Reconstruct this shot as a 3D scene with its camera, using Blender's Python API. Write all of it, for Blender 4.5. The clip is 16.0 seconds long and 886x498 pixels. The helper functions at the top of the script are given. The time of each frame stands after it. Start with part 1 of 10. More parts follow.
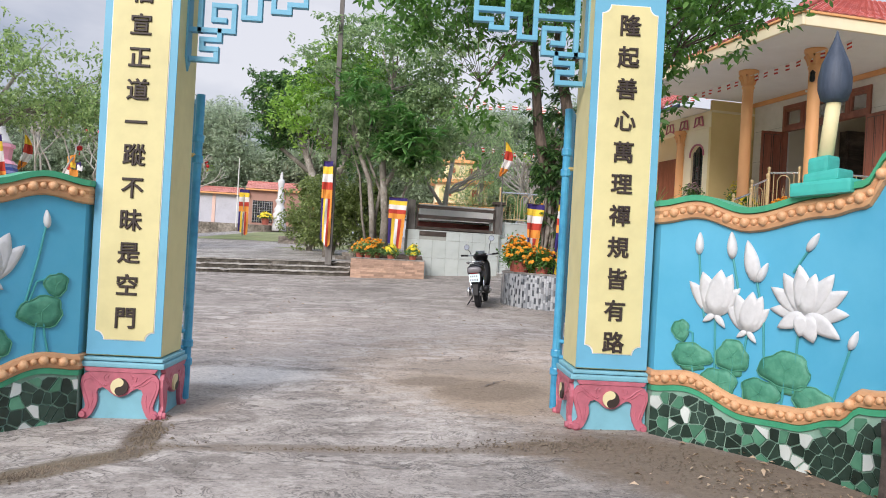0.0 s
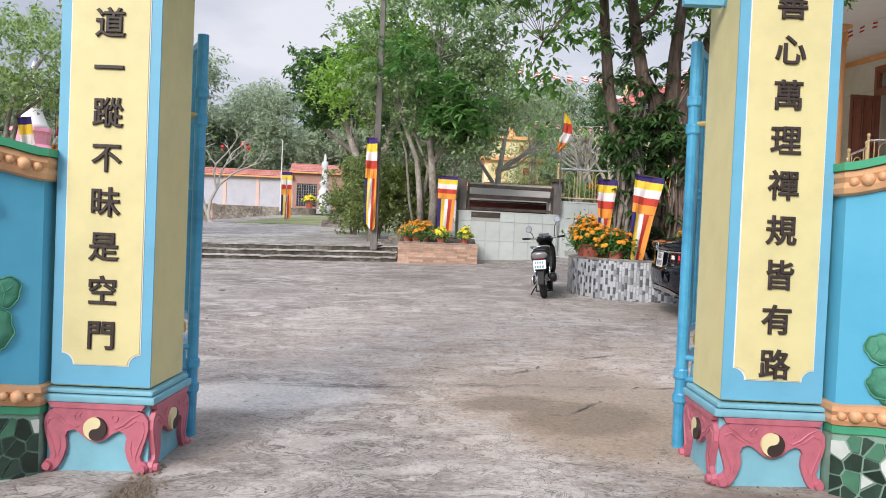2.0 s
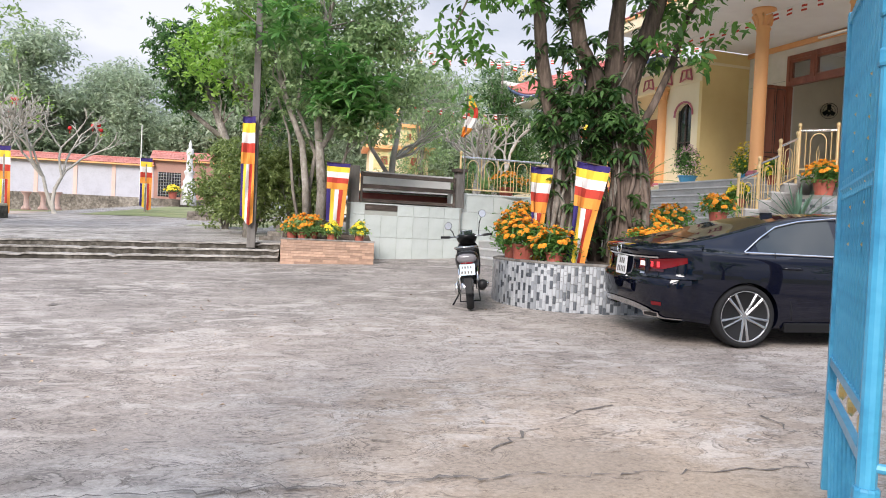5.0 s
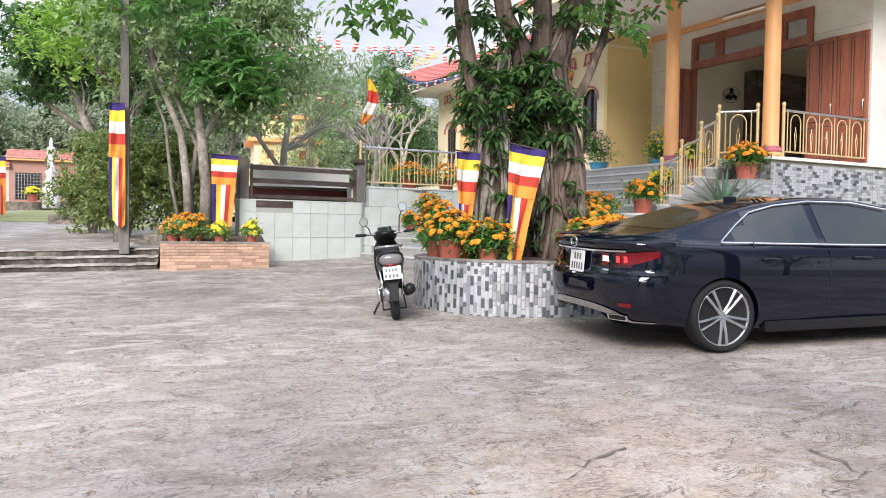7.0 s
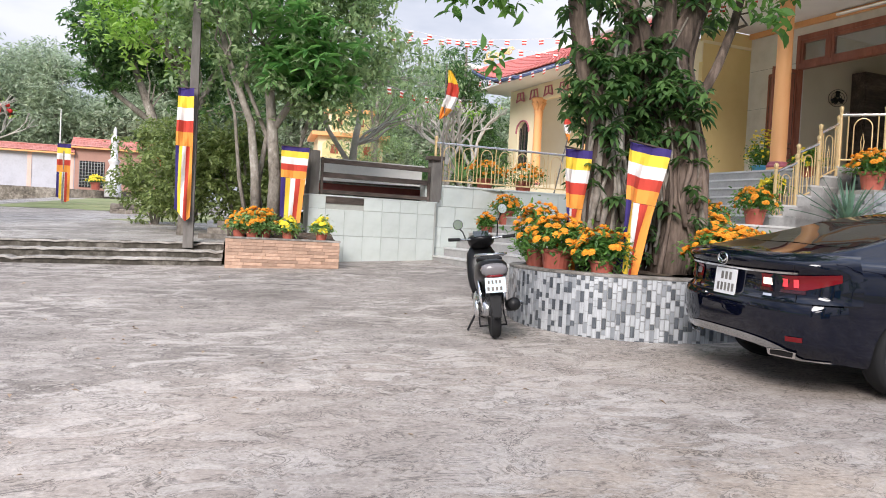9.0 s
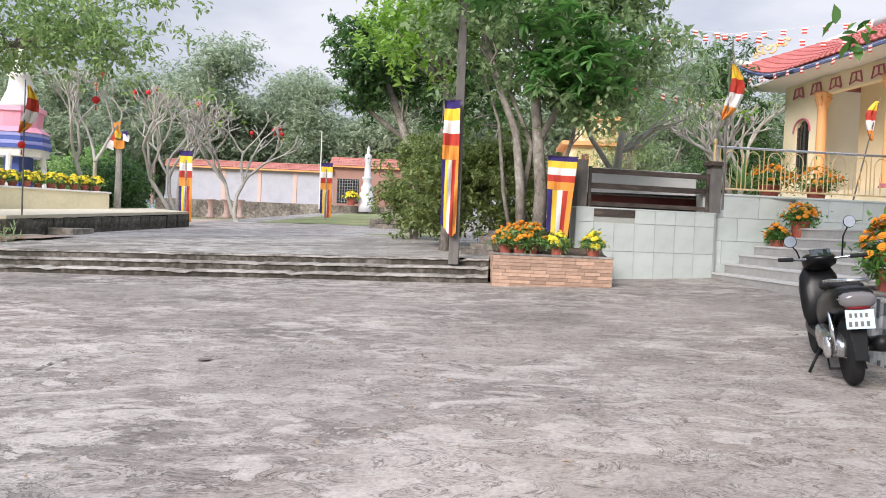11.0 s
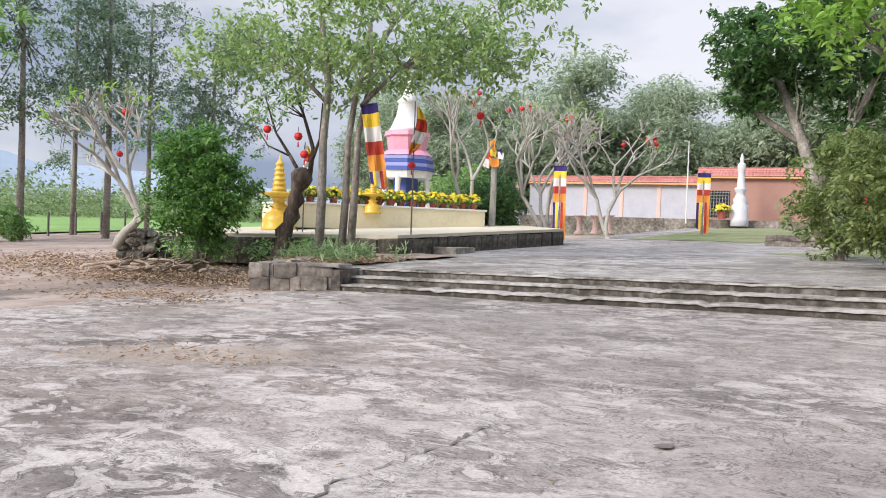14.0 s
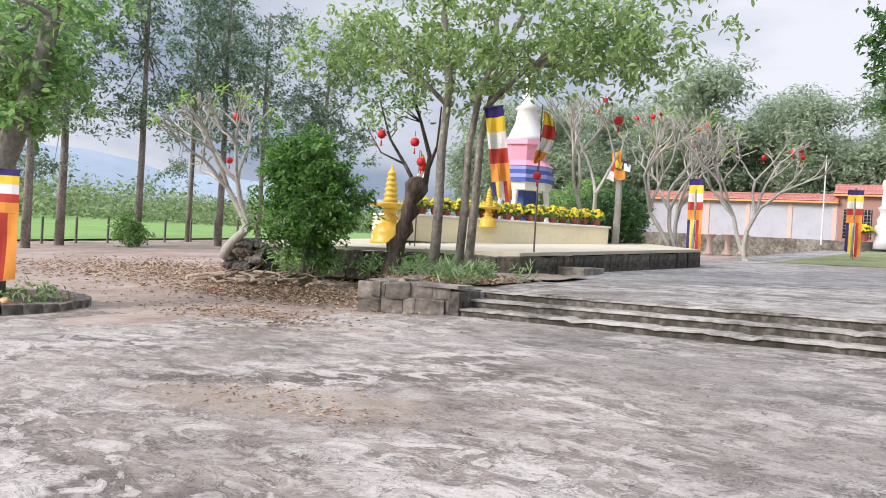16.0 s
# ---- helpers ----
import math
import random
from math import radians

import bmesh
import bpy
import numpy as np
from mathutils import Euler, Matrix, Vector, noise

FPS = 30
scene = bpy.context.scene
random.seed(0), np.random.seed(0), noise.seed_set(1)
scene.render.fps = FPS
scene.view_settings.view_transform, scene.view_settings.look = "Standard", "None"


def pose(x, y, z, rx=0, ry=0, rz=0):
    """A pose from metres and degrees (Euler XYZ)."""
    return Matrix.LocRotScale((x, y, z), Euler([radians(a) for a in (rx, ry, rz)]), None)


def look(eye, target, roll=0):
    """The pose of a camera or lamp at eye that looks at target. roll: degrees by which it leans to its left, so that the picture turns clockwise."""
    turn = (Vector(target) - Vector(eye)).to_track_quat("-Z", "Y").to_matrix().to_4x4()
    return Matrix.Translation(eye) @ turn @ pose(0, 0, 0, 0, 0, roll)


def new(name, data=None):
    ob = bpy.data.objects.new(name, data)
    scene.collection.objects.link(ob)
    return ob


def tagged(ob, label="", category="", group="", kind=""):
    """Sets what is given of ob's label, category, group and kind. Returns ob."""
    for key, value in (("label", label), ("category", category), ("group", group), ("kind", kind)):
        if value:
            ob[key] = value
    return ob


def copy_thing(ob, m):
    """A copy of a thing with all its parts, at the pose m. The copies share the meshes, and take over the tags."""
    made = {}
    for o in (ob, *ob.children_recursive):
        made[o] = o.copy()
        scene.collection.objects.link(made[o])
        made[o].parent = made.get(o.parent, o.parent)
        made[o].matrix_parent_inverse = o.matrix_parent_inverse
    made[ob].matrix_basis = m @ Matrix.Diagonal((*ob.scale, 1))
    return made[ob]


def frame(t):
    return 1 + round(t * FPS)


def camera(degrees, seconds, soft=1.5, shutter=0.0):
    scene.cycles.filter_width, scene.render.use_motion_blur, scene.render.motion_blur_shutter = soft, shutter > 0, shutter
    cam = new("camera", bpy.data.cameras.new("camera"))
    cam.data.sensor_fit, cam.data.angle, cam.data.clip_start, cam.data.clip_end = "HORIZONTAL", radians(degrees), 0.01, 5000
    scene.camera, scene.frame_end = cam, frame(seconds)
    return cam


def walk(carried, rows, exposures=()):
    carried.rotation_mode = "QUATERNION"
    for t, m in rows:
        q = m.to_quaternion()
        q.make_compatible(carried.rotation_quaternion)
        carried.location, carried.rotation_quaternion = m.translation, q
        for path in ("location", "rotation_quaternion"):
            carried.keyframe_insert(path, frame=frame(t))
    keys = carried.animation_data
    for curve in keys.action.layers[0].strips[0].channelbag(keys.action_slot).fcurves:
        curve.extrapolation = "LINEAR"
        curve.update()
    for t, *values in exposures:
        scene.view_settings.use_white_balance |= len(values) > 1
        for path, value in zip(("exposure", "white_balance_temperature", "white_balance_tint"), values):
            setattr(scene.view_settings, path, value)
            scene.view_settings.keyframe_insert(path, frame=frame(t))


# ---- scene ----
cam = camera(58.6, 16.0, soft=1.0)
METRES, EYE, TILT, LEAN, TURN = 12.0, 1.416, 0.0, 0.0, -2.3
ROWS = [
    (0.0, 0.0, 0.0, 0.0, -0.01, 0.13, -3.17),
    (0.5, -0.0031, 0.0346, 0.0007, 0.54, 0.26, -3.02),
    (1.0, -0.0084, 0.0686, 0.0018, 2.31, -0.34, -2.76),
    (1.5, -0.0133, 0.1027, 0.0018, 2.64, -1.05, -2.29),
    (2.0, -0.0201, 0.1365, 0.0022, 3.23, -1.4, -2.42),
    (2.5, -0.028, 0.1698, 0.0022, 3.83, -1.66, -2.54),
    (3.0, -0.0365, 0.2033, 0.0021, 3.75, -2.17, -2.74),
    (3.5, -0.0468, 0.2355, 0.0034, 2.94, -2.8, -2.61),
    (4.0, -0.053, 0.2695, 0.005, -0.46, -2.47, -2.09),
    (4.5, -0.0608, 0.3035, 0.0049, -3.07, -1.68, -2.62),
    (5.0, -0.0653, 0.337, 0.0046, -6.06, -1.5, -2.65),
    (7.5, -0.0876, 0.4916, 0.0041, -15.66, -1.51, -1.57),
    (8.0, -0.0934, 0.5179, 0.0043, -16.33, -1.36, -2.5),
    (8.5, -0.101, 0.5377, 0.0043, -14.39, -1.57, -2.92),
    (9.0, -0.1064, 0.5627, 0.0059, -10.8, -1.67, -2.96),
    (9.5, -0.1148, 0.5843, 0.0064, -5.66, -1.69, -3.42),
    (10.0, -0.1249, 0.6045, 0.007, -1.47, -1.82, -2.8),
    (12.5, -0.2083, 0.7187, 0.0116, 16.15, -1.08, -2.41),
    (13.0, -0.2261, 0.7413, 0.0128, 19.95, -0.87, -1.78),
    (13.5, -0.2467, 0.7641, 0.0125, 26.32, -0.93, -1.85),
    (14.0, -0.2691, 0.7877, 0.0122, 31.11, -1.59, -2.0),
    (14.5, -0.2933, 0.8149, 0.0135, 34.51, -2.07, -2.37),
    (15.0, -0.3189, 0.8381, 0.0157, 36.3, -1.86, -2.66),
    (15.5, -0.3462, 0.8631, 0.0165, 37.13, -1.24, -2.81),
    (16.0, -0.3752, 0.8876, 0.0162, 38.66, -0.99, -3.32),
]
walk(cam, [(t, pose(0, 0, EYE, TILT, LEAN, TURN) @ pose(METRES * x, METRES * y, METRES * z, 90 + pitch, roll, yaw)) for t, x, y, z, yaw, pitch, roll in ROWS],
     exposures=[(0.0, 0.52, 6500, 14), (3.0, 0.62, 6500, 14), (5.0, 0.80, 6500, 14), (8.0, 0.92, 6500, 14), (9.0, 0.82, 6500, 14), (10.0, 0.68, 6500, 14), (13.0, 0.66, 6500, 14), (16.0, 0.68, 6500, 14)])

# ---------- light ----------
world = bpy.data.worlds.new("sky")
scene.world = world
world.use_nodes = True
wn, wl = world.node_tree.nodes, world.node_tree.links
wn.clear()
SUN_AZ, SUN_EL = radians(208), radians(31)
sky = wn.new("ShaderNodeTexSky")
sky.sky_type, sky.sun_disc = "NISHITA", False
sky.sun_elevation, sky.sun_rotation = SUN_EL, SUN_AZ
sky.air_density, sky.dust_density = 1.0, 2.0
wc = wn.new("ShaderNodeTexCoord")
wm = wn.new("ShaderNodeMapping")
wm.inputs["Scale"].default_value = (1.0, 1.0, 2.6)
cloud = wn.new("ShaderNodeTexNoise")
cloud.inputs["Scale"].default_value, cloud.inputs["Detail"].default_value, cloud.inputs["Roughness"].default_value = 1.6, 6, 0.52
cramp = wn.new("ShaderNodeValToRGB")
cramp.color_ramp.elements[0].position, cramp.color_ramp.elements[0].color = 0.43, (2.35, 2.95, 4.1, 1)
cramp.color_ramp.elements[1].position, cramp.color_ramp.elements[1].color = 0.65, (6.95, 7.15, 7.6, 1)
wmix = wn.new("ShaderNodeMixRGB")
wmix.inputs[0].default_value = 0.9
wbg = wn.new("ShaderNodeBackground")
wbg.inputs["Strength"].default_value = 0.106
wout = wn.new("ShaderNodeOutputWorld")
wl.new(wc.outputs["Generated"], wm.inputs[0])
wl.new(wm.outputs[0], cloud.inputs["Vector"])
wl.new(cloud.outputs["Fac"], cramp.inputs[0])
wl.new(sky.outputs[0], wmix.inputs[1])
wl.new(cramp.outputs[0], wmix.inputs[2])
wsep, wgrad, wmul = wn.new("ShaderNodeSeparateXYZ"), wn.new("ShaderNodeMapRange"), wn.new("ShaderNodeMixRGB")
wgrad.inputs["From Min"].default_value, wgrad.inputs["From Max"].default_value = 0.36, 0.95
wgrad.interpolation_type = "SMOOTHSTEP"
wgrad.inputs["To Min"].default_value, wgrad.inputs["To Max"].default_value = 0.78, 2.1
wmul.blend_type, wmul.inputs[0].default_value = "MULTIPLY", 1.0
wl.new(wc.outputs["Generated"], wsep.inputs[0])
wl.new(wsep.outputs["Z"], wgrad.inputs[0])
wl.new(wmix.outputs[0], wmul.inputs[1])
wl.new(wgrad.outputs[0], wmul.inputs[2])
wl.new(wmul.outputs[0], wbg.inputs[0])
wl.new(wbg.outputs[0], wout.inputs[0])
sun = new("sun", bpy.data.lights.new("sun", "SUN"))
sun.data.energy, sun.data.angle, sun.data.color = 2.5, radians(26), (1.0, 0.96, 0.91)
sun.matrix_world = look((0, 0, 30), (0 - 30 * math.sin(SUN_AZ) / math.tan(SUN_EL), 0 - 30 * math.cos(SUN_AZ) / math.tan(SUN_EL), 0))


# ---------- materials ----------
def surface(name, cols, scale=6.0, rough=0.7, bump=0.15, metal=0.0, broad=0.5, rnd=0.0, island=0.0, coat=0.0, stretch=(1, 1, 1), spread=(0.35, 0.65), dist=0.01):
    """Two scales of noise through a ramp of colours; rnd and island vary the value from piece to piece."""
    m = bpy.data.materials.new(name)
    m.use_nodes = True
    n, l = m.node_tree.nodes, m.node_tree.links
    b = n["Principled BSDF"]
    tc, mp = n.new("ShaderNodeTexCoord"), n.new("ShaderNodeMapping")
    mp.inputs["Scale"].default_value = stretch
    l.new(tc.outputs["Object"], mp.inputs[0])
    fine, wide = n.new("ShaderNodeTexNoise"), n.new("ShaderNodeTexNoise")
    fine.inputs["Scale"].default_value, fine.inputs["Detail"].default_value, fine.inputs["Roughness"].default_value = scale, 8, 0.62
    wide.inputs["Scale"].default_value, wide.inputs["Detail"].default_value = scale / 7.0, 4
    mix = n.new("ShaderNodeMix")
    mix.inputs[0].default_value = broad
    for s in (fine, wide):
        l.new(mp.outputs[0], s.inputs["Vector"])
    l.new(fine.outputs["Fac"], mix.inputs[2])
    l.new(wide.outputs["Fac"], mix.inputs[3])
    ramp = n.new("ShaderNodeValToRGB")
    e = ramp.color_ramp.elements
    while len(e) < len(cols):
        e.new(0.5)
    for i, c in enumerate(cols):
        e[i].position = spread[0] + (spread[1] - spread[0]) * i / max(1, len(cols) - 1)
        e[i].color = (*c, 1)
    l.new(mix.outputs[0], ramp.inputs[0])
    out = ramp.outputs[0]
    for amount, kind, slot in ((rnd, "ShaderNodeObjectInfo", "Random"), (island, "ShaderNodeNewGeometry", "Random Per Island")):
        if amount:
            src, mr, hs = n.new(kind), n.new("ShaderNodeMapRange"), n.new("ShaderNodeHueSaturation")
            mr.inputs["To Min"].default_value, mr.inputs["To Max"].default_value = 1 - amount, 1 + amount
            l.new(src.outputs[slot], mr.inputs[0])
            l.new(mr.outputs[0], hs.inputs["Value"])
            l.new(out, hs.inputs["Color"])
            out = hs.outputs[0]
    l.new(out, b.inputs["Base Color"])
    b.inputs["Roughness"].default_value, b.inputs["Metallic"].default_value = rough, metal
    if coat:
        b.inputs["Specular IOR Level"].default_value = 0.0
        b.inputs["Coat Weight"].default_value, b.inputs["Coat Roughness"].default_value, b.inputs["Coat IOR"].default_value = coat, 0.02, 1.5
    if bump:
        bp = n.new("ShaderNodeBump")
        bp.inputs["Strength"].default_value, bp.inputs["Distance"].default_value = bump, dist
        l.new(fine.outputs["Fac"], bp.inputs["Height"])
        l.new(bp.outputs[0], b.inputs["Normal"])
    return m


def paint(name, c, rough=0.5, wear=0.12, **k):
    return surface(name, [tuple(v * (1 - wear) for v in c), c, tuple(min(1, v * (1 + wear * 0.5)) for v in c)], rough=rough, **{"scale": 9.0, "bump": 0.06, **k})


def leafy(name, dark, light, rough=0.5, through_light=0.42):
    m = bpy.data.materials.new(name)
    m.use_nodes = True
    n, l = m.node_tree.nodes, m.node_tree.links
    b = n["Principled BSDF"]
    g, ramp = n.new("ShaderNodeNewGeometry"), n.new("ShaderNodeValToRGB")
    ramp.color_ramp.elements[0].color, ramp.color_ramp.elements[1].color = (*dark, 1), (*light, 1)
    l.new(g.outputs["Random Per Island"], ramp.inputs[0])
    tr, mx = n.new("ShaderNodeBsdfTranslucent"), n.new("ShaderNodeMixShader")
    hs = n.new("ShaderNodeHueSaturation")
    hs.inputs["Value"].default_value, hs.inputs["Saturation"].default_value = 1.5, 1.1
    l.new(ramp.outputs[0], hs.inputs["Color"])
    l.new(ramp.outputs[0], b.inputs["Base Color"])
    l.new(hs.outputs[0], tr.inputs[0])
    b.inputs["Roughness"].default_value = rough
    mx.inputs[0].default_value = through_light
    l.new(b.outputs[0], mx.inputs[1])
    l.new(tr.outputs[0], mx.inputs[2])
    l.new(mx.outputs[0], n["Material Output"].inputs[0])
    return m


def concrete(name, dark, mid, light, pale=0.55, zones=()):
    """Trodden concrete: blotches, pale worn patches, dark streaks and grit."""
    m = bpy.data.materials.new(name)
    m.use_nodes = True
    n, l = m.node_tree.nodes, m.node_tree.links
    b = n["Principled BSDF"]
    tc = n.new("ShaderNodeTexCoord")
    def nz(scale, detail, rough, stretch=(1, 1, 1), warp=0.0):
        mp, t = n.new("ShaderNodeMapping"), n.new("ShaderNodeTexNoise")
        mp.inputs["Scale"].default_value = stretch
        t.inputs["Scale"].default_value, t.inputs["Detail"].default_value, t.inputs["Roughness"].default_value = scale, detail, rough
        t.inputs["Distortion"].default_value = warp
        l.new(tc.outputs["Object"], mp.inputs[0])
        l.new(mp.outputs[0], t.inputs["Vector"])
        return t.outputs["Fac"]
    def ramp(src, p0, p1, c0, c1):
        r = n.new("ShaderNodeValToRGB")
        r.color_ramp.elements[0].position, r.color_ramp.elements[1].position = p0, p1
        r.color_ramp.elements[0].color, r.color_ramp.elements[1].color = (*c0, 1), (*c1, 1)
        l.new(src, r.inputs[0])
        return r.outputs[0]
    def blend(fac, a, c, mode="MIX"):
        x = n.new("ShaderNodeMixRGB")
        x.blend_type = mode
        for i, s in enumerate((fac, a, c)):
            if isinstance(s, (int, float)):
                x.inputs[i].default_value = s
            else:
                l.new(s, x.inputs[i])
        return x.outputs[0]
    def stained(col, patches):
        for cx, cy, rx, ry, turn, tint, *much in patches:
            mp, ln, ad, rg = n.new("ShaderNodeMapping"), n.new("ShaderNodeVectorMath"), n.new("ShaderNodeMath"), n.new("ShaderNodeMapRange")
            mp.vector_type = "TEXTURE"
            mp.inputs["Location"].default_value, mp.inputs["Rotation"].default_value, mp.inputs["Scale"].default_value = (cx, cy, 0), (0, 0, turn), (rx, ry, 50)
            ln.operation, ad.operation = "LENGTH", "ADD"
            l.new(tc.outputs["Object"], mp.inputs[0])
            l.new(mp.outputs[0], ln.inputs[0])
            l.new(ln.outputs["Value"], ad.inputs[0])
            l.new(nz(3.4, 12, 0.8, warp=0.3), ad.inputs[1])
            rg.inputs["From Min"].default_value, rg.inputs["From Max"].default_value = 1.56, 1.2
            rg.inputs["To Max"].default_value = much[0] if much else 0.55
            l.new(ad.outputs[0], rg.inputs[0])
            earth = n.new("ShaderNodeRGB")
            earth.outputs[0].default_value = (*tint, 1)
            col = blend(rg.outputs[0], col, earth.outputs[0])
        return col
    big, med, fine = nz(0.45, 8, 0.62, warp=0.3), nz(1.9, 14, 0.64, (0.85, 1.2, 1), 0.3), nz(34, 8, 0.75)
    peel = nz(2.9, 6, 0.58, (0.8, 1.3, 1), 0.9)
    base = ramp(big, 0.36, 0.64, dark, mid)
    stain = ramp(nz(1.3, 14, 0.72, (0.9, 1.15, 1), 0.25), 0.34, 0.54, (0.70, 0.685, 0.675), (1, 1, 1))
    base = blend(1.0, stained(base, [q for q in zones if q[2] > 2]), stain, "MULTIPLY")
    gate = ramp(nz(0.5, 4, 0.6, warp=0.3), 0.38, 0.60, (0.16, 0.16, 0.16), (1, 1, 1))
    # the yard's far side is worn the most
    sx, far = n.new("ShaderNodeSeparateXYZ"), n.new("ShaderNodeMapRange")
    l.new(tc.outputs["Object"], sx.inputs[0])
    l.new(sx.outputs["X"], far.inputs[0])
    far.inputs["From Min"].default_value, far.inputs["From Max"].default_value = -1.0, -7.0
    gate = blend(1.0, gate, blend(far.outputs[0], ramp(med, 0, 1, (0.7,) * 3, (0.7,) * 3), ramp(med, 0, 1, (1,) * 3, (1,) * 3)), "MULTIPLY")
    blot = ramp(nz(0.9, 15, 0.70, (0.85, 1.3, 1), 0.3), 0.42, 0.52, (0.62, 0.605, 0.60), (1, 1, 1))
    base = blend(far.outputs[0], base, blend(1.0, base, blot, "MULTIPLY"))
    worn = blend(1.0, ramp(med, 0.490, 0.555 + 0.02 * pale, (0, 0, 0), (0.72, 0.72, 0.72)), gate, "MULTIPLY")
    pal = n.new("ShaderNodeRGB")
    pal.outputs[0].default_value = (*light, 1)
    col = blend(worn, base, pal.outputs[0])
    chips = blend(1.0, ramp(peel, 0.535, 0.550, (0, 0, 0), (0.8, 0.8, 0.8)), gate, "MULTIPLY")
    col = blend(chips, col, pal.outputs[0])
    scab = ramp(nz(6.5, 6, 0.60, (0.8, 1.35, 1), 0.7), 0.550, 0.580, (0, 0, 0), (0.5, 0.5, 0.5))
    col = blend(blend(1.0, scab, gate, "MULTIPLY"), col, pal.outputs[0])
    # dark rims where the worn skin has flaked off
    for level, depth in ((0.415, 0.50), (0.475, 0.42), (0.525, 0.40), (0.575, 0.52)):
        rim = blend(1.0, ramp(peel, level - 0.020, level - 0.004, (0, 0, 0), (1, 1, 1)), ramp(peel, level + 0.002, level + 0.010, (1, 1, 1), (0, 0, 0)), "MULTIPLY")
        rim = blend(1.0, rim, ramp(nz(1.6 + 3 * level, 7, 0.66, warp=0.3), 0.42, 0.55, (0.05, 0.05, 0.05), (1, 1, 1)), "MULTIPLY")
        col = blend(rim, col, blend(1.0, col, ramp(fine, 0.0, 1.0, (depth - 0.06,) * 3, (depth + 0.04,) * 3), "MULTIPLY"))
    col = stained(col, [q for q in zones if q[2] <= 2])
    fleck = ramp(nz(9.5, 15, 0.82, (0.85, 1.25, 1), 0.2), 0.39, 0.44, (0.56, 0.54, 0.515), (1, 1, 1))
    col = blend(1.0, col, fleck, "MULTIPLY")
    grit = ramp(fine, 0.32, 0.68, (0.70, 0.70, 0.70), (1.20, 1.19, 1.18))
    col = blend(1.0, col, grit, "MULTIPLY")
    l.new(col, b.inputs["Base Color"])
    b.inputs["Roughness"].default_value = 0.88
    bp = n.new("ShaderNodeBump")
    bp.inputs["Strength"].default_value, bp.inputs["Distance"].default_value = 0.35, 0.012
    l.new(blend(0.5, med, fine), bp.inputs["Height"])
    l.new(bp.outputs[0], b.inputs["Normal"])
    return m


def glassy(name, tint, rough=0.03):
    m = bpy.data.materials.new(name)
    m.use_nodes = True
    b = m.node_tree.nodes["Principled BSDF"]
    b.inputs["Base Color"].default_value, b.inputs["Roughness"].default_value = (*tint, 1), rough
    b.inputs["Specular IOR Level"].default_value = 0.8
    return m


def clear_pane(name):
    m = glassy(name, (0.82, 0.85, 0.84), 0.02)
    m.node_tree.nodes["Principled BSDF"].inputs["Transmission Weight"].default_value = 0.9
    return m


def lamp_lens(name, c, strength):
    m = bpy.data.materials.new(name)
    m.use_nodes = True
    b = m.node_tree.nodes["Principled BSDF"]
    b.inputs["Base Color"].default_value, b.inputs["Roughness"].default_value = (*c, 1), 0.12
    b.inputs["Emission Color"].default_value, b.inputs["Emission Strength"].default_value = (*c, 1), strength
    return m


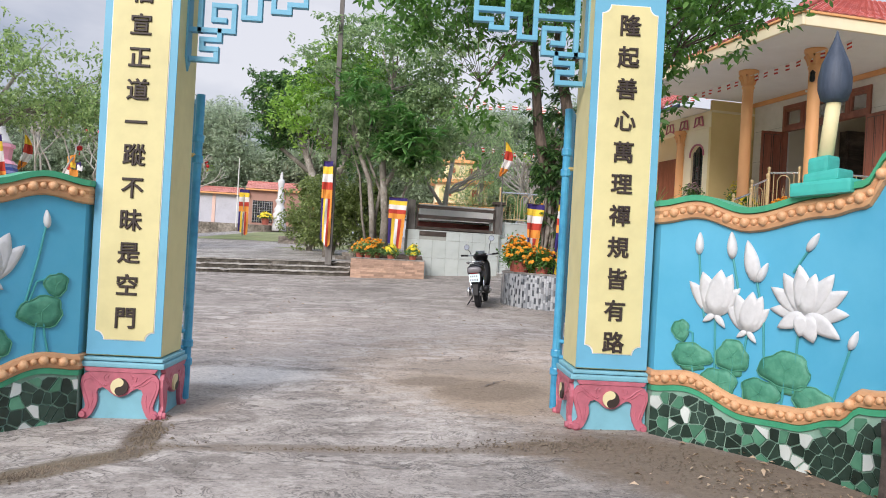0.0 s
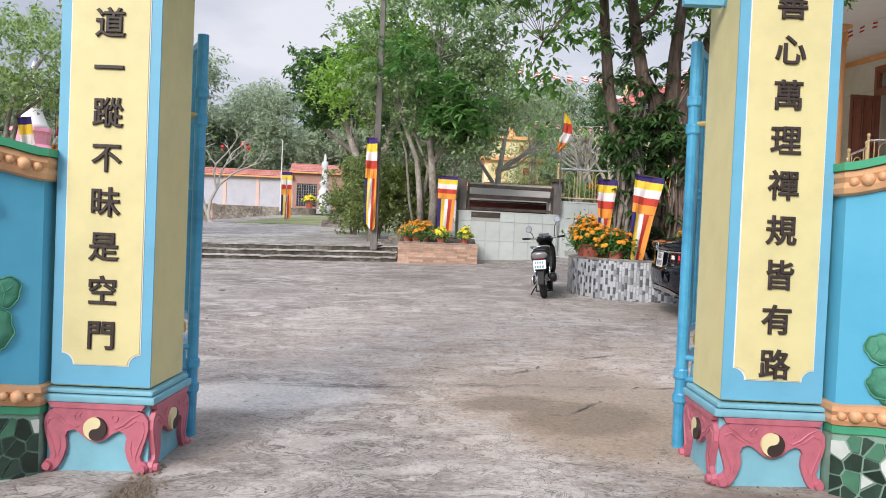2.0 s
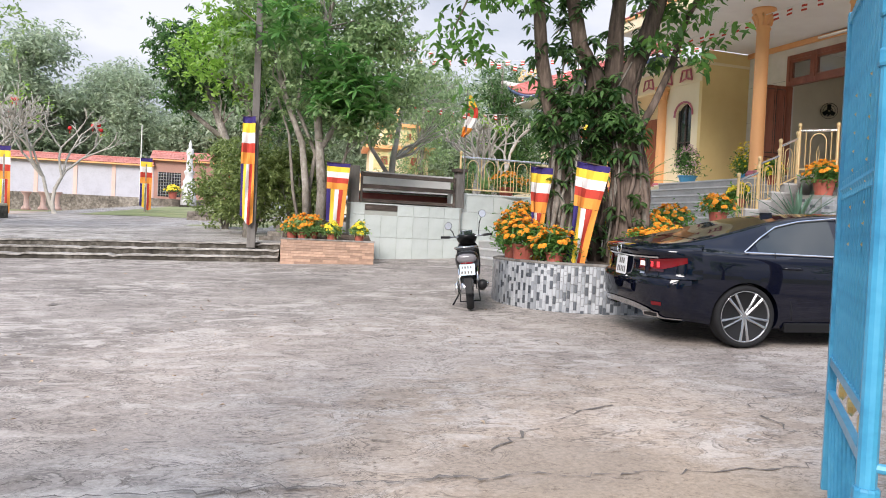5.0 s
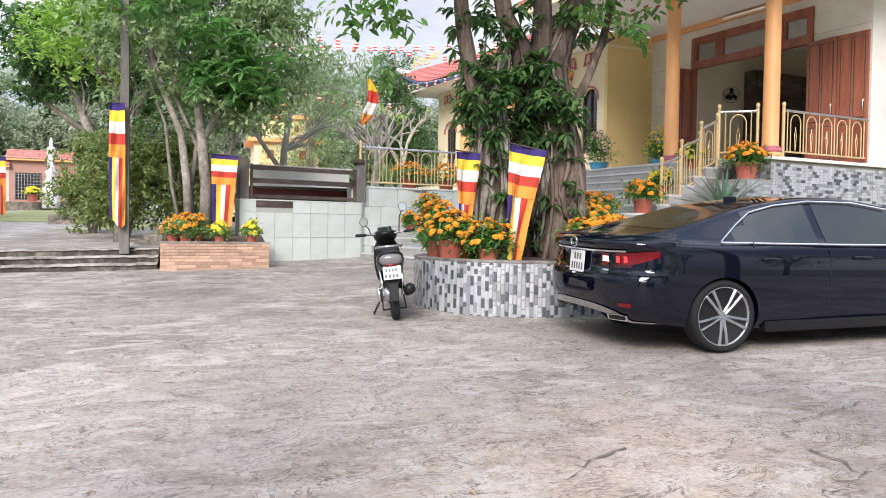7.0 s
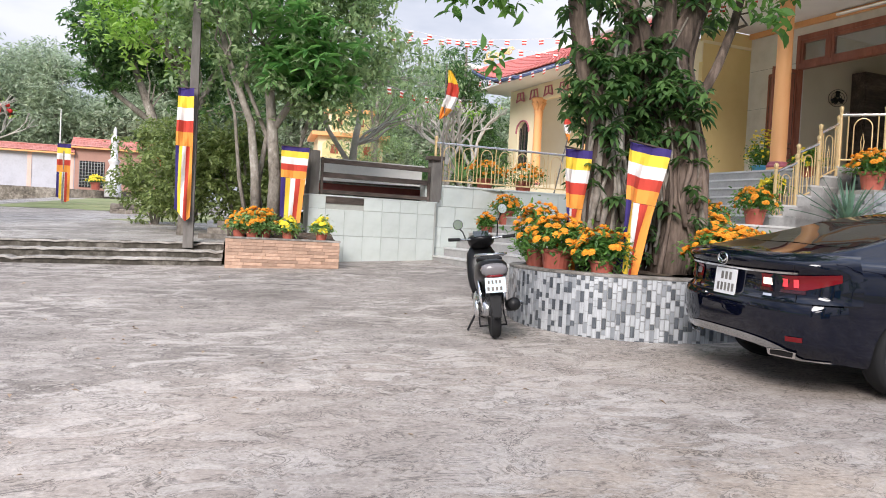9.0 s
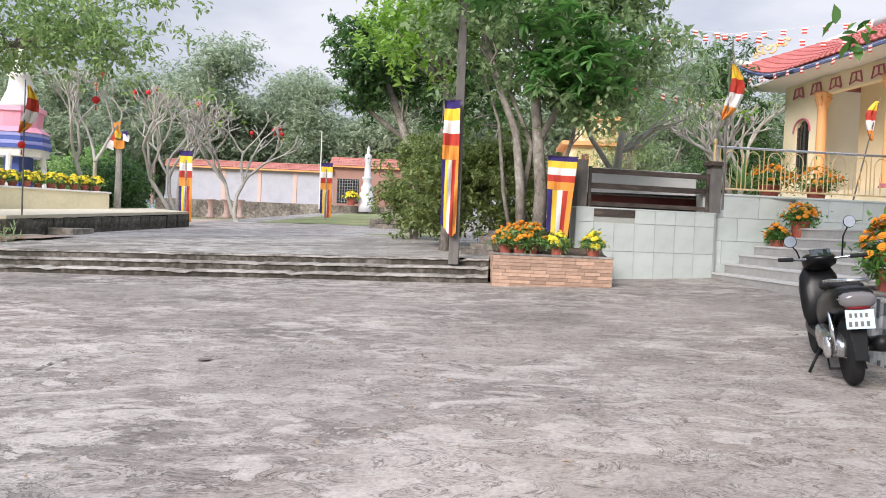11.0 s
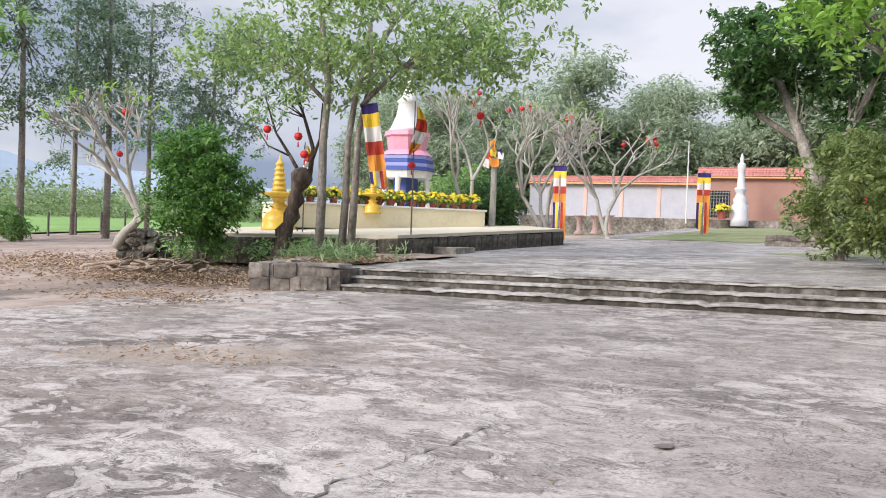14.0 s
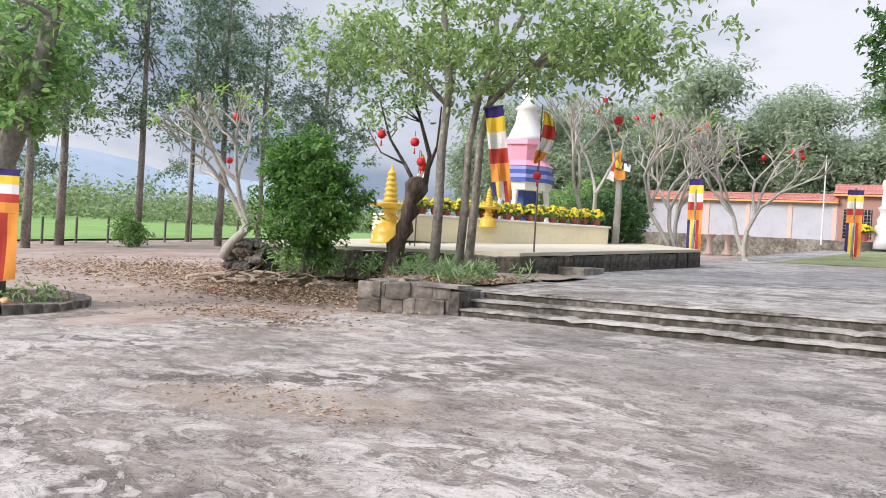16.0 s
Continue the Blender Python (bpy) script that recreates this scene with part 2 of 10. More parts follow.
M = dict(
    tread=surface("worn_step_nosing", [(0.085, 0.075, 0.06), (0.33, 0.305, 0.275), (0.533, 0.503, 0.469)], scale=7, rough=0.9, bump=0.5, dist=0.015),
    riser_dark=surface("dark_riser", [(0.018, 0.016, 0.012), (0.075, 0.066, 0.053), (0.24, 0.22, 0.19)], scale=9, rough=0.95, bump=0.7, dist=0.02),
    # unseen veranda floor, made pale to bounce light under the eave
    bounce_floor=surface("pale_bounce_floor", [(0.70, 0.65, 0.58), (0.80, 0.75, 0.68)], scale=4, rough=0.2, bump=0.01),
    concrete=concrete("yard_concrete", (0.240, 0.210, 0.187), (0.375, 0.330, 0.294), (0.550, 0.497, 0.450), zones=[(1.2, 10.8, 4.6, 3.0, 0.1, (0.445, 0.378, 0.325), 0.75), (1.3, 8.3, 2.4, 2.6, 0.2, (0.475, 0.378, 0.292), 0.7),
        (2.0, 4.75, 1.5, 0.72, -0.75, (0.17, 0.125, 0.088), 0.95), (1.15, 5.35, 0.7, 0.22, 0.1, (0.17, 0.125, 0.088), 0.9), (-1.95, 4.75, 0.75, 0.16, 0.78, (0.16, 0.125, 0.085), 0.95), (-1.72, 5.35, 0.14, 0.5, 0.1, (0.12, 0.09, 0.065), 0.9), (1.0, 7.4, 1.1, 1.1, 0, (0.34, 0.265, 0.195), 0.7), (0.6, 8.2, 0.7, 0.5, 0, (0.27, 0.22, 0.175)),
        (-1.75, 6.5, 0.5, 0.7, 0, (0.24, 0.19, 0.15)), (-0.5, 5.2, 1.5, 0.10, 0.05, (0.21, 0.17, 0.135), 0.85), (0.9, 6.9, 0.7, 0.8, 0.3, (0.33, 0.245, 0.17), 0.6), (-8.7, 15.1, 1.5, 0.55, 0.4, (0.34, 0.27, 0.21)), (-13.5, 17.8, 3.4, 1.6, 0.3, (0.30, 0.235, 0.18), 0.7), (-9.5, 14.6, 4.6, 3.2, 0.5, (0.285, 0.235, 0.193), 0.62), (-1.7, 7.55, 1.0, 0.5, 0.05, (0.62, 0.575, 0.525), 0.75), (0.78, 7.12, 0.58, 0.44, 0.2, (0.21, 0.158, 0.112), 0.85), (0.25, 7.5, 0.4, 0.25, 0.3, (0.20, 0.152, 0.11), 0.8)]),
    terrace=concrete("terrace_concrete", (0.26, 0.235, 0.212), (0.42, 0.386, 0.354), (0.53, 0.50, 0.465), zones=[(-9.2, 23.9, 2.6, 0.5, 0.12, (0.13, 0.118, 0.105), 0.7), (-6.3, 23.8, 2.2, 0.4, 0.1, (0.13, 0.118, 0.105), 0.6), (-8.6, 26.0, 2.8, 0.6, 0.2, (0.17, 0.155, 0.14), 0.6), (-4.0, 25.0, 2.0, 0.5, 0.1, (0.16, 0.145, 0.13), 0.5)]),
    dirt=surface("dry_earth", [(0.21, 0.152, 0.116), (0.345, 0.262, 0.212), (0.45, 0.375, 0.32)], scale=3.0, rough=0.95, bump=0.6, dist=0.03),
    soil=surface("damp_soil", [(0.05, 0.035, 0.025), (0.13, 0.09, 0.06)], scale=14, rough=0.95, bump=0.8, dist=0.03),
    land=surface("field_land", [(0.12, 0.13, 0.05), (0.22, 0.21, 0.09)], scale=0.9, rough=0.95, bump=0.3),
    rice=surface("rice_green", [(0.15, 0.28, 0.06), (0.24, 0.39, 0.10)], scale=1.5, rough=0.8, bump=0.5, dist=0.1),
    lawn=surface("lawn_green", [(0.12, 0.15, 0.06), (0.21, 0.24, 0.10), (0.32, 0.29, 0.18)], scale=3, rough=0.9, bump=0.6, dist=0.04),
    stone=surface("weathered_stone", [(0.055, 0.046, 0.037), (0.20, 0.172, 0.142), (0.42, 0.375, 0.325)], scale=7, rough=0.9, bump=0.7, rnd=0.34, dist=0.02),
    stone_dark=surface("mossy_platform_stone", [(0.026, 0.023, 0.017), (0.095, 0.085, 0.066), (0.27, 0.245, 0.205)], scale=8, rough=0.95, bump=0.8, rnd=0.3, dist=0.025),
    step=surface("step_concrete", [(0.055, 0.05, 0.04), (0.22, 0.20, 0.18), (0.47, 0.44, 0.41)], scale=6, rough=0.9, bump=0.5, dist=0.015),
    cream=paint("cream_paint", (0.704, 0.616, 0.352), rough=0.6),
    panel_yellow=paint("panel_yellow", (0.665, 0.590, 0.295), rough=0.55, scale=4),
    gate_blue=paint("pillar_blue", (0.134, 0.395, 0.554), rough=0.5, scale=4),
    wall_blue=surface("flank_blue", [(0.05, 0.29, 0.46), (0.07, 0.36, 0.54), (0.10, 0.41, 0.59)], scale=1.6, rough=0.55, bump=0.08),
    pink=paint("plinth_pink", (0.46, 0.13, 0.17), rough=0.5, wear=0.25, scale=16, bump=0.2),
    plinth_blue=paint("plinth_blue", (0.187, 0.425, 0.51), rough=0.55, wear=0.2),
    ink=paint("black_lettering", (0.035, 0.022, 0.018), rough=0.55, wear=0.3),
    white=paint("white_paint", (0.754, 0.736, 0.708), rough=0.6),
    lotus=surface("white_relief", [(0.52, 0.52, 0.52), (0.66, 0.66, 0.66)], scale=20, rough=0.6, bump=0.2),
    lily=surface("green_relief", [(0.0298, 0.17, 0.111), (0.0595, 0.255, 0.162), (0.111, 0.34, 0.23)], scale=18, rough=0.6, bump=0.5),
    stem=paint("stem_green", (0.05, 0.30, 0.30)),
    mould=surface("peach_moulding", [(0.484, 0.238, 0.114), (0.651, 0.378, 0.194)], scale=10, rough=0.6, bump=0.1),
    bead=surface("peach_bead", [(0.546, 0.264, 0.123), (0.722, 0.44, 0.238)], scale=10, rough=0.5, bump=0.05, rnd=0.1),
    cap_green=paint("cap_green", (0.05, 0.32, 0.17), wear=0.25),
    grout=surface("mosaic_grout", [(0.16, 0.29, 0.22), (0.28, 0.42, 0.34)], scale=14, rough=0.8, bump=0.3),
    shard_dark=surface("dark_shard", [(0.012, 0.022, 0.016), (0.03, 0.06, 0.045)], scale=9, rough=0.18, bump=0.05, rnd=0.4),
    shard_green=surface("green_shard", [(0.05, 0.16, 0.10), (0.10, 0.27, 0.17)], scale=9, rough=0.2, bump=0.05, rnd=0.3),
    shard_white=surface("white_shard", [(0.46, 0.52, 0.48), (0.64, 0.67, 0.64)], scale=9, rough=0.2, bump=0.05, rnd=0.1),
    teal=paint("teal_paint", (0.05, 0.42, 0.36), wear=0.2),
    brush_dark=surface("brush_bristle", [(0.02, 0.03, 0.05), (0.06, 0.08, 0.12)], scale=24, rough=0.6, bump=0.5, stretch=(1, 1, 0.12)),
    gate_steel=surface("gate_steel_blue", [(0.03, 0.20, 0.36), (0.06, 0.32, 0.52), (0.10, 0.40, 0.60)], scale=7, rough=0.32, bump=0.1),
    gold=surface("gilt_steel", [(0.50, 0.34, 0.12), (0.72, 0.54, 0.22)], scale=9, rough=0.32, bump=0.05, metal=0.6),
    rail=surface("champagne_rail", [(0.66, 0.46, 0.22), (0.84, 0.64, 0.36)], scale=9, rough=0.35, bump=0.03, metal=0.35),
    steel=surface("brushed_steel", [(0.55, 0.55, 0.55), (0.75, 0.75, 0.75)], scale=9, rough=0.25, bump=0.02, metal=0.9),
    column=surface("orange_column", [(0.78, 0.37, 0.15), (0.88, 0.46, 0.20)], scale=3, rough=0.45, bump=0.05, stretch=(1, 1, 0.3)),
    facade=surface("cream_facade", [(0.84, 0.70, 0.46), (0.90, 0.79, 0.57)], scale=2, rough=0.7, bump=0.08),
    ochre=surface("shaded_ochre_wall", [(0.76, 0.57, 0.25), (0.83, 0.65, 0.31)], scale=2, rough=0.7, bump=0.08),
    marble=surface("pale_marble_cladding", [(0.62, 0.58, 0.52), (0.74, 0.70, 0.64), (0.82, 0.78, 0.73)], scale=3, rough=0.3, bump=0.02),
    soffit=surface("soffit_white", [(0.80, 0.77, 0.74), (0.88, 0.86, 0.83)], scale=2, rough=0.75, bump=0.04),
    roof=surface("red_roof_tile", [(0.42, 0.10, 0.09), (0.58, 0.18, 0.15)], scale=5, rough=0.6, bump=0.2, rnd=0.12),
    terracotta_roof=surface("orange_roof_tile", [(0.46, 0.16, 0.13), (0.62, 0.27, 0.23)], scale=5, rough=0.7, bump=0.2, rnd=0.15),
    wood_red=surface("red_brown_wood", [(0.18, 0.052, 0.03), (0.29, 0.095, 0.056), (0.38, 0.135, 0.082)], scale=6, rough=0.35, bump=0.1, stretch=(6, 6, 0.6)),
    wood_dark=surface("weathered_dark_wood", [(0.02, 0.015, 0.012), (0.08, 0.06, 0.05), (0.17, 0.13, 0.11)], scale=8, rough=0.8, bump=0.4, stretch=(0.5, 3, 3)),
    room=surface("dim_room_plaster", [(0.62, 0.56, 0.44), (0.70, 0.64, 0.52)], scale=2, rough=0.8, bump=0.02),
    wall_white=surface("white_ceramic", [(0.46, 0.505, 0.475), (0.58, 0.625, 0.60), (0.64, 0.68, 0.655)], scale=1.6, rough=0.35, bump=0.02, rnd=0.05),
    wall_joint=surface("stained_wall_joint", [(0.32, 0.325, 0.29), (0.46, 0.475, 0.445)], scale=4, rough=0.9, bump=0.2),
    pale_joint=surface("pale_joint", [(0.26, 0.26, 0.255), (0.40, 0.40, 0.39)], scale=12, rough=0.9, bump=0.2),
    joint=surface("grey_joint", [(0.20, 0.19, 0.17), (0.34, 0.33, 0.30)], scale=12, rough=0.9, bump=0.2),
    tile_grey=surface("slate_tile", [(0.045, 0.053, 0.062), (0.09, 0.10, 0.114), (0.15, 0.162, 0.172)], stretch=(6, 6, 0.6), scale=9, rough=0.28, bump=0.03, rnd=0.25),
    tile_pale=surface("pale_tile", [(0.27, 0.28, 0.29), (0.41, 0.425, 0.44), (0.50, 0.515, 0.53)], stretch=(6, 6, 0.5), scale=9, rough=0.25, bump=0.03, rnd=0.12),
    tile_mid=surface("mid_grey_tile", [(0.19, 0.205, 0.22), (0.31, 0.325, 0.34)], stretch=(6, 6, 0.5), scale=9, rough=0.28, bump=0.03, rnd=0.2),
    brick=surface("salmon_brick_tile", [(0.37, 0.225, 0.155), (0.54, 0.37, 0.275)], scale=12, rough=0.6, bump=0.15, rnd=0.28),
    brick_joint=surface("brick_joint", [(0.38, 0.26, 0.19), (0.48, 0.34, 0.26)], scale=12, rough=0.85, bump=0.2),
    granite=surface("grey_stair_granite", [(0.32, 0.31, 0.30), (0.46, 0.445, 0.435)], scale=30, rough=0.4, bump=0.03),
    nosing=surface("stair_nosing", [(0.54, 0.53, 0.515), (0.66, 0.645, 0.63)], scale=20, rough=0.4, bump=0.03),
    pot=surface("terracotta_plastic", [(0.36, 0.085, 0.06), (0.48, 0.14, 0.095)], scale=9, rough=0.6, bump=0.05, rnd=0.1),
    pot_blue=paint("blue_pot", (0.10, 0.38, 0.62)),
    marigold=surface("marigold_orange", [(0.70, 0.22, 0.012), (0.90, 0.38, 0.02)], scale=30, rough=0.7, bump=0.5, rnd=0.15),
    mum=surface("mum_yellow", [(0.78, 0.58, 0.02), (0.92, 0.76, 0.06)], scale=30, rough=0.7, bump=0.5, rnd=0.12),
    bark=surface("grey_bark", [(0.085, 0.072, 0.058), (0.21, 0.185, 0.155), (0.30, 0.27, 0.235), (0.50, 0.47, 0.42)], scale=11, rough=0.92, bump=0.9, stretch=(1.2, 1.2, 0.8), dist=0.03),
    bark_dark=surface("dark_fig_bark", [(0.025, 0.018, 0.014), (0.10, 0.072, 0.056), (0.24, 0.18, 0.145)], scale=8, rough=0.92, bump=0.9, stretch=(2, 2, 0.4), dist=0.04),
    bark_pale=surface("pale_frangipani_bark", [(0.30, 0.28, 0.24), (0.50, 0.47, 0.42)], scale=9, rough=0.9, bump=0.4),
    pole=surface("old_concrete_pole", [(0.09, 0.082, 0.075), (0.21, 0.195, 0.18)], scale=9, rough=0.9, bump=0.4, stretch=(1, 1, 0.3)),
    leaf_fig=leafy("fig_leaf", (0.055, 0.14, 0.035), (0.18, 0.35, 0.085)),
    leaf_mid=leafy("mid_leaf", (0.10, 0.21, 0.065), (0.37, 0.53, 0.21)),
    leaf_bright=leafy("bright_whorl_leaf", (0.06, 0.175, 0.05), (0.20, 0.38, 0.12)),
    leaf_bush=leafy("bush_leaf", (0.045, 0.12, 0.035), (0.22, 0.39, 0.11)),
    leaf_light=leafy("light_leaf", (0.15, 0.29, 0.05), (0.36, 0.54, 0.13)),
    leaf_terrace=leafy("terrace_leaf", (0.14, 0.23, 0.085), (0.40, 0.51, 0.22)),
    leaf_olive=leafy("olive_leaf", (0.10, 0.145, 0.045), (0.31, 0.37, 0.14)),
    leaf_dull=leafy("dull_leaf", (0.14, 0.225, 0.10), (0.38, 0.49, 0.26)),
    leaf_dark=leafy("dark_leaf", (0.03, 0.08, 0.03), (0.15, 0.27, 0.09), 0.38),
    leaf_hedge=leafy("hedge_leaf", (0.13, 0.19, 0.09), (0.33, 0.39, 0.21)),
    dead_wood=surface("dead_branch_wood", [(0.12, 0.085, 0.06), (0.32, 0.25, 0.19), (0.46, 0.39, 0.32)], scale=12, rough=0.95, bump=0.7, rnd=0.2),
    leaf_tall=leafy("tall_tree_leaf", (0.075, 0.12, 0.08), (0.26, 0.35, 0.23)),
    # leaf green paled and greyed, the haze of distance mixed into it
    leaf_far=leafy("haze_pale_leaf", (0.20, 0.25, 0.17), (0.48, 0.55, 0.40), through_light=0.5),
    leaf_dry=leafy("dry_leaf", (0.28, 0.19, 0.12), (0.56, 0.42, 0.29), 0.9, 0.1),
    agave=paint("agave_leaf", (0.10, 0.19, 0.13), wear=0.3),
    car=surface("midnight_car_paint", [(0.0022, 0.003, 0.009), (0.0035, 0.0048, 0.013)], scale=3, rough=0.3, bump=0.0, coat=1.0),
    car_glass=glassy("car_glass", (0.02, 0.026, 0.026), 0.02),
    clear_glass=clear_pane("clear_window_glass"),
    rubber=paint("tyre_rubber", (0.022, 0.022, 0.023), rough=0.85),
    black=paint("black_plastic", (0.012, 0.012, 0.013), rough=0.4),
    chrome=surface("chrome", [(0.75, 0.75, 0.76), (0.85, 0.85, 0.86)], scale=9, rough=0.08, bump=0.0, metal=1.0),
    alloy=surface("wheel_alloy", [(0.40, 0.41, 0.42), (0.58, 0.59, 0.60)], scale=9, rough=0.25, bump=0.0, metal=0.9),
    plate_blue=paint("plate_pale_blue", (0.56, 0.70, 0.76), rough=0.4, wear=0.04),
    plate=paint("plate_white", (0.72, 0.72, 0.72), rough=0.4, wear=0.04),
    red_lens=lamp_lens("red_tail_lens", (0.15, 0.003, 0.006), 0.0),
    gloss_black=surface("gloss_black_fairing", [(0.006, 0.006, 0.007), (0.012, 0.012, 0.013)], scale=9, rough=0.32, bump=0.02),
    lens_dull=lamp_lens("clear_lens", (0.17, 0.16, 0.165), 0.0),
    lamp_glow=lamp_lens("glowing_red", (0.8, 0.05, 0.06), 0.22),
    smoked=glassy("smoked_lens", (0.045, 0.006, 0.008), 0.08),
    white_lens=lamp_lens("white_lens", (1.0, 0.80, 0.70), 0.5),
    red=paint("lantern_red", (0.62, 0.02, 0.02), rough=0.6),
    f_blue=paint("flag_indigo", (0.035, 0.02, 0.14), rough=0.85, wear=0.25),
    f_yellow=paint("flag_yellow", (0.82, 0.56, 0.05), rough=0.85),
    f_white=paint("flag_white", (0.78, 0.74, 0.72), rough=0.85),
    f_red=paint("flag_red", (0.50, 0.05, 0.03), rough=0.85),
    f_orange=paint("flag_orange", (0.80, 0.30, 0.05), rough=0.85),
    s_pink=paint("stupa_pink", (0.78, 0.34, 0.44)),
    gold_pale=paint("pale_gilt_plaster", (0.78, 0.60, 0.30), wear=0.25),
    eave_blue=paint("eave_blue", (0.10, 0.13, 0.26), wear=0.25),
    s_blue=paint("stupa_blue", (0.06, 0.10, 0.36)),
    brass=paint("yellow_gilt", (0.72, 0.46, 0.06), rough=0.4, wear=0.25),
    clod=surface("earth_clod", [(0.07, 0.052, 0.036), (0.15, 0.115, 0.08), (0.24, 0.19, 0.14)], scale=12, rough=0.95, bump=0.4),
    crack=surface("crack_fill", [(0.10, 0.085, 0.075), (0.20, 0.175, 0.155)], scale=9, rough=0.95),
    dark=paint("opening_shade_black", (0.01, 0.01, 0.01), rough=0.9),
    # distance haze is put into the hills' base colour
    hill=surface("haze_tinted_hill", [(0.30, 0.37, 0.44), (0.36, 0.43, 0.50)], scale=0.02, rough=1.0, bump=0.0),
)

for k in ("gloss_black", "black", "rubber"):
    M[k].node_tree.nodes["Principled BSDF"].inputs["Specular IOR Level"].default_value = 0.22


# ---------- building blocks ----------
def thing(name, m, label="", category="", group="", kind=""):
    ob = new(name)
    ob.empty_display_size = 0.2
    ob.matrix_basis = m
    return tagged(ob, label, category, group, kind)


def mesh_of(bm, name, smooth=False):
    me = bpy.data.meshes.new(name)
    bmesh.ops.recalc_face_normals(bm, faces=bm.faces)
    bm.to_mesh(me)
    bm.free()
    if smooth:
        me.shade_smooth()
    return me


def part(name, bm, material, parent=None, label="", smooth=False, at=None):
    """One mesh object, under a thing or a part; at: its pose there."""
    me = mesh_of(bm, name, smooth) if isinstance(bm, bmesh.types.BMesh) else bm
    if not me.materials:
        me.materials.append(material)
    ob = new(name, me)
    if parent is not None:
        ob.parent = parent
    if at is not None:
        ob.matrix_basis = at
    return tagged(ob, label)


def solid(name, bm, material, label, category, kind="structure", smooth=False):
    ob = part(name, bm, material, None, "", smooth)
    return tagged(ob, label, category, "", kind)


def box(bm, x0, y0, z0, x1, y1, z1, bevel=0.0):
    r = bmesh.ops.create_cube(bm, size=1.0, matrix=Matrix.Translation(((x0 + x1) / 2, (y0 + y1) / 2, (z0 + z1) / 2)) @ Matrix.Diagonal((abs(x1 - x0), abs(y1 - y0), abs(z1 - z0), 1)))
    if bevel:
        es = list({e for v in r["verts"] for e in v.link_edges})
        bmesh.ops.bevel(bm, geom=es, offset=bevel, segments=2, profile=0.7, affect="EDGES")
    return bm


def bx(*a, bevel=0.0):
    return box(bmesh.new(), *a, bevel=bevel)


def lathe(profile, seg=20, bm=None, centre=(0, 0, 0)):
    """Turn (r, z) pairs about the upright axis."""
    bm = bm or bmesh.new()
    rings = []
    for r, z in profile:
        rings.append([bm.verts.new((centre[0] + r * math.cos(2 * math.pi * i / seg), centre[1] + r * math.sin(2 * math.pi * i / seg), centre[2] + z)) for i in range(seg)] if r > 1e-5
                     else [bm.verts.new((centre[0], centre[1], centre[2] + z))])
    for a, b in zip(rings, rings[1:]):
        for i in range(seg):
            q = [a[i % len(a)], a[(i + 1) % len(a)], b[(i + 1) % len(b)], b[i % len(b)]]
            q = list(dict.fromkeys(q))
            if len(q) > 2:
                bm.faces.new(q)
    for ring in (rings[0], rings[-1]):
        if len(ring) > 2:
            bm.faces.new(ring)
    return bm


def tube(path, radii, seg=8, bm=None, cap=True):
    """A tapering tube along points."""
    bm = bm or bmesh.new()
    pts = [Vector(p) for p in path]
    if not hasattr(radii, "__len__"):
        radii = [radii] * len(pts)
    side, rings = None, []
    for i, p in enumerate(pts):
        d = (pts[min(i + 1, len(pts) - 1)] - pts[max(i - 1, 0)]).normalized()
        if side is None:
            side = d.orthogonal().normalized()
        side = (side - d * side.dot(d)).normalized()
        up = d.cross(side)
        rings.append([bm.verts.new(p + (side * math.cos(2 * math.pi * k / seg) + up * math.sin(2 * math.pi * k / seg)) * radii[i]) for k in range(seg)])
    for a, b in zip(rings, rings[1:]):
        for k in range(seg):
            bm.faces.new((a[k], a[(k + 1) % seg], b[(k + 1) % seg], b[k]))
    if cap:
        bm.faces.new(rings[0])
        bm.faces.new(rings[-1])
    return bm


def prism(outline, z0, z1, bm=None):
    """An upright prism over an (x, y) outline."""
    bm = bm or bmesh.new()
    lo = [bm.verts.new((x, y, z0)) for x, y in outline]
    hi = [bm.verts.new((x, y, z1)) for x, y in outline]
    for i in range(len(lo)):
        j = (i + 1) % len(lo)
        bm.faces.new((lo[i], lo[j], hi[j], hi[i]))
    bm.faces.new(lo)
    bm.faces.new(hi)
    return bm


def relief(outline, depth, place, dome=0.0, bm=None):
    """A raised shape: an outline (a, b) laid with place(a, b, height), its middle swollen by dome."""
    bm = bm or bmesh.new()
    n = len(outline)
    ca, cb = sum(a for a, _ in outline) / n, sum(b for _, b in outline) / n
    lo = [bm.verts.new(place(a, b, -0.004)) for a, b in outline]
    hi = [bm.verts.new(place(a, b, depth)) for a, b in outline]
    md = [bm.verts.new(place(ca + (a - ca) * 0.6, cb + (b - cb) * 0.6, depth + dome * 0.8)) for a, b in outline]
    c = bm.verts.new(place(ca, cb, depth + dome))
    for i in range(n):
        j = (i + 1) % n
        bm.faces.new((lo[i], lo[j], hi[j], hi[i]))
        bm.faces.new((hi[i], hi[j], md[j], md[i]))
        bm.faces.new((md[i], md[j], c))
    return bm


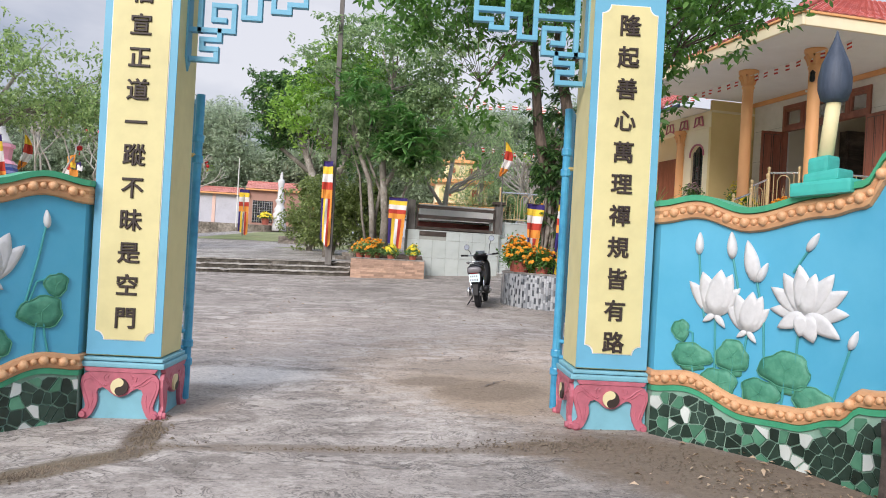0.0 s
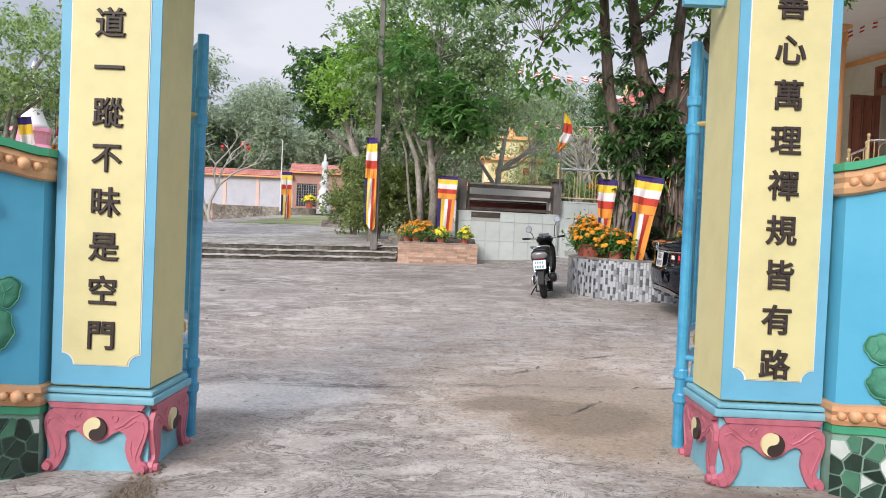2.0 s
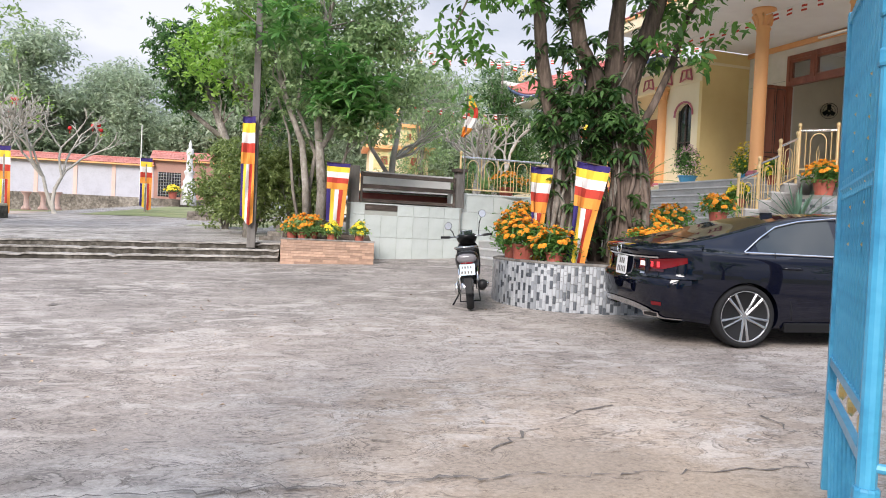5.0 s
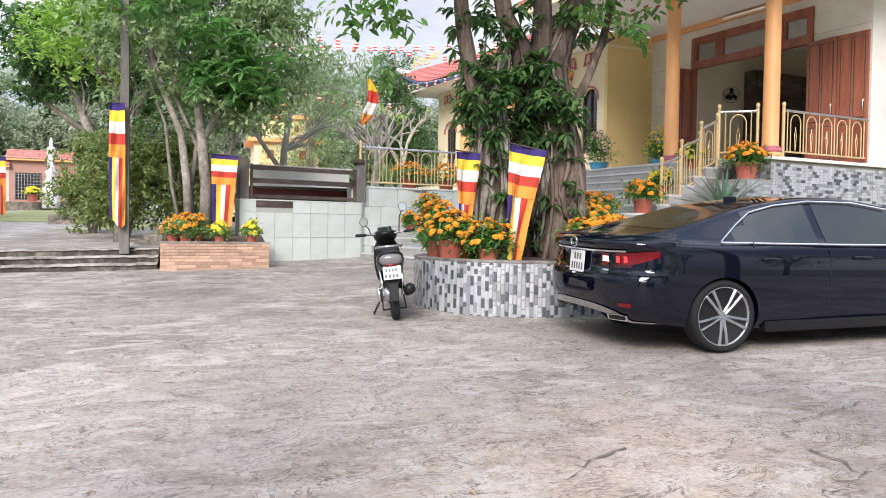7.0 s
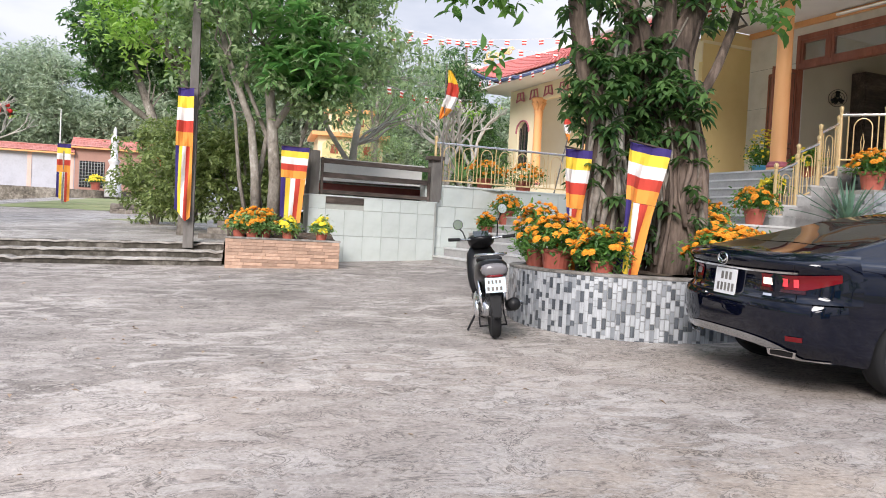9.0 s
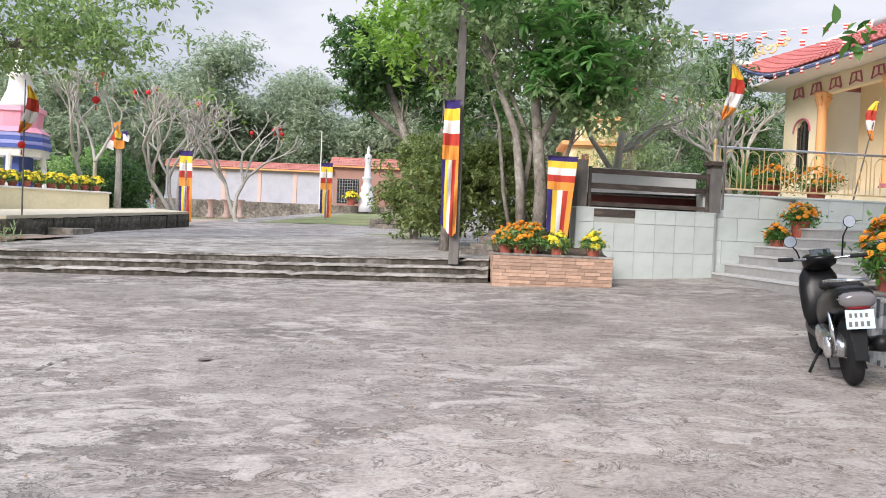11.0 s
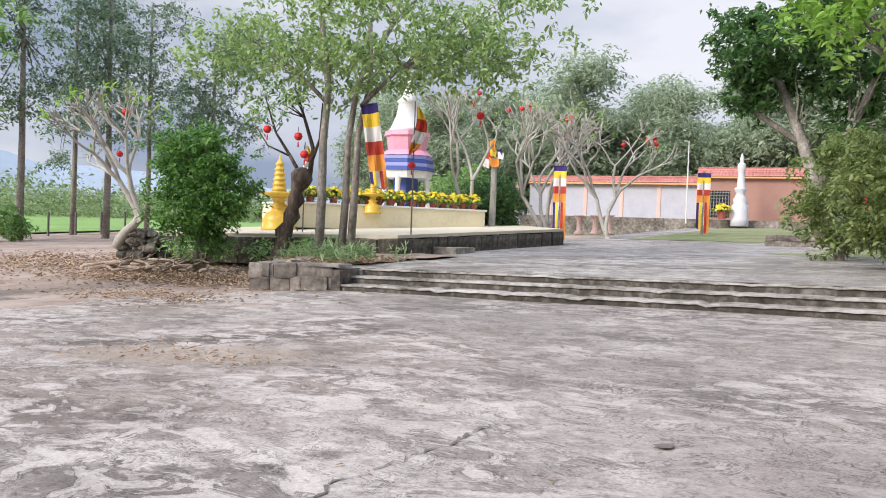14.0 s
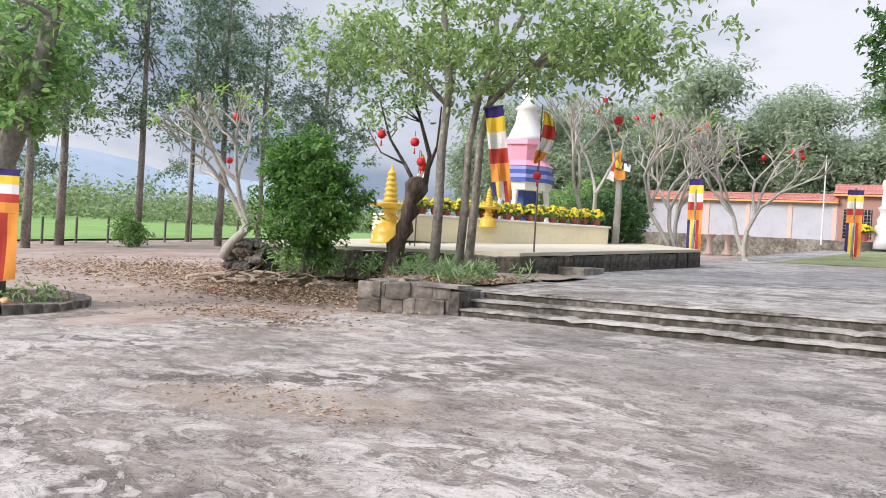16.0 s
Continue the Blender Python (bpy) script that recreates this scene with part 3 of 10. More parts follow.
def quads_mesh(name, v, k=4):
    """A mesh of separate k-gons from an (n, k, 3) array."""
    v = np.asarray(v, dtype=np.float32)
    n = len(v)
    me = bpy.data.meshes.new(name)
    me.vertices.add(n * k)
    me.vertices.foreach_set("co", v.reshape(-1))
    me.loops.add(n * k)
    me.loops.foreach_set("vertex_index", np.arange(n * k, dtype=np.int32))
    me.polygons.add(n)
    me.polygons.foreach_set("loop_start", np.arange(n, dtype=np.int32) * k)
    me.polygons.foreach_set("loop_total", np.full(n, k, dtype=np.int32))
    me.update(calc_edges=True)
    me.validate()
    return me


def leaves(name, centres, per, spread, size, rng, wide=0.42, droop=0.35, flat=0.75, sprays=0, corners=6):
    """Small folded leaves scattered round the clump centres, or gathered in sprays round them."""
    centres = np.asarray(centres, float)
    if sprays:
        centres = np.repeat(centres, sprays, axis=0)
        centres = centres + rng.normal(0, 1, centres.shape) * np.asarray(spread) * np.array([1.25, 1.25, 0.9])
        per, spread = max(4, per // sprays), np.asarray(spread) * 0.34
    c = np.repeat(centres, per, axis=0)
    n = len(c)
    c = c + rng.normal(0, 1, (n, 3)) * np.asarray(spread) * np.array([1, 1, flat])
    d = rng.normal(0, 1, (n, 3))
    d[:, 2] = d[:, 2] * 0.5 - droop
    d /= np.linalg.norm(d, axis=1, keepdims=True)
    s = np.cross(d, rng.normal(0, 0.45, (n, 3)) + np.array([0, 0, 1.0]))
    s /= np.linalg.norm(s, axis=1, keepdims=True) + 1e-9
    up = np.cross(s, d)
    L = size * rng.uniform(0.65, 1.3, (n, 1))
    w = L * wide * 0.5
    if corners == 4:
        m = c + d * L * 0.45
        return quads_mesh(name, np.stack([c, m + s * w + up * w * 0.35, c + d * L - up * L * 0.12, m - s * w + up * w * 0.35], axis=1))
    m, q = c + d * L * 0.28, c + d * L * 0.64 - up * L * 0.03
    return quads_mesh(name, np.stack([c, m + s * w * 0.85 + up * w * 0.3, q + s * w * 0.9 + up * w * 0.3, c + d * L - up * L * 0.12, q - s * w * 0.9 + up * w * 0.3, m - s * w * 0.85 + up * w * 0.3], axis=1), 6)


def whorls(name, centres, count, length, rng, wide=0.26, droop=0.35):
    """Rosettes of long leaves spreading from the shoot tips."""
    out = []
    for c in centres:
        axis = np.array([rng.normal(0, 0.35), rng.normal(0, 0.35), 1.0])
        axis /= np.linalg.norm(axis)
        side = np.cross(axis, [1.0, 0.2, 0.0])
        side /= np.linalg.norm(side)
        third = np.cross(axis, side)
        for i in range(count):
            a = 2.4 * i + rng.uniform(-0.2, 0.2)
            lift = rng.uniform(-0.25, 0.75)
            d = side * math.cos(a) + third * math.sin(a) + axis * lift
            d /= np.linalg.norm(d)
            w = np.cross(d, axis)
            w /= np.linalg.norm(w) + 1e-9
            L = length * rng.uniform(0.7, 1.15)
            p = np.asarray(c) + axis * 0.05 * (i / count)
            fall = np.array([0, 0, -droop * L])
            out.append([p, p + d * L * 0.4 + w * L * wide * 0.5 + fall * 0.12, p + d * L * 0.75 + w * L * wide * 0.38 + fall * 0.5, p + d * L + fall, p + d * L * 0.75 - w * L * wide * 0.38 + fall * 0.5, p + d * L * 0.4 - w * L * wide * 0.5 + fall * 0.12])
    return quads_mesh(name, np.array(out), 6)


def clumps(blobs, rng):
    """Clump centres in ellipsoids (x, y, z, rx, ry, rz, count), thicker near the skin."""
    out = []
    for x, y, z, rx, ry, rz, count in blobs:
        p = rng.normal(0, 1, (count, 3))
        p /= np.linalg.norm(p, axis=1, keepdims=True)
        p *= rng.uniform(0.35, 1.0, (count, 1)) ** 0.6
        p *= 1 + 0.18 * np.sin(7 * p[:, :1] + x) * np.cos(5 * p[:, 1:2] + y)
        out.append(p * np.array([rx, ry, rz]) + np.array([x, y, z]))
    return np.concatenate(out)


def wander(a, b, n, amount, rng):
    a, b = np.array(a, float), np.array(b, float)
    t = np.linspace(0, 1, n)[:, None]
    off = rng.normal(0, amount, (n, 3)) * np.sin(np.pi * t)
    return a + (b - a) * t + off


def tree(name, x, y, z, stems, blobs, per, leaf, bark, leafm, label, seed, spread=0.22, twigs=40, category="tree", wide=0.42, droop=0.35, group=""):
    """stems: lists of (x, y, z, r) from the root up; blobs: the crown's masses; all relative to the root."""
    rng = np.random.default_rng(seed)
    t = thing(name, pose(x, y, z), label, category, group)
    bm = bmesh.new()
    tips = []
    for st in stems:
        tube([p[:3] for p in st], [p[3] for p in st], 9, bm)
        tips += [p for p in st[len(st) // 2:]]
    cs = clumps(blobs, rng)
    for i in rng.choice(len(cs), min(twigs, len(cs)), replace=False):
        e = cs[i]
        s = min(tips, key=lambda p: (p[0] - e[0]) ** 2 + (p[1] - e[1]) ** 2 + 0.6 * (p[2] - e[2]) ** 2 + (4 if p[2] > e[2] else 0))
        path = wander(s[:3], e, 5, 0.07, rng)
        r = min(s[3] * 0.5, 0.05)
        tube(path, [r, r * 0.8, r * 0.6, r * 0.4, r * 0.2], 5, bm, cap=False)
    part("trunk", bm, bark, t, smooth=True)
    if per:
        part("crown", leaves(name + "_leaves", cs, per, spread, leaf * 1.22, rng, wide, droop, sprays=6, corners=4 if leaf > 0.22 else 6), leafm, t)
    return t


# ---------- the lie of the land ----------
def gz(x, y):
    """Height of the sloping yard."""
    return -0.100 + 0.0361 * min(max(y, -8), 56) + 0.0235 * min(max(x, -46), 12) + 0.004 * max(0, -46 - x)


def tz(x, y):
    """Height of the raised terrace beyond the steps."""
    return gz(x, y) + 0.36


def sheet(outline_x, outline_y, height, inside=None):
    """A grid over two lists of stations, following height(x, y)."""
    bm = bmesh.new()
    vs = [[bm.verts.new((x, y, height(x, y))) for x in outline_x] for y in outline_y]
    for j in range(len(outline_y) - 1):
        for i in range(len(outline_x) - 1):
            cx, cy = (outline_x[i] + outline_x[i + 1]) / 2, (outline_y[j] + outline_y[j + 1]) / 2
            if inside is None or inside(cx, cy):
                bm.faces.new((vs[j][i], vs[j][i + 1], vs[j + 1][i + 1], vs[j + 1][i]))
    for v in [v for v in bm.verts if not v.link_faces]:
        bm.verts.remove(v)
    return bm


def span(a, b, step):
    n = max(1, round((b - a) / step))
    return [a + (b - a) * i / n for i in range(n + 1)]


far = [-2500, -1200, -600, -300, -200, -140, -100, -75]
solid("ground", sheet(far + span(-60, 60, 3) + [80, 120, 200, 400, 900, 2500], [-2500, -900, -300, -120, -60] + span(-36, 60, 3) + [75, 100, 140, 200, 400, 900, 2500], lambda x, y: gz(x, y) - 0.03),
      M["land"], "dry grassy land sloping gently round the temple yard", "ground")


# ---------- ground covers ----------
def in_yard(x, y):
    if y > 20.75 and x < -1.6:
        return False
    if x < -12.6 and y > 18.5 - 0.35 * (-12.6 - x):
        return False
    return True


solid("yard_floor", sheet(span(-26, 12, 0.5), span(-10, 24, 0.5), lambda x, y: gz(x, y) + 0.006 * math.sin(1.3 * x + 0.7 * y), in_yard),
      M["concrete"], "stained and worn concrete yard floor with pale scuffed patches", "yard floor")
solid("dirt_floor", sheet(span(-60, -10.5, 0.6), span(13, 52, 0.6), lambda x, y: gz(x, y) - 0.012 + 0.03 * noise.noise((x * 0.6, y * 0.6, 0))),
      M["dirt"], "bare brown earth strewn with dry leaves", "ground")
solid("rice_field", sheet([-330, -250, -180, -140, -110] + span(-92, -48, 4), span(-80, 200, 10), lambda x, y: gz(x, y) + 0.10 + 0.06 * noise.noise((x * 0.4, y * 0.4, 3))),
      M["rice"], "bright green rice field beyond the fence posts", "field")

# raised terrace behind the three broad steps
STEP_Y, STEP_X0, STEP_X1 = 20.75, -11.0, -1.6
solid("terrace_floor", sheet(span(-12.4, 0.2, 0.6), span(STEP_Y + 0.62, 50, 0.55) + span(51, 72, 1.5), lambda x, y: tz(x, y), lambda x, y: x < -1.5 or y > 22.3),
      M["terrace"], "pale grey concrete terrace with dark damp streaks", "terrace")
steps = thing("terrace_steps", pose(0, 0, 0), "three broad weathered concrete steps with dark risers and crumbling edges", "steps", kind="structure")
for k in range(3):
    bm = bmesh.new()
    xs = span(STEP_X0, STEP_X1, 0.12)
    ya = STEP_Y + 0.31 * k
    rows = []
    for x in xs:
        w = 0.025 * noise.noise((x * 2.1, k * 3.0, 0)) + 0.07 * max(0.0, noise.noise((x * 3.1, k * 4.0, 9)) - 0.15)
        h = 0.018 * noise.noise((x * 5.7, k * 5.0, 7)) - 0.09 * max(0.0, noise.noise((x * 2.6, k * 7.0, 3)) - 0.22)
        zt = gz(x, ya) + 0.12 * (k + 1) + h
        rows.append([bm.verts.new(p) for p in ((x, ya + w + 0.025, gz(x, ya) - 0.1), (x, ya + w + 0.02, zt - 0.04), (x, ya + w - 0.012, zt - 0.034), (x, ya + w - 0.01, zt - 0.008), (x, ya + w + 0.01, zt), (x, ya + 0.36, zt + (0.002 if k < 2 else 0.0)))])
    for a, b in zip(rows, rows[1:]):
        bm.faces.new((a[0], b[0], b[1], a[1]))
    tread, prev = bmesh.new(), None
    for r in rows:
        cur = [tread.verts.new(v.co) for v in r[1:]]
        if prev:
            for i in range(4):
                tread.faces.new((prev[i], cur[i], cur[i + 1], prev[i + 1]))
        prev = cur
    # risers take a darker tone than the treads
    st = part("step", bm, M["riser_dark"], steps)
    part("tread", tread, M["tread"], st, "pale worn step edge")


# low stone kerb wall at the left end of the steps, holding the planted bed
def blocks(parent, x0, y0, x1, y1, zfun, height, depth, rows, seed, size=0.34, mat="stone"):
    """A dry wall of separate rough stones from one point to the other."""
    r = random.Random(seed)
    L = math.hypot(x1 - x0, y1 - y0)
    ux, uy = (x1 - x0) / L, (y1 - y0) / L
    for j in range(rows):
        s = -r.uniform(0, 0.1)
        while s < L - 0.08:
            w = min(size * r.uniform(0.5, 1.5), L - s)
            h = height / rows
            bm = bx(-0.004, -0.01 + r.uniform(-0.02, 0.02), j * h - 0.004, w + 0.002, depth, (j + 1) * h + 0.002, bevel=0.032)
            for v in bm.verts:
                v.co += noise.noise_vector((v.co.x * 5 + s * 3.7, v.co.y * 5 + j, v.co.z * 5)) * 0.042
            x, y = x0 + ux * s, y0 + uy * s
            part("stone", bm, M[mat], parent, at=pose(x, y, zfun(x, y), rz=math.degrees(math.atan2(uy, ux))))
            s += w


bed = thing("stone_bed", pose(0, 0, 0), "low rough stone wall holding a planted bed of earth", "stone wall", kind="structure")
blocks(bed, -12.45, 20.1, -11.15, 20.72, gz, 0.48, 0.3, 2, 3)
blocks(bed, -12.9, 23.6, -12.43, 20.15, gz, 0.48, 0.3, 2, 4)
bm = sheet(span(-13.4, -10.6, 0.35), span(20.5, 25.2, 0.35), lambda x, y: gz(x, y) + 0.40 + 0.07 * noise.noise((x * 1.3, y * 1.3, 2)), lambda x, y: y > 20.75 + 0.3 * (-11.2 - x) and y - 20.7 > (x + 11.7) * 5)
part("earth", bm, M["dirt"], bed)
part("end_block", bx(-12.4, 21.30, 0.1, -10.96, 21.62, tz(-11.7, 21.4) - 0.004, bevel=0.01), M["step"], bed)
part("end_block", bx(-11.45, 20.72, 0.1, -10.98, 21.32, gz(-11, 21) + 0.36, bevel=0.03), M["stone"], bed)
part("coping", prism([(-11.75, 20.45), (-11.0, 20.70), (-11.0, 21.1), (-11.75, 20.9)], gz(-11, 21) + 0.40, gz(-11, 21) + 0.45), M["step"], bed)

# paved platform of the shrine, edged with squared stones under a pale slab
plat = thing("shrine_platform", pose(0, 0, 0), "paved shrine platform edged with dark stones under a pale slab", "platform", kind="structure")
PLAT = [(-12.35, 24.75), (-11.05, 31.9), (-15.0, 37.5), (-24, 38.5), (-21, 24.2)]
def pz(x, y):
    return tz(x, y) + 0.45
blocks(plat, -12.35, 24.75, -11.05, 31.9, lambda x, y: tz(x, y) - 0.03, 0.42, 0.35, 1, 8, 0.36, "stone_dark")
blocks(plat, -11.05, 31.9, -15.0, 37.5, lambda x, y: tz(x, y) - 0.03, 0.42, 0.35, 1, 18, 0.36, "stone_dark")
blocks(plat, -18.6, 24.3, -12.38, 24.72, lambda x, y: tz(x, y) - 0.25, 0.64, 0.35, 2, 9, 0.36, "stone_dark")
blocks(plat, -20.8, 24.15, -18.6, 24.3, lambda x, y: gz(x, y) - 0.1, 0.85, 0.5, 3, 10, 0.4, "stone_dark")
bm = bmesh.new()
top = [bm.verts.new((x, y, pz(x, y) + 0.03)) for x, y in PLAT]
low = [bm.verts.new((x, y, pz(x, y) - 0.045)) for x, y in PLAT]
bm.faces.new(top)
for i in range(len(top)):
    bm.faces.new((top[i], low[i], low[(i + 1) % 5], top[(i + 1) % 5]))
ob = part("slab", bm, surface("pale_slab", [(0.50, 0.44, 0.32), (0.66, 0.60, 0.46)], scale=3, rough=0.7), plat)
part("entry_step", bx(-12.45, 26.0, tz(-12, 26) - 0.1, -11.5, 27.0, tz(-12, 26) + 0.17, bevel=0.03), M["stone"], plat)

pier = thing("rubble_pier", pose(-19.75, 23.9, gz(-19.75, 23.9)), "rough dark rubble pier at the platform's corner", "stone pier", kind="structure")
rr = random.Random(31)
for k in range(35):
    bm = bmesh.new()
    bmesh.ops.create_icosphere(bm, subdivisions=2, radius=1.0, matrix=Matrix.Diagonal((rr.uniform(0.14, 0.26), rr.uniform(0.14, 0.22), rr.uniform(0.10, 0.17), 1)))
    for v in bm.verts:
        v.co += noise.noise_vector(v.co * 7 + Vector((k, 0, 0))) * 0.07
    layer = k // 7
    part("stone", bm, M["stone_dark"], pier, at=pose(rr.uniform(-0.62, 0.62) * (1 - 0.12 * layer), rr.uniform(-0.25, 0.25), 0.06 + 0.19 * layer, rz=rr.uniform(0, 180)))

# cracks and earth-filled joints in the yard floor
def crack(points, width, seed, material, parent, name="crack"):
    rng = np.random.default_rng(seed)
    bm, prev = bmesh.new(), None
    for a, b in zip(points, points[1:]):
        n = max(2, int(math.hypot(b[0] - a[0], b[1] - a[1]) / 0.05))
        for i in range(n):
            f = i / n
            x, y = a[0] + (b[0] - a[0]) * f + rng.normal(0, 0.022), a[1] + (b[1] - a[1]) * f + rng.normal(0, 0.022)
            w = width * rng.uniform(0.02, 1.0) ** 1.6
            dx, dy = b[1] - a[1], a[0] - b[0]
            k = math.hypot(dx, dy)
            z = gz(x, y) + 0.0105
            cur = [bm.verts.new((x + dx / k * w, y + dy / k * w, z)), bm.verts.new((x - dx / k * w, y - dy / k * w, z))]
            if prev:
                bm.faces.new((prev[0], cur[0], cur[1], prev[1]))
            prev = cur
    ob = part(name, bm, material, parent)
    return ob


cracks = thing("floor_cracks", pose(0, 0, 0), "dark earth-filled cracks and joints in the yard concrete", "cracks", kind="structure")
for i, (pts, w) in enumerate([([(-5.05, 11.6), (-5.1, 12.3), (-5.2, 12.85), (-5.03, 13.6), (-4.94, 14.4)], 0.030), ([(-5.15, 12.9), (-4.4, 13.2), (-3.9, 13.27), (-3.4, 13.3), (-2.4, 12.6)], 0.012), ([(-3.93, 14.22), (-3.80, 14.36)], 0.10), ([(-2.6, 7.95), (-1.7, 7.9), (-0.3, 8.0), (0.4, 8.05), (1.3, 8.0), (2.4, 8.1)], 0.028),
                              ([(3.42, 9.8), (3.0, 9.62), (2.7, 9.55), (2.42, 9.25), (2.38, 8.95), (2.37, 8.7), (1.9, 8.5)], 0.020), ([(1.44, 9.39), (1.1, 9.2), (0.9, 9.0)], 0.035), ([(0.3, 8.4), (0.75, 8.9)], 0.03), ([(0.7, 7.2), (1.0, 7.6)], 0.03), ([(-1.7, 5.5), (-1.45, 5.2), (0.0, 4.8), (1.2, 5.1)], 0.022), ([(-4.94, 14.4), (-4.5, 15.4), (-4.6, 16.8)], 0.010)]):
    crack(pts, w * 0.5, 40 + i, M["crack"], cracks)


# ---------- gate ----------
def slab_shape(outline, depth, place, bm=None, taper=0.0):
    """A flat raised plate over a concave outline."""
    bm = bm or bmesh.new()
    lo = [bm.verts.new(place(a, b, 0.0)) for a, b in outline]
    hi = [bm.verts.new(place(a, b, depth)) for a, b in outline]
    for i in range(len(lo)):
        j = (i + 1) % len(lo)
        bm.faces.new((lo[i], lo[j], hi[j], hi[i]))
    f = bm.faces.new(hi)
    f.normal_update()
    bmesh.ops.triangulate(bm, faces=[f])
    return bm


def mirrored(half):
    return half + [(-a, b) for a, b in reversed(half) if abs(a) > 1e-6]


LEG = mirrored([(0.0, 0.352), (0.215, 0.352), (0.252, 0.338), (0.276, 0.305), (0.281, 0.253), (0.268, 0.20), (0.252, 0.15), (0.240, 0.105), (0.246, 0.082), (0.268, 0.072), (0.284, 0.050), (0.280, 0.020), (0.258, 0.006), (0.228, 0.010), (0.196, 0.040), (0.172, 0.090), (0.158, 0.140), (0.161, 0.185), (0.166, 0.20), (0.155, 0.228), (0.122, 0.240), (0.09, 0.224), (0.06, 0.198), (0.035, 0.182), (0.0, 0.174)])
NOTCH = []
for sx, sz, a0 in ((1, 1, 180), (-1, 1, 270), (-1, -1, 0), (1, -1, 90)):
    for k in range(7):
        a = radians(a0 + 90 - 15 * k) if sx * sz > 0 else radians(a0 + 90 - 15 * k)
        NOTCH.append((sx, sz, math.cos(a), math.sin(a)))


def panel_outline(w, z0, z1, r):
    """A tall panel with quarter-round bites at its corners."""
    pts = []
    for cx, cz, a0 in ((w, z1, 270), (-w, z1, 0), (-w, z0, 90), (w, z0, 180)):
        arc = [(cx + r * math.cos(radians(a0 - 15 * k)), cz + r * math.sin(radians(a0 - 15 * k))) for k in range(7)]
        pts += arc
    return pts


def lettering(text, size, depth):
    """A mesh of solid letters, centred."""
    cu = bpy.data.curves.new("letters", "FONT")
    cu.body, cu.size, cu.extrude, cu.bevel_depth, cu.bevel_resolution = text, size, depth, 0.0034, 0
    cu.align_x, cu.align_y = "CENTER", "CENTER"
    ob = bpy.data.objects.new("letters", cu)
    scene.collection.objects.link(ob)
    me = bpy.data.meshes.new_from_object(ob.evaluated_get(bpy.context.evaluated_depsgraph_get()))
    bpy.data.objects.remove(ob)
    return me


def comma(r, flip):
    """One half of a yin-yang disc."""
    s = -1 if flip else 1
    pts = [(s * r * math.cos(radians(a)), s * r * math.sin(radians(a))) for a in range(-90, 91, 12)]
    pts += [(s * r / 2 * math.cos(radians(a)), s * (r / 2 + r / 2 * math.sin(radians(a)))) for a in range(90, -91, -18)][1:-1]
    pts += [(-s * r / 2 * math.cos(radians(a)), s * (-r / 2 - r / 2 * math.sin(radians(a)))) for a in range(-90, 91, 18)][:-1]
    return pts


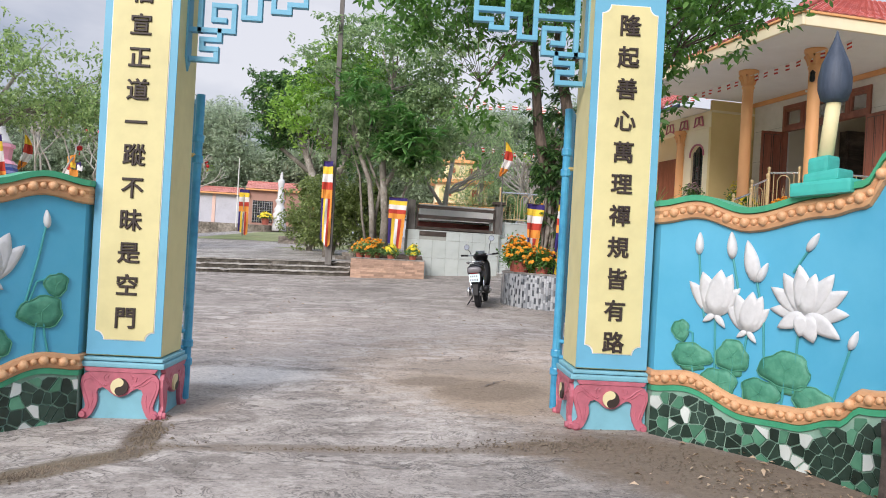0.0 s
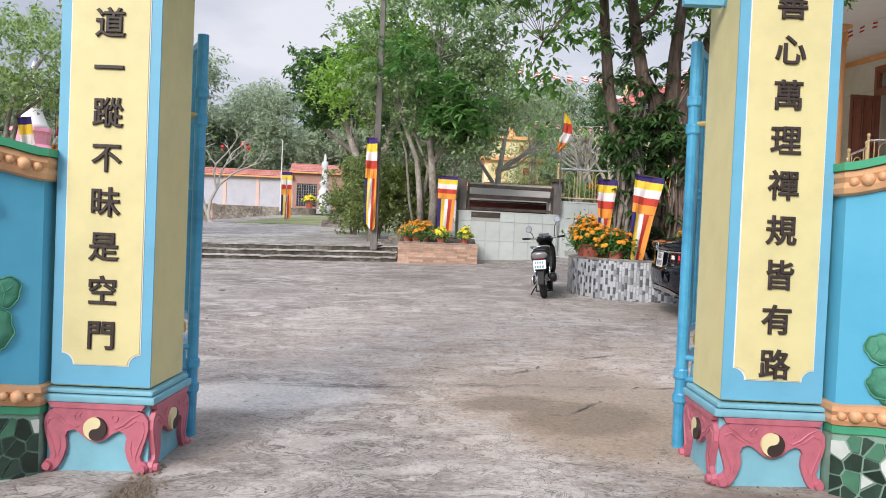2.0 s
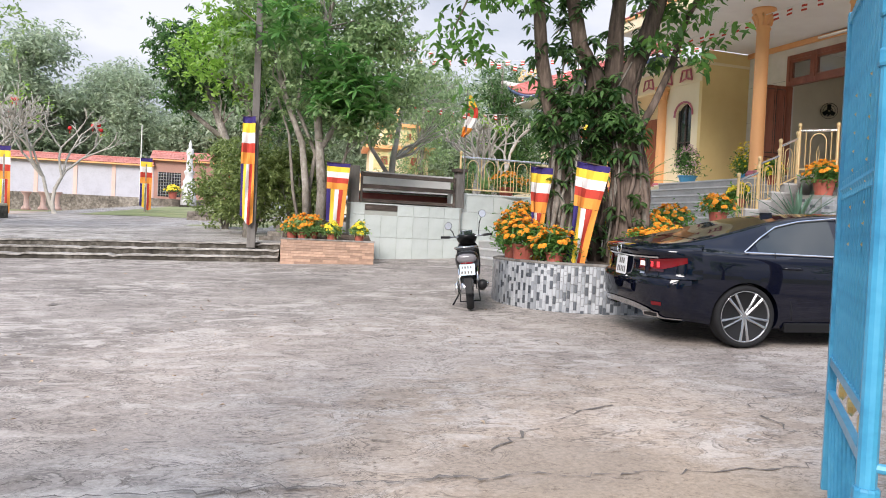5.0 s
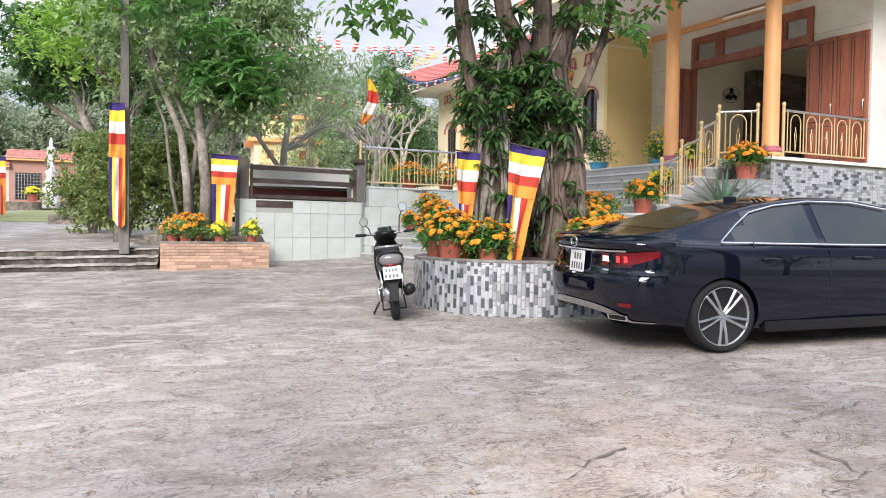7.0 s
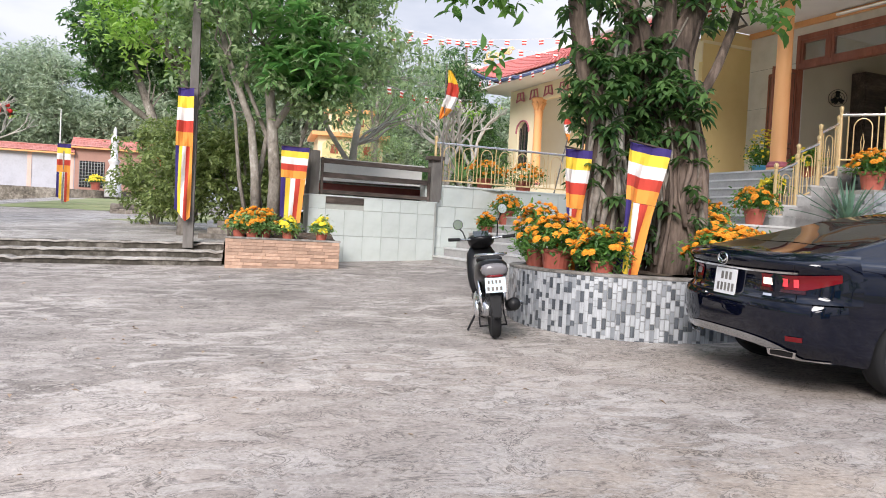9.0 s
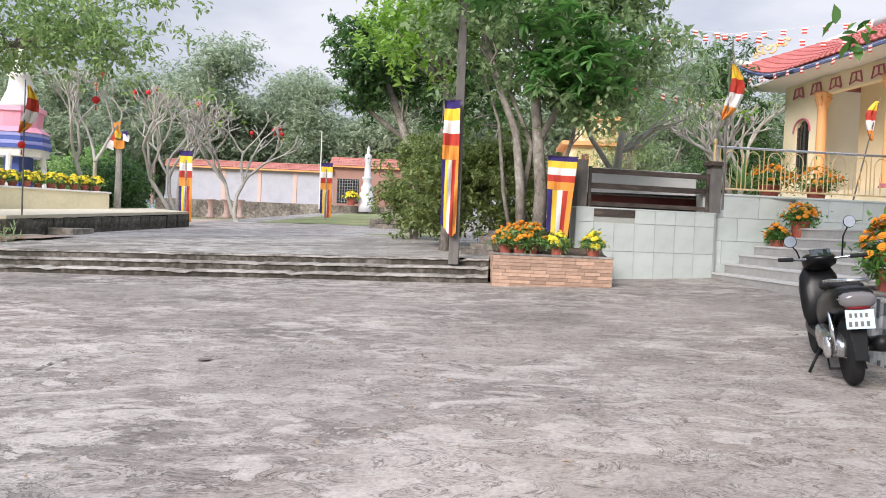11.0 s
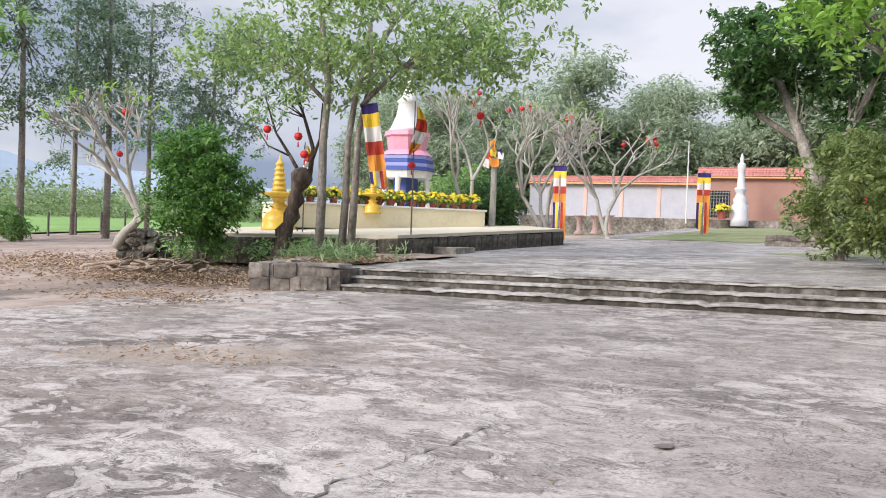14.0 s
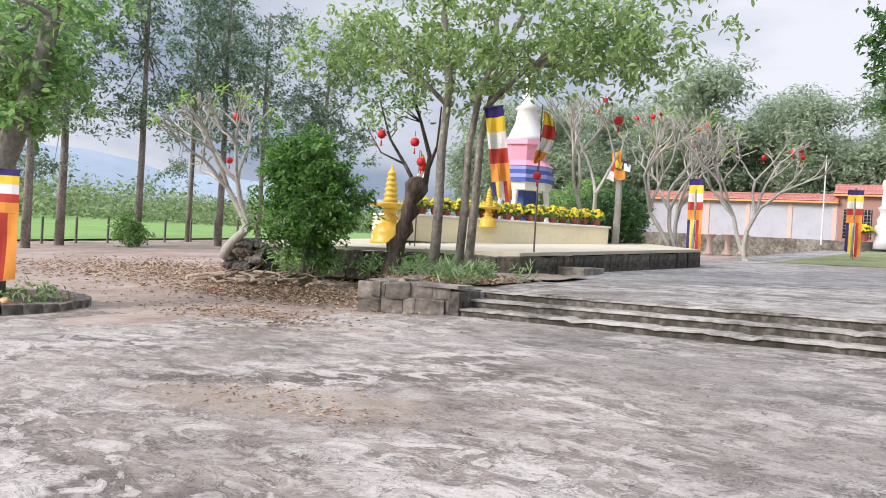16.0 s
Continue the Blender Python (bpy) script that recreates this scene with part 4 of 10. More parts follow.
def gate_pillar(px, py, pz, inner, text):
    t = thing("gate_pillar", pose(px, py, pz), "square gate pillar with pale yellow inscribed panel framed in blue on a pink carved plinth", "pillar", "pillars of the gate")
    pl = part("plinth", bx(-0.275, -0.265, -0.1, 0.275, 0.265, 0.40, bevel=0.006), M["plinth_blue"], t, "pale blue plinth with pink carved legs")
    bm = bx(-0.31, -0.30, 0.385, 0.31, 0.30, 0.425, bevel=0.012)
    box(bm, -0.295, -0.285, 0.43, 0.295, 0.285, 0.455, bevel=0.01)
    part("cornice", bm, M["plinth_blue"], pl)
    faces = (lambda a, b, h: (a, -0.265 - h, b), lambda a, b, h: (inner * (0.275 + h), inner * a, b))
    for f in faces:
        part("carved_legs", slab_shape(LEG, 0.028, f), M["pink"], pl, "pink carved cabriole legs")
        bm = slab_shape([(-0.245, 0.354), (0.245, 0.354), (0.262, 0.384), (-0.262, 0.384)], 0.034, f)
        part("carved_legs", bm, M["pink"], pl)
        for s in (-1, 1):
            bm = bmesh.new()
            lines = ([(0.24, 0.338), (0.19, 0.312), (0.145, 0.272), (0.105, 0.253), (0.08, 0.268)], [(0.262, 0.25), (0.252, 0.29), (0.215, 0.302), (0.172, 0.268), (0.13, 0.248)],
                     [(0.262, 0.25), (0.248, 0.20), (0.228, 0.15), (0.214, 0.10), (0.222, 0.07)], [(0.10, 0.335), (0.118, 0.315), (0.112, 0.292), (0.096, 0.286)], [(0.075, 0.335), (0.09, 0.32), (0.086, 0.305)], [(0.195, 0.20), (0.188, 0.15), (0.200, 0.095)])
            for c in lines:
                tube([f(s * a, b, 0.027) for a, b in c], [0.003] + [0.0065] * (len(c) - 2) + [0.003], 6, bm)
            p, q = f(s * 0.254, 0.042, 0.0), f(s * 0.254, 0.042, 0.052)
            tube([p, q], [0.030, 0.022], 10, bm)
            part("scroll", bm, M["pink"], pl)
        for flip, mt in ((False, "ink"), (True, "cream")):
            part("yin_yang", slab_shape(comma(0.062, flip), 0.045, lambda a, b, h: f(a, b + 0.25, h)), M[mt], pl)
    sh = part("shaft", bx(-0.262, -0.245, 0.465, 0.262, 0.265, 3.75), M["panel_yellow"], t)
    front = lambda a, b, h: (a, -0.245 - h, b)
    part("frame", bx(-0.268, -0.256, 0.472, 0.268, -0.2445, 3.74), M["gate_blue"], sh, "flat blue painted frame")
    part("panel_edge", slab_shape(panel_outline(0.213, 0.58, 3.20, 0.062), 0.0145, front), M["white"], sh)
    part("panel", slab_shape(panel_outline(0.207, 0.586, 3.194, 0.064), 0.019, front), M["panel_yellow"], sh)
    for i, ch in enumerate(text):
        me = lettering(ch, 0.165, 0.006)
        part("character", me, M["ink"], sh, at=Matrix.Translation((0.0, -0.268, 3.165 - 0.2375 * i - pz)) @ pose(0, 0, 0, 90, 0, 0))
    part("side_strip", slab_shape([(-0.06, 2.72), (0.0, 2.62), (0.06, 2.72), (0.06, 3.74), (-0.06, 3.74)], 0.014, lambda a, b, h: (inner * (0.262 + h), a, b)), M["gate_blue"], sh)
    # hanging key-pattern fretwork
    fr = part("fretwork", bmesh.new(), M["gate_blue"], t, "blue key-pattern fretwork")
    line = [[(15, 275), (105, 275), (105, 235), (50, 235), (50, 200), (115, 200), (115, 165), (165, 165), (165, 70), (90, 70), (90, 125), (130, 125)],
            [(115, 165), (40, 165), (40, 25), (200, 25), (200, 110), (260, 110), (260, 25), (310, 25), (310, 80), (370, 80), (370, 50), (430, 50), (430, 10), (310, 10), (310, -90)], [(40, 25), (40, -90)], [(200, 25), (200, -90)], [(0, 165), (40, 165)], [(430, 10), (430, -90)]]
    for pts in line:
        for (a0, b0), (a1, b1) in zip(pts, pts[1:]):
            x0, x1 = sorted((inner * (0.27 + a0 * 0.00203), inner * (0.27 + a1 * 0.00203)))
            z0, z1 = sorted((3.33 - pz - b0 * 0.00203, 3.33 - pz - b1 * 0.00203))
            if b0 == b1:
                part("bar", bx(x0 - 0.019, -0.03, z0 - 0.019, x1 + 0.019, 0.03, z1 + 0.019, bevel=0.004), M["gate_blue"], fr)
            elif z1 - z0 > 0.05:
                part("bar", bx(x0 - 0.0185, -0.0275, z0 + 0.012, x1 + 0.0185, 0.0275, z1 - 0.012, bevel=0.004), M["gate_blue"], fr)
    return t


PIL = ((-2.05, 6.1, 0.055), (1.545, 6.12, 0.13))
gate_pillar(*PIL[0], 1, "福宣正道一蹤不昧是空門")
gate_pillar(*PIL[1], -1, "隆起善心萬理禪規皆有路")
t = thing("gate_lintel", pose(-0.25, 6.11, 3.5), "blue painted gate lintel beam", "lintel")
part("beam", bx(-2.4, -0.2, 0.12, 2.4, 0.2, 0.5, bevel=0.02), M["gate_blue"], t)


def gate_leaf(x, y, z, turn, mirror):
    """An open steel leaf, hinged at its first stile and reaching along +x."""
    t = thing("gate_leaf", pose(x, y, z, rz=turn), "open blue painted steel gate leaf with gilt ornaments", "gate", "leaves of the gate")
    W, H = 1.42, 2.48
    part("hinge_stile", tube([(0, 0, -0.05), (0, 0, H)], 0.034, 12), M["gate_steel"], t)
    for zz in (0.30, 0.45, 1.95, 2.12):
        part("collar", lathe([(0.042, -0.03), (0.046, -0.02), (0.046, 0.02), (0.042, 0.03)], 12), M["gate_steel"], t, at=pose(0, 0, zz))
    for zz in (0.42, 0.55, 1.98):
        part("hinge", tube([(0, 0, zz), (-0.02, -mirror * 0.10, zz)], 0.018, 8), M["gold"] if zz > 1 else M["gate_steel"], t)
    part("lock_stile", bx(W - 0.03, -0.022, -0.02, W + 0.03, 0.022, H, bevel=0.006), M["gate_steel"], t)
    part("hinge_bar", bx(0.05, -0.02, 0.0, 0.10, 0.02, H, bevel=0.006), M["gate_steel"], t)
    for zz in (0.03, 0.55, 0.72, H - 0.04):
        part("rail", bx(0.03, -0.016, zz - 0.022, W, 0.016, zz + 0.022, bevel=0.004), M["gate_steel"], t)
    me = mesh_of(tube([(0, 0, 0.72), (0, 0, H - 0.04)], 0.010, 7), "picket")
    orn = mesh_of(lathe([(0.0, -0.05), (0.016, -0.045), (0.011, -0.02), (0.021, 0.0), (0.011, 0.02), (0.016, 0.045), (0, 0.05)], 8), "knot")
    for i in range(15):
        u = 0.17 + (W - 0.28) * i / 14
        part("picket", me, M["gate_steel"], t, at=pose(u, 0, 0))
        part("knot", orn, M["gate_steel"], t, at=pose(u, 0, 1.58))
    bm = bmesh.new()
    for i in range(7):
        u = 0.14 + (W - 0.42) * i / 6
        part("slanted_bar", tube([(u, 0, 0.05), (u + 0.2, 0, 0.54)], 0.012, 6), M["gate_steel"], t)
    for u in (0.3, 0.66, 1.02):
        part("gilt_boss", lathe([(0, -0.02), (0.03, -0.018), (0.045, 0), (0.02, 0.016), (0, 0.026)], 10), M["gold"], t, at=pose(u, -0.016 * mirror, 0.635, 90 * mirror))
    for u, z0, z1 in ((0.45, 1.25, 2.05), (0.95, 1.25, 2.05)):
        bm = bx(u - 0.058, -mirror * 0.012 - 0.003, z0 - 0.02, u + 0.058, -mirror * 0.012 + 0.003, z0 + 0.03)
        for a in (-0.056, 0.056):
            tube([(u + a, -mirror * 0.014, z0 - 0.02), (u + a, -mirror * 0.014, z1 + 0.02)], 0.007, 5, bm)
        for s in (-1, 1):
            tube([(u + s * 0.040 * math.sin(3 * math.pi * f), -mirror * 0.02, z0 + (z1 - z0) * f) for f in np.linspace(0, 1, 19)], 0.011, 6, bm)
        for f in np.linspace(0.08, 0.92, 9):
            lathe([(0, -0.036), (0.034, 0), (0, 0.036)], 8, bm, (u, -mirror * 0.02, z0 + (z1 - z0) * f))
        part("gilt_scroll", bm, M["gold"], t)
    return t


gate_leaf(1.25, 6.52, 0.17, 60, 1)
gate_leaf(-1.78, 6.52, 0.10, 118, -1)


# ---------- curved flank walls with lotus reliefs ----------
class Curve:
    """A smooth plan curve with its arc length; at(s, z, h) stands h proud of the wall's face."""
    def __init__(self, pts):
        q = [tuple(2 * a - b for a, b in zip(pts[0], pts[1]))] + pts + [tuple(2 * a - b for a, b in zip(pts[-1], pts[-2]))]
        self.p = []
        for i in range(1, len(q) - 2):
            for k in range(20):
                f = k / 20
                self.p.append(Vector([0.5 * (2 * q[i][c] + (q[i + 1][c] - q[i - 1][c]) * f + (2 * q[i - 1][c] - 5 * q[i][c] + 4 * q[i + 1][c] - q[i + 2][c]) * f * f + (3 * q[i][c] - q[i - 1][c] - 3 * q[i + 1][c] + q[i + 2][c]) * f ** 3) for c in (0, 1)]))
        self.p.append(Vector(pts[-1]))
        self.s = [0.0]
        for a, b in zip(self.p, self.p[1:]):
            self.s.append(self.s[-1] + (b - a).length)
        self.side = 1.0

    def at(self, s, z, h=0.0):
        s = min(s, self.s[-1])
        if s < 0:
            c = self.p[0]
            d = (self.p[1] - self.p[0]).normalized()
            n = Vector((d.y, -d.x)) * self.side
            return Vector((c.x + n.x * h, c.y + n.y * h - s, z))
        i = min(max(int(np.searchsorted(self.s, s)) - 1, 0), len(self.p) - 2)
        f = (s - self.s[i]) / max(1e-9, self.s[i + 1] - self.s[i])
        a = self.p[max(i - 1, 0)]
        b = self.p[min(i + 2, len(self.p) - 1)]
        d = (b - a).normalized()
        c = self.p[i].lerp(self.p[i + 1], f)
        n = Vector((d.y, -d.x)) * self.side
        return Vector((c.x + n.x * h, c.y + n.y * h, z))


def ease(pairs):
    xs, ys = [p[0] for p in pairs], [p[1] for p in pairs]
    def f(s):
        i = min(max(int(np.searchsorted(xs, s)) - 1, 0), len(xs) - 2)
        u = min(1, max(0, (s - xs[i]) / (xs[i + 1] - xs[i])))
        return ys[i] + (ys[i + 1] - ys[i]) * (0.5 - 0.5 * math.cos(math.pi * u))
    return f


def voronoi(seeds, x0, x1, y0, y1, gap):
    """Cells of a plane tiling, shrunk by a joint."""
    out = []
    for i, (px, py) in enumerate(seeds):
        poly = [(x0, y0), (x1, y0), (x1, y1), (x0, y1)]
        for j, (qx, qy) in enumerate(seeds):
            if i == j or abs(px - qx) + abs(py - qy) > 0.75:
                continue
            mx, my, nx, ny = (px + qx) / 2, (py + qy) / 2, qx - px, qy - py
            k = math.hypot(nx, ny)
            nx, ny = nx / k, ny / k
            side = [(x - mx) * nx + (y - my) * ny + gap for x, y in poly]
            new_poly = []
            for a in range(len(poly)):
                b = (a + 1) % len(poly)
                if side[a] <= 0:
                    new_poly.append(poly[a])
                if side[a] * side[b] < 0:
                    f = side[a] / (side[a] - side[b])
                    new_poly.append((poly[a][0] + f * (poly[b][0] - poly[a][0]), poly[a][1] + f * (poly[b][1] - poly[a][1])))
            poly = new_poly
            if len(poly) < 3:
                break
        if len(poly) >= 3:
            out.append(poly)
    return out


def flank_wall(pts, side, base, label):
    cv = Curve(pts)
    cv.side = side
    L = cv.s[-1]
    g = base
    top = ease([(0.0, 1.70 + g), (0.28, 1.74 + g), (0.66, 1.65 + g), (1.2, 1.75 + g), (1.46, 1.80 + g), (1.62, 1.98 + g), (L, 2.15 + g)])
    belt = ease([(0.0, 0.37 + g), (0.25, 0.40 + g), (0.72, 0.27 + g), (1.05, 0.28 + g), (1.36, 0.37 + g), (1.5, 0.48 + g), (L, 0.56 + g)])
    t = thing("flank_wall", pose(0, 0, 0), label, "wall", "flank walls of the gate")
    ss = span(-0.2, L, 0.04)

    def band(name, lo, hi, h, mat, back=-0.2, smooth=False, profile=None, lab=""):
        bm, rows = bmesh.new(), []
        for s in ss:
            a, b = lo(s), hi(s)
            pr = profile or [(0, 0), (1, 0)]
            rows.append([bm.verts.new(cv.at(s, a, back))] + [bm.verts.new(cv.at(s, a + (b - a) * q, h + e)) for q, e in pr] + [bm.verts.new(cv.at(s, b, back))])
        for r0, r1 in zip(rows, rows[1:]):
            for k in range(len(r0)):
                j = (k + 1) % len(r0)
                bm.faces.new((r0[k], r1[k], r1[j], r0[j]))
        bm.faces.new(rows[0])
        bm.faces.new(rows[-1])
        return part(name, bm, mat, t, lab, smooth)

    band("panel", lambda s: belt(s) + 0.11, lambda s: top(s) - 0.13, 0.0, M["wall_blue"], lab="sky blue rendered panel")
    ft = band("footing", lambda s: g - 0.25, lambda s: belt(s) + 0.0, 0.012, M["grout"], lab="crazy mosaic of dark green and white tile shards")
    rim = [(0, -0.01), (0.08, 0.012), (0.3, 0.02), (0.5, 0.006), (0.7, 0.02), (0.92, 0.012), (1, -0.01)]
    mb = band("moulding", belt, lambda s: belt(s) + 0.115, 0.022, M["mould"], profile=rim, lab="peach moulding with round beads")
    mt = band("moulding", lambda s: top(s) - 0.135, top, 0.022, M["mould"], profile=rim, lab="peach moulding with round beads")
    band("green_edge", lambda s: belt(s) - 0.035, lambda s: belt(s) + 0.004, 0.026, M["cap_green"])
    band("coping", lambda s: top(s) - 0.006, lambda s: top(s) + 0.035, 0.05, M["cap_green"], back=-0.24, lab="green painted coping")
    bead = bmesh.new()
    bmesh.ops.create_uvsphere(bead, u_segments=10, v_segments=7, radius=1.0)
    bead = mesh_of(bead, "bead", True)
    bead.materials.append(M["bead"])
    for fn, par, off in ((belt, mb, 0.057), (top, mt, -0.068)):
        s, k = 0.05, 0
        while s < L - 0.04:
            r = 0.036 if k % 2 else 0.025
            part("bead", bead, M["bead"], par, at=Matrix.Translation(cv.at(s, fn(s) + off, 0.034)) @ Matrix.Diagonal((r, r, r, 1)))
            s += 0.066
            k += 1
    # shards
    rd = random.Random(int(10 + side * 3))
    seeds = []
    for i in range(int(L / 0.064)):
        for j in range(8):
            seeds.append((0.032 + i * 0.064 + rd.uniform(-0.034, 0.034), g - 0.10 + j * 0.095 + rd.uniform(-0.034, 0.034)))
    for poly in voronoi(seeds, 0, L, g - 0.14, g + 0.52, 0.0055):
        cx, cz = sum(p[0] for p in poly) / len(poly), sum(p[1] for p in poly) / len(poly)
        lim = belt(cx) - 0.045
        if cz > lim or max(p[0] for p in poly) - min(p[0] for p in poly) < 0.02:
            continue
        poly = [(a, min(b, lim)) for a, b in poly]
        u = rd.random()
        part("shard", slab_shape(poly, 0.012 + rd.uniform(0, 0.004), lambda a, b, h: cv.at(a, b, 0.011 + h)), M["shard_white"] if u < 0.11 else M["shard_green"] if u < 0.28 else M["shard_dark"], ft)
    return t, cv, top, belt


def petal(length, width, lean, bow=0.0):
    """A pointed petal outline from its root, leaning by degrees."""
    pts = []
    for i in range(13):
        f = i / 12
        w = width * 0.5 * math.sin(math.pi * min(1, f ** 0.75)) ** 0.8
        pts.append((w, f * length))
    out = [(w + bow * (y / length) ** 2, y) for w, y in pts] + [(-w + bow * (y / length) ** 2, y) for w, y in reversed(pts[1:-1])]
    c, s = math.cos(radians(lean)), math.sin(radians(lean))
    return [(a * c + b * s, -a * s + b * c) for a, b in out]


def lotus(t, cv, s, z, size, petals, label="white moulded lotus flower"):
    fl = part("lotus_flower", bmesh.new(), M["lotus"], t, label)
    for i, (lean, ln, w) in enumerate(petals):
        h = 0.010 + 0.006 * i
        bm = relief([(s + a * size, z + b * size) for a, b in petal(ln, w, lean, 0.06 * math.copysign(1, lean))], 0.008, lambda a, b, q: cv.at(a, b, h * 0.30 + q), 0.005)
        part("petal", bm, M["lotus"], fl, smooth=True)


def lily_pad(t, cv, s, z, w, h, seed, fold=True):
    rd = random.Random(seed)
    out = []
    for i in range(26):
        a = 2 * math.pi * i / 26
        r = 1 + 0.09 * math.sin(3 * a + seed) + 0.05 * math.sin(7 * a + seed * 2)
        out.append((s + w * 0.5 * r * math.cos(a), z + h * 0.5 * r * math.sin(a)))
    lp = part("lily_pad", relief(out, 0.012, lambda a, b, q: cv.at(a, b, 0.0 + q), 0.002), M["lily"], t, "green moulded lotus leaf", True)
    part("rim", tube([cv.at(a, b, 0.012) for a, b in out + out[:1]], 0.0045, 5), M["lily"], lp, smooth=True)
    if fold:
        out2 = [(s + (a - s) * 0.62, z - h * 0.42 + (b - z) * 0.5) for a, b in out]
        part("leaf_fold", relief(out2, 0.004, lambda a, b, q: cv.at(a, b, 0.002 + q), 0.006), M["lily"], lp, smooth=True)
    for k in range(5):
        a = 0.5 + k * 1.2 + seed
        part("vein", tube([cv.at(s + f * w * 0.42 * math.cos(a), z + f * h * 0.42 * math.sin(a), 0.0145 - 0.002 * f) for f in (0.05, 0.5, 1)], [0.004, 0.003, 0.001], 4), M["lily"], lp)


def stalk(t, cv, pts, r=0.008):
    part("stalk", tube([cv.at(s, z, 0.006) for s, z in pts], r, 6), M["stem"], t)


def bud(t, cv, s, z, h, lean=0):
    part("lotus_bud", relief([(s + a, z + b) for a, b in petal(h, h * 0.36, lean)], 0.014, lambda a, b, q: cv.at(a, b, 0.006 + q), 0.02), M["lotus"], t, "white lotus bud", True)


OPEN = [(-64, 0.9, 0.34), (66, 1.0, 0.34), (-40, 0.85, 0.42), (42, 0.95, 0.42), (-16, 1.0, 0.46), (20, 1.0, 0.46), (0, 1.0, 0.5), (-95, 0.5, 0.3), (98, 0.6, 0.3), (150, 0.45, 0.32), (-150, 0.35, 0.26)]
CUP = [(-38, 0.92, 0.36), (36, 0.8, 0.34), (-16, 0.96, 0.46), (17, 0.95, 0.46), (2, 0.98, 0.52), (-110, 0.3, 0.14), (125, 0.34, 0.14)]
STAR = [(-80, 0.72, 0.30), (80, 0.85, 0.34), (-52, 0.86, 0.36), (54, 0.95, 0.38), (-28, 0.9, 0.4), (30, 0.95, 0.4), (-6, 0.95, 0.42), (8, 0.8, 0.4), (112, 0.8, 0.34), (-112, 0.6, 0.3), (150, 0.52, 0.4), (-160, 0.4, 0.36)]
RW = [(1.84, 5.78), (2.25, 5.36), (2.55, 4.95), (2.76, 4.52), (2.9, 4.1)]
LABEL_W = "curved sky blue flank wall with white lotus reliefs above a dark mosaic footing"
t, cv, top, belt = flank_wall(RW, 1.0, 0.14, LABEL_W)
lotus(t, cv, 0.45, 1.07, 0.33, CUP)
lotus(t, cv, 1.09, 1.13, 0.345, STAR, "white moulded open lotus flower")
lotus(t, cv, 0.69, 0.98, 0.28, CUP)
bud(t, cv, 0.31, 1.49, 0.16)
bud(t, cv, 0.555, 1.47, 0.19, -4)
bud(t, cv, 0.73, 1.32, 0.29, -14)
bud(t, cv, 0.745, 1.32, 0.15, 26)
bud(t, cv, 1.08, 1.54, 0.14, 32)
bud(t, cv, 1.40, 0.95, 0.13, 22)
for pts in ([(0.31, 1.49), (0.34, 1.2), (0.37, 1.05)], [(0.56, 1.47), (0.60, 1.3), (0.62, 1.15)], [(0.74, 1.32), (0.80, 1.05), (0.82, 0.75)], [(1.08, 1.54), (0.99, 1.40)], [(1.40, 0.95), (1.33, 0.72), (1.30, 0.60)],
            [(0.45, 1.05), (0.46, 0.85), (0.47, 0.62)], [(0.69, 0.97), (0.66, 0.75)], [(1.05, 1.14), (1.04, 0.9), (1.03, 0.62)], [(0.24, 0.95), (0.29, 0.93), (0.30, 0.80)], [(0.30, 0.70), (0.32, 0.55)], [(0.60, 0.78), (0.58, 0.52)], [(0.97, 0.70), (0.95, 0.52)]):
    stalk(t, cv, pts)
for i, (s, z, w, h) in enumerate([(0.29, 0.77, 0.30, 0.17), (0.59, 0.80, 0.24, 0.22), (0.97, 0.76, 0.36, 0.24), (0.20, 0.94, 0.13, 0.15), (0.50, 0.60, 0.26, 0.22), (0.80, 0.58, 0.27, 0.20), (1.17, 0.60, 0.30, 0.16)]):
    lily_pad(t, cv, s, z, w, h, 21 + i, i in (0, 1, 2))

LW = [(-2.35 - (x - 1.84), y) for x, y in RW]
t, cv, top, belt = flank_wall(LW, -1.0, 0.045, LABEL_W)
lotus(t, cv, 0.62, 1.05, 0.36, CUP)
lotus(t, cv, 1.10, 1.10, 0.29, STAR, "white moulded open lotus flower")
bud(t, cv, 0.26, 1.42, 0.13, 6)
for pts in ([(0.27, 1.43), (0.31, 1.2), (0.36, 0.98), (0.38, 0.9)], [(0.23, 1.07), (0.31, 1.05), (0.36, 0.9)], [(0.26, 0.82), (0.24, 0.68), (0.21, 0.55)], [(0.30, 0.82), (0.31, 0.55)], [(0.62, 1.05), (0.55, 0.8), (0.52, 0.6)]):
    stalk(t, cv, pts)
for i, (s, z, w, h) in enumerate([(0.18, 1.03, 0.16, 0.16), (0.27, 0.84, 0.30, 0.22), (0.60, 0.63, 0.30, 0.20), (0.95, 0.66, 0.32, 0.2)]):
    lily_pad(t, cv, s, z, w, h, 51 + i, i == 2)

# the great writing brush on the wall's coping
t = thing("brush_sculpture", pose(2.60, 4.86, 1.93, 0, 0, -58) @ Matrix.Diagonal((0.8, 0.8, 0.9, 1)), "painted writing brush sculpture with a dark tip on a teal base", "sculpture")
bm = bx(-0.26, -0.13, -0.04, 0.24, 0.13, 0.06, bevel=0.025)
for v in bm.verts:
    v.co.z += 0.05 * v.co.x
part("book", bm, M["teal"], t)
bm = bx(-0.16, -0.11, 0.05, 0.13, 0.11, 0.13, bevel=0.025)
box(bm, -0.14, -0.09, 0.12, 0.03, 0.09, 0.24, bevel=0.03)
for v in bm.verts:
    v.co.z += 0.12 * v.co.x
part("book", bm, M["teal"], t)
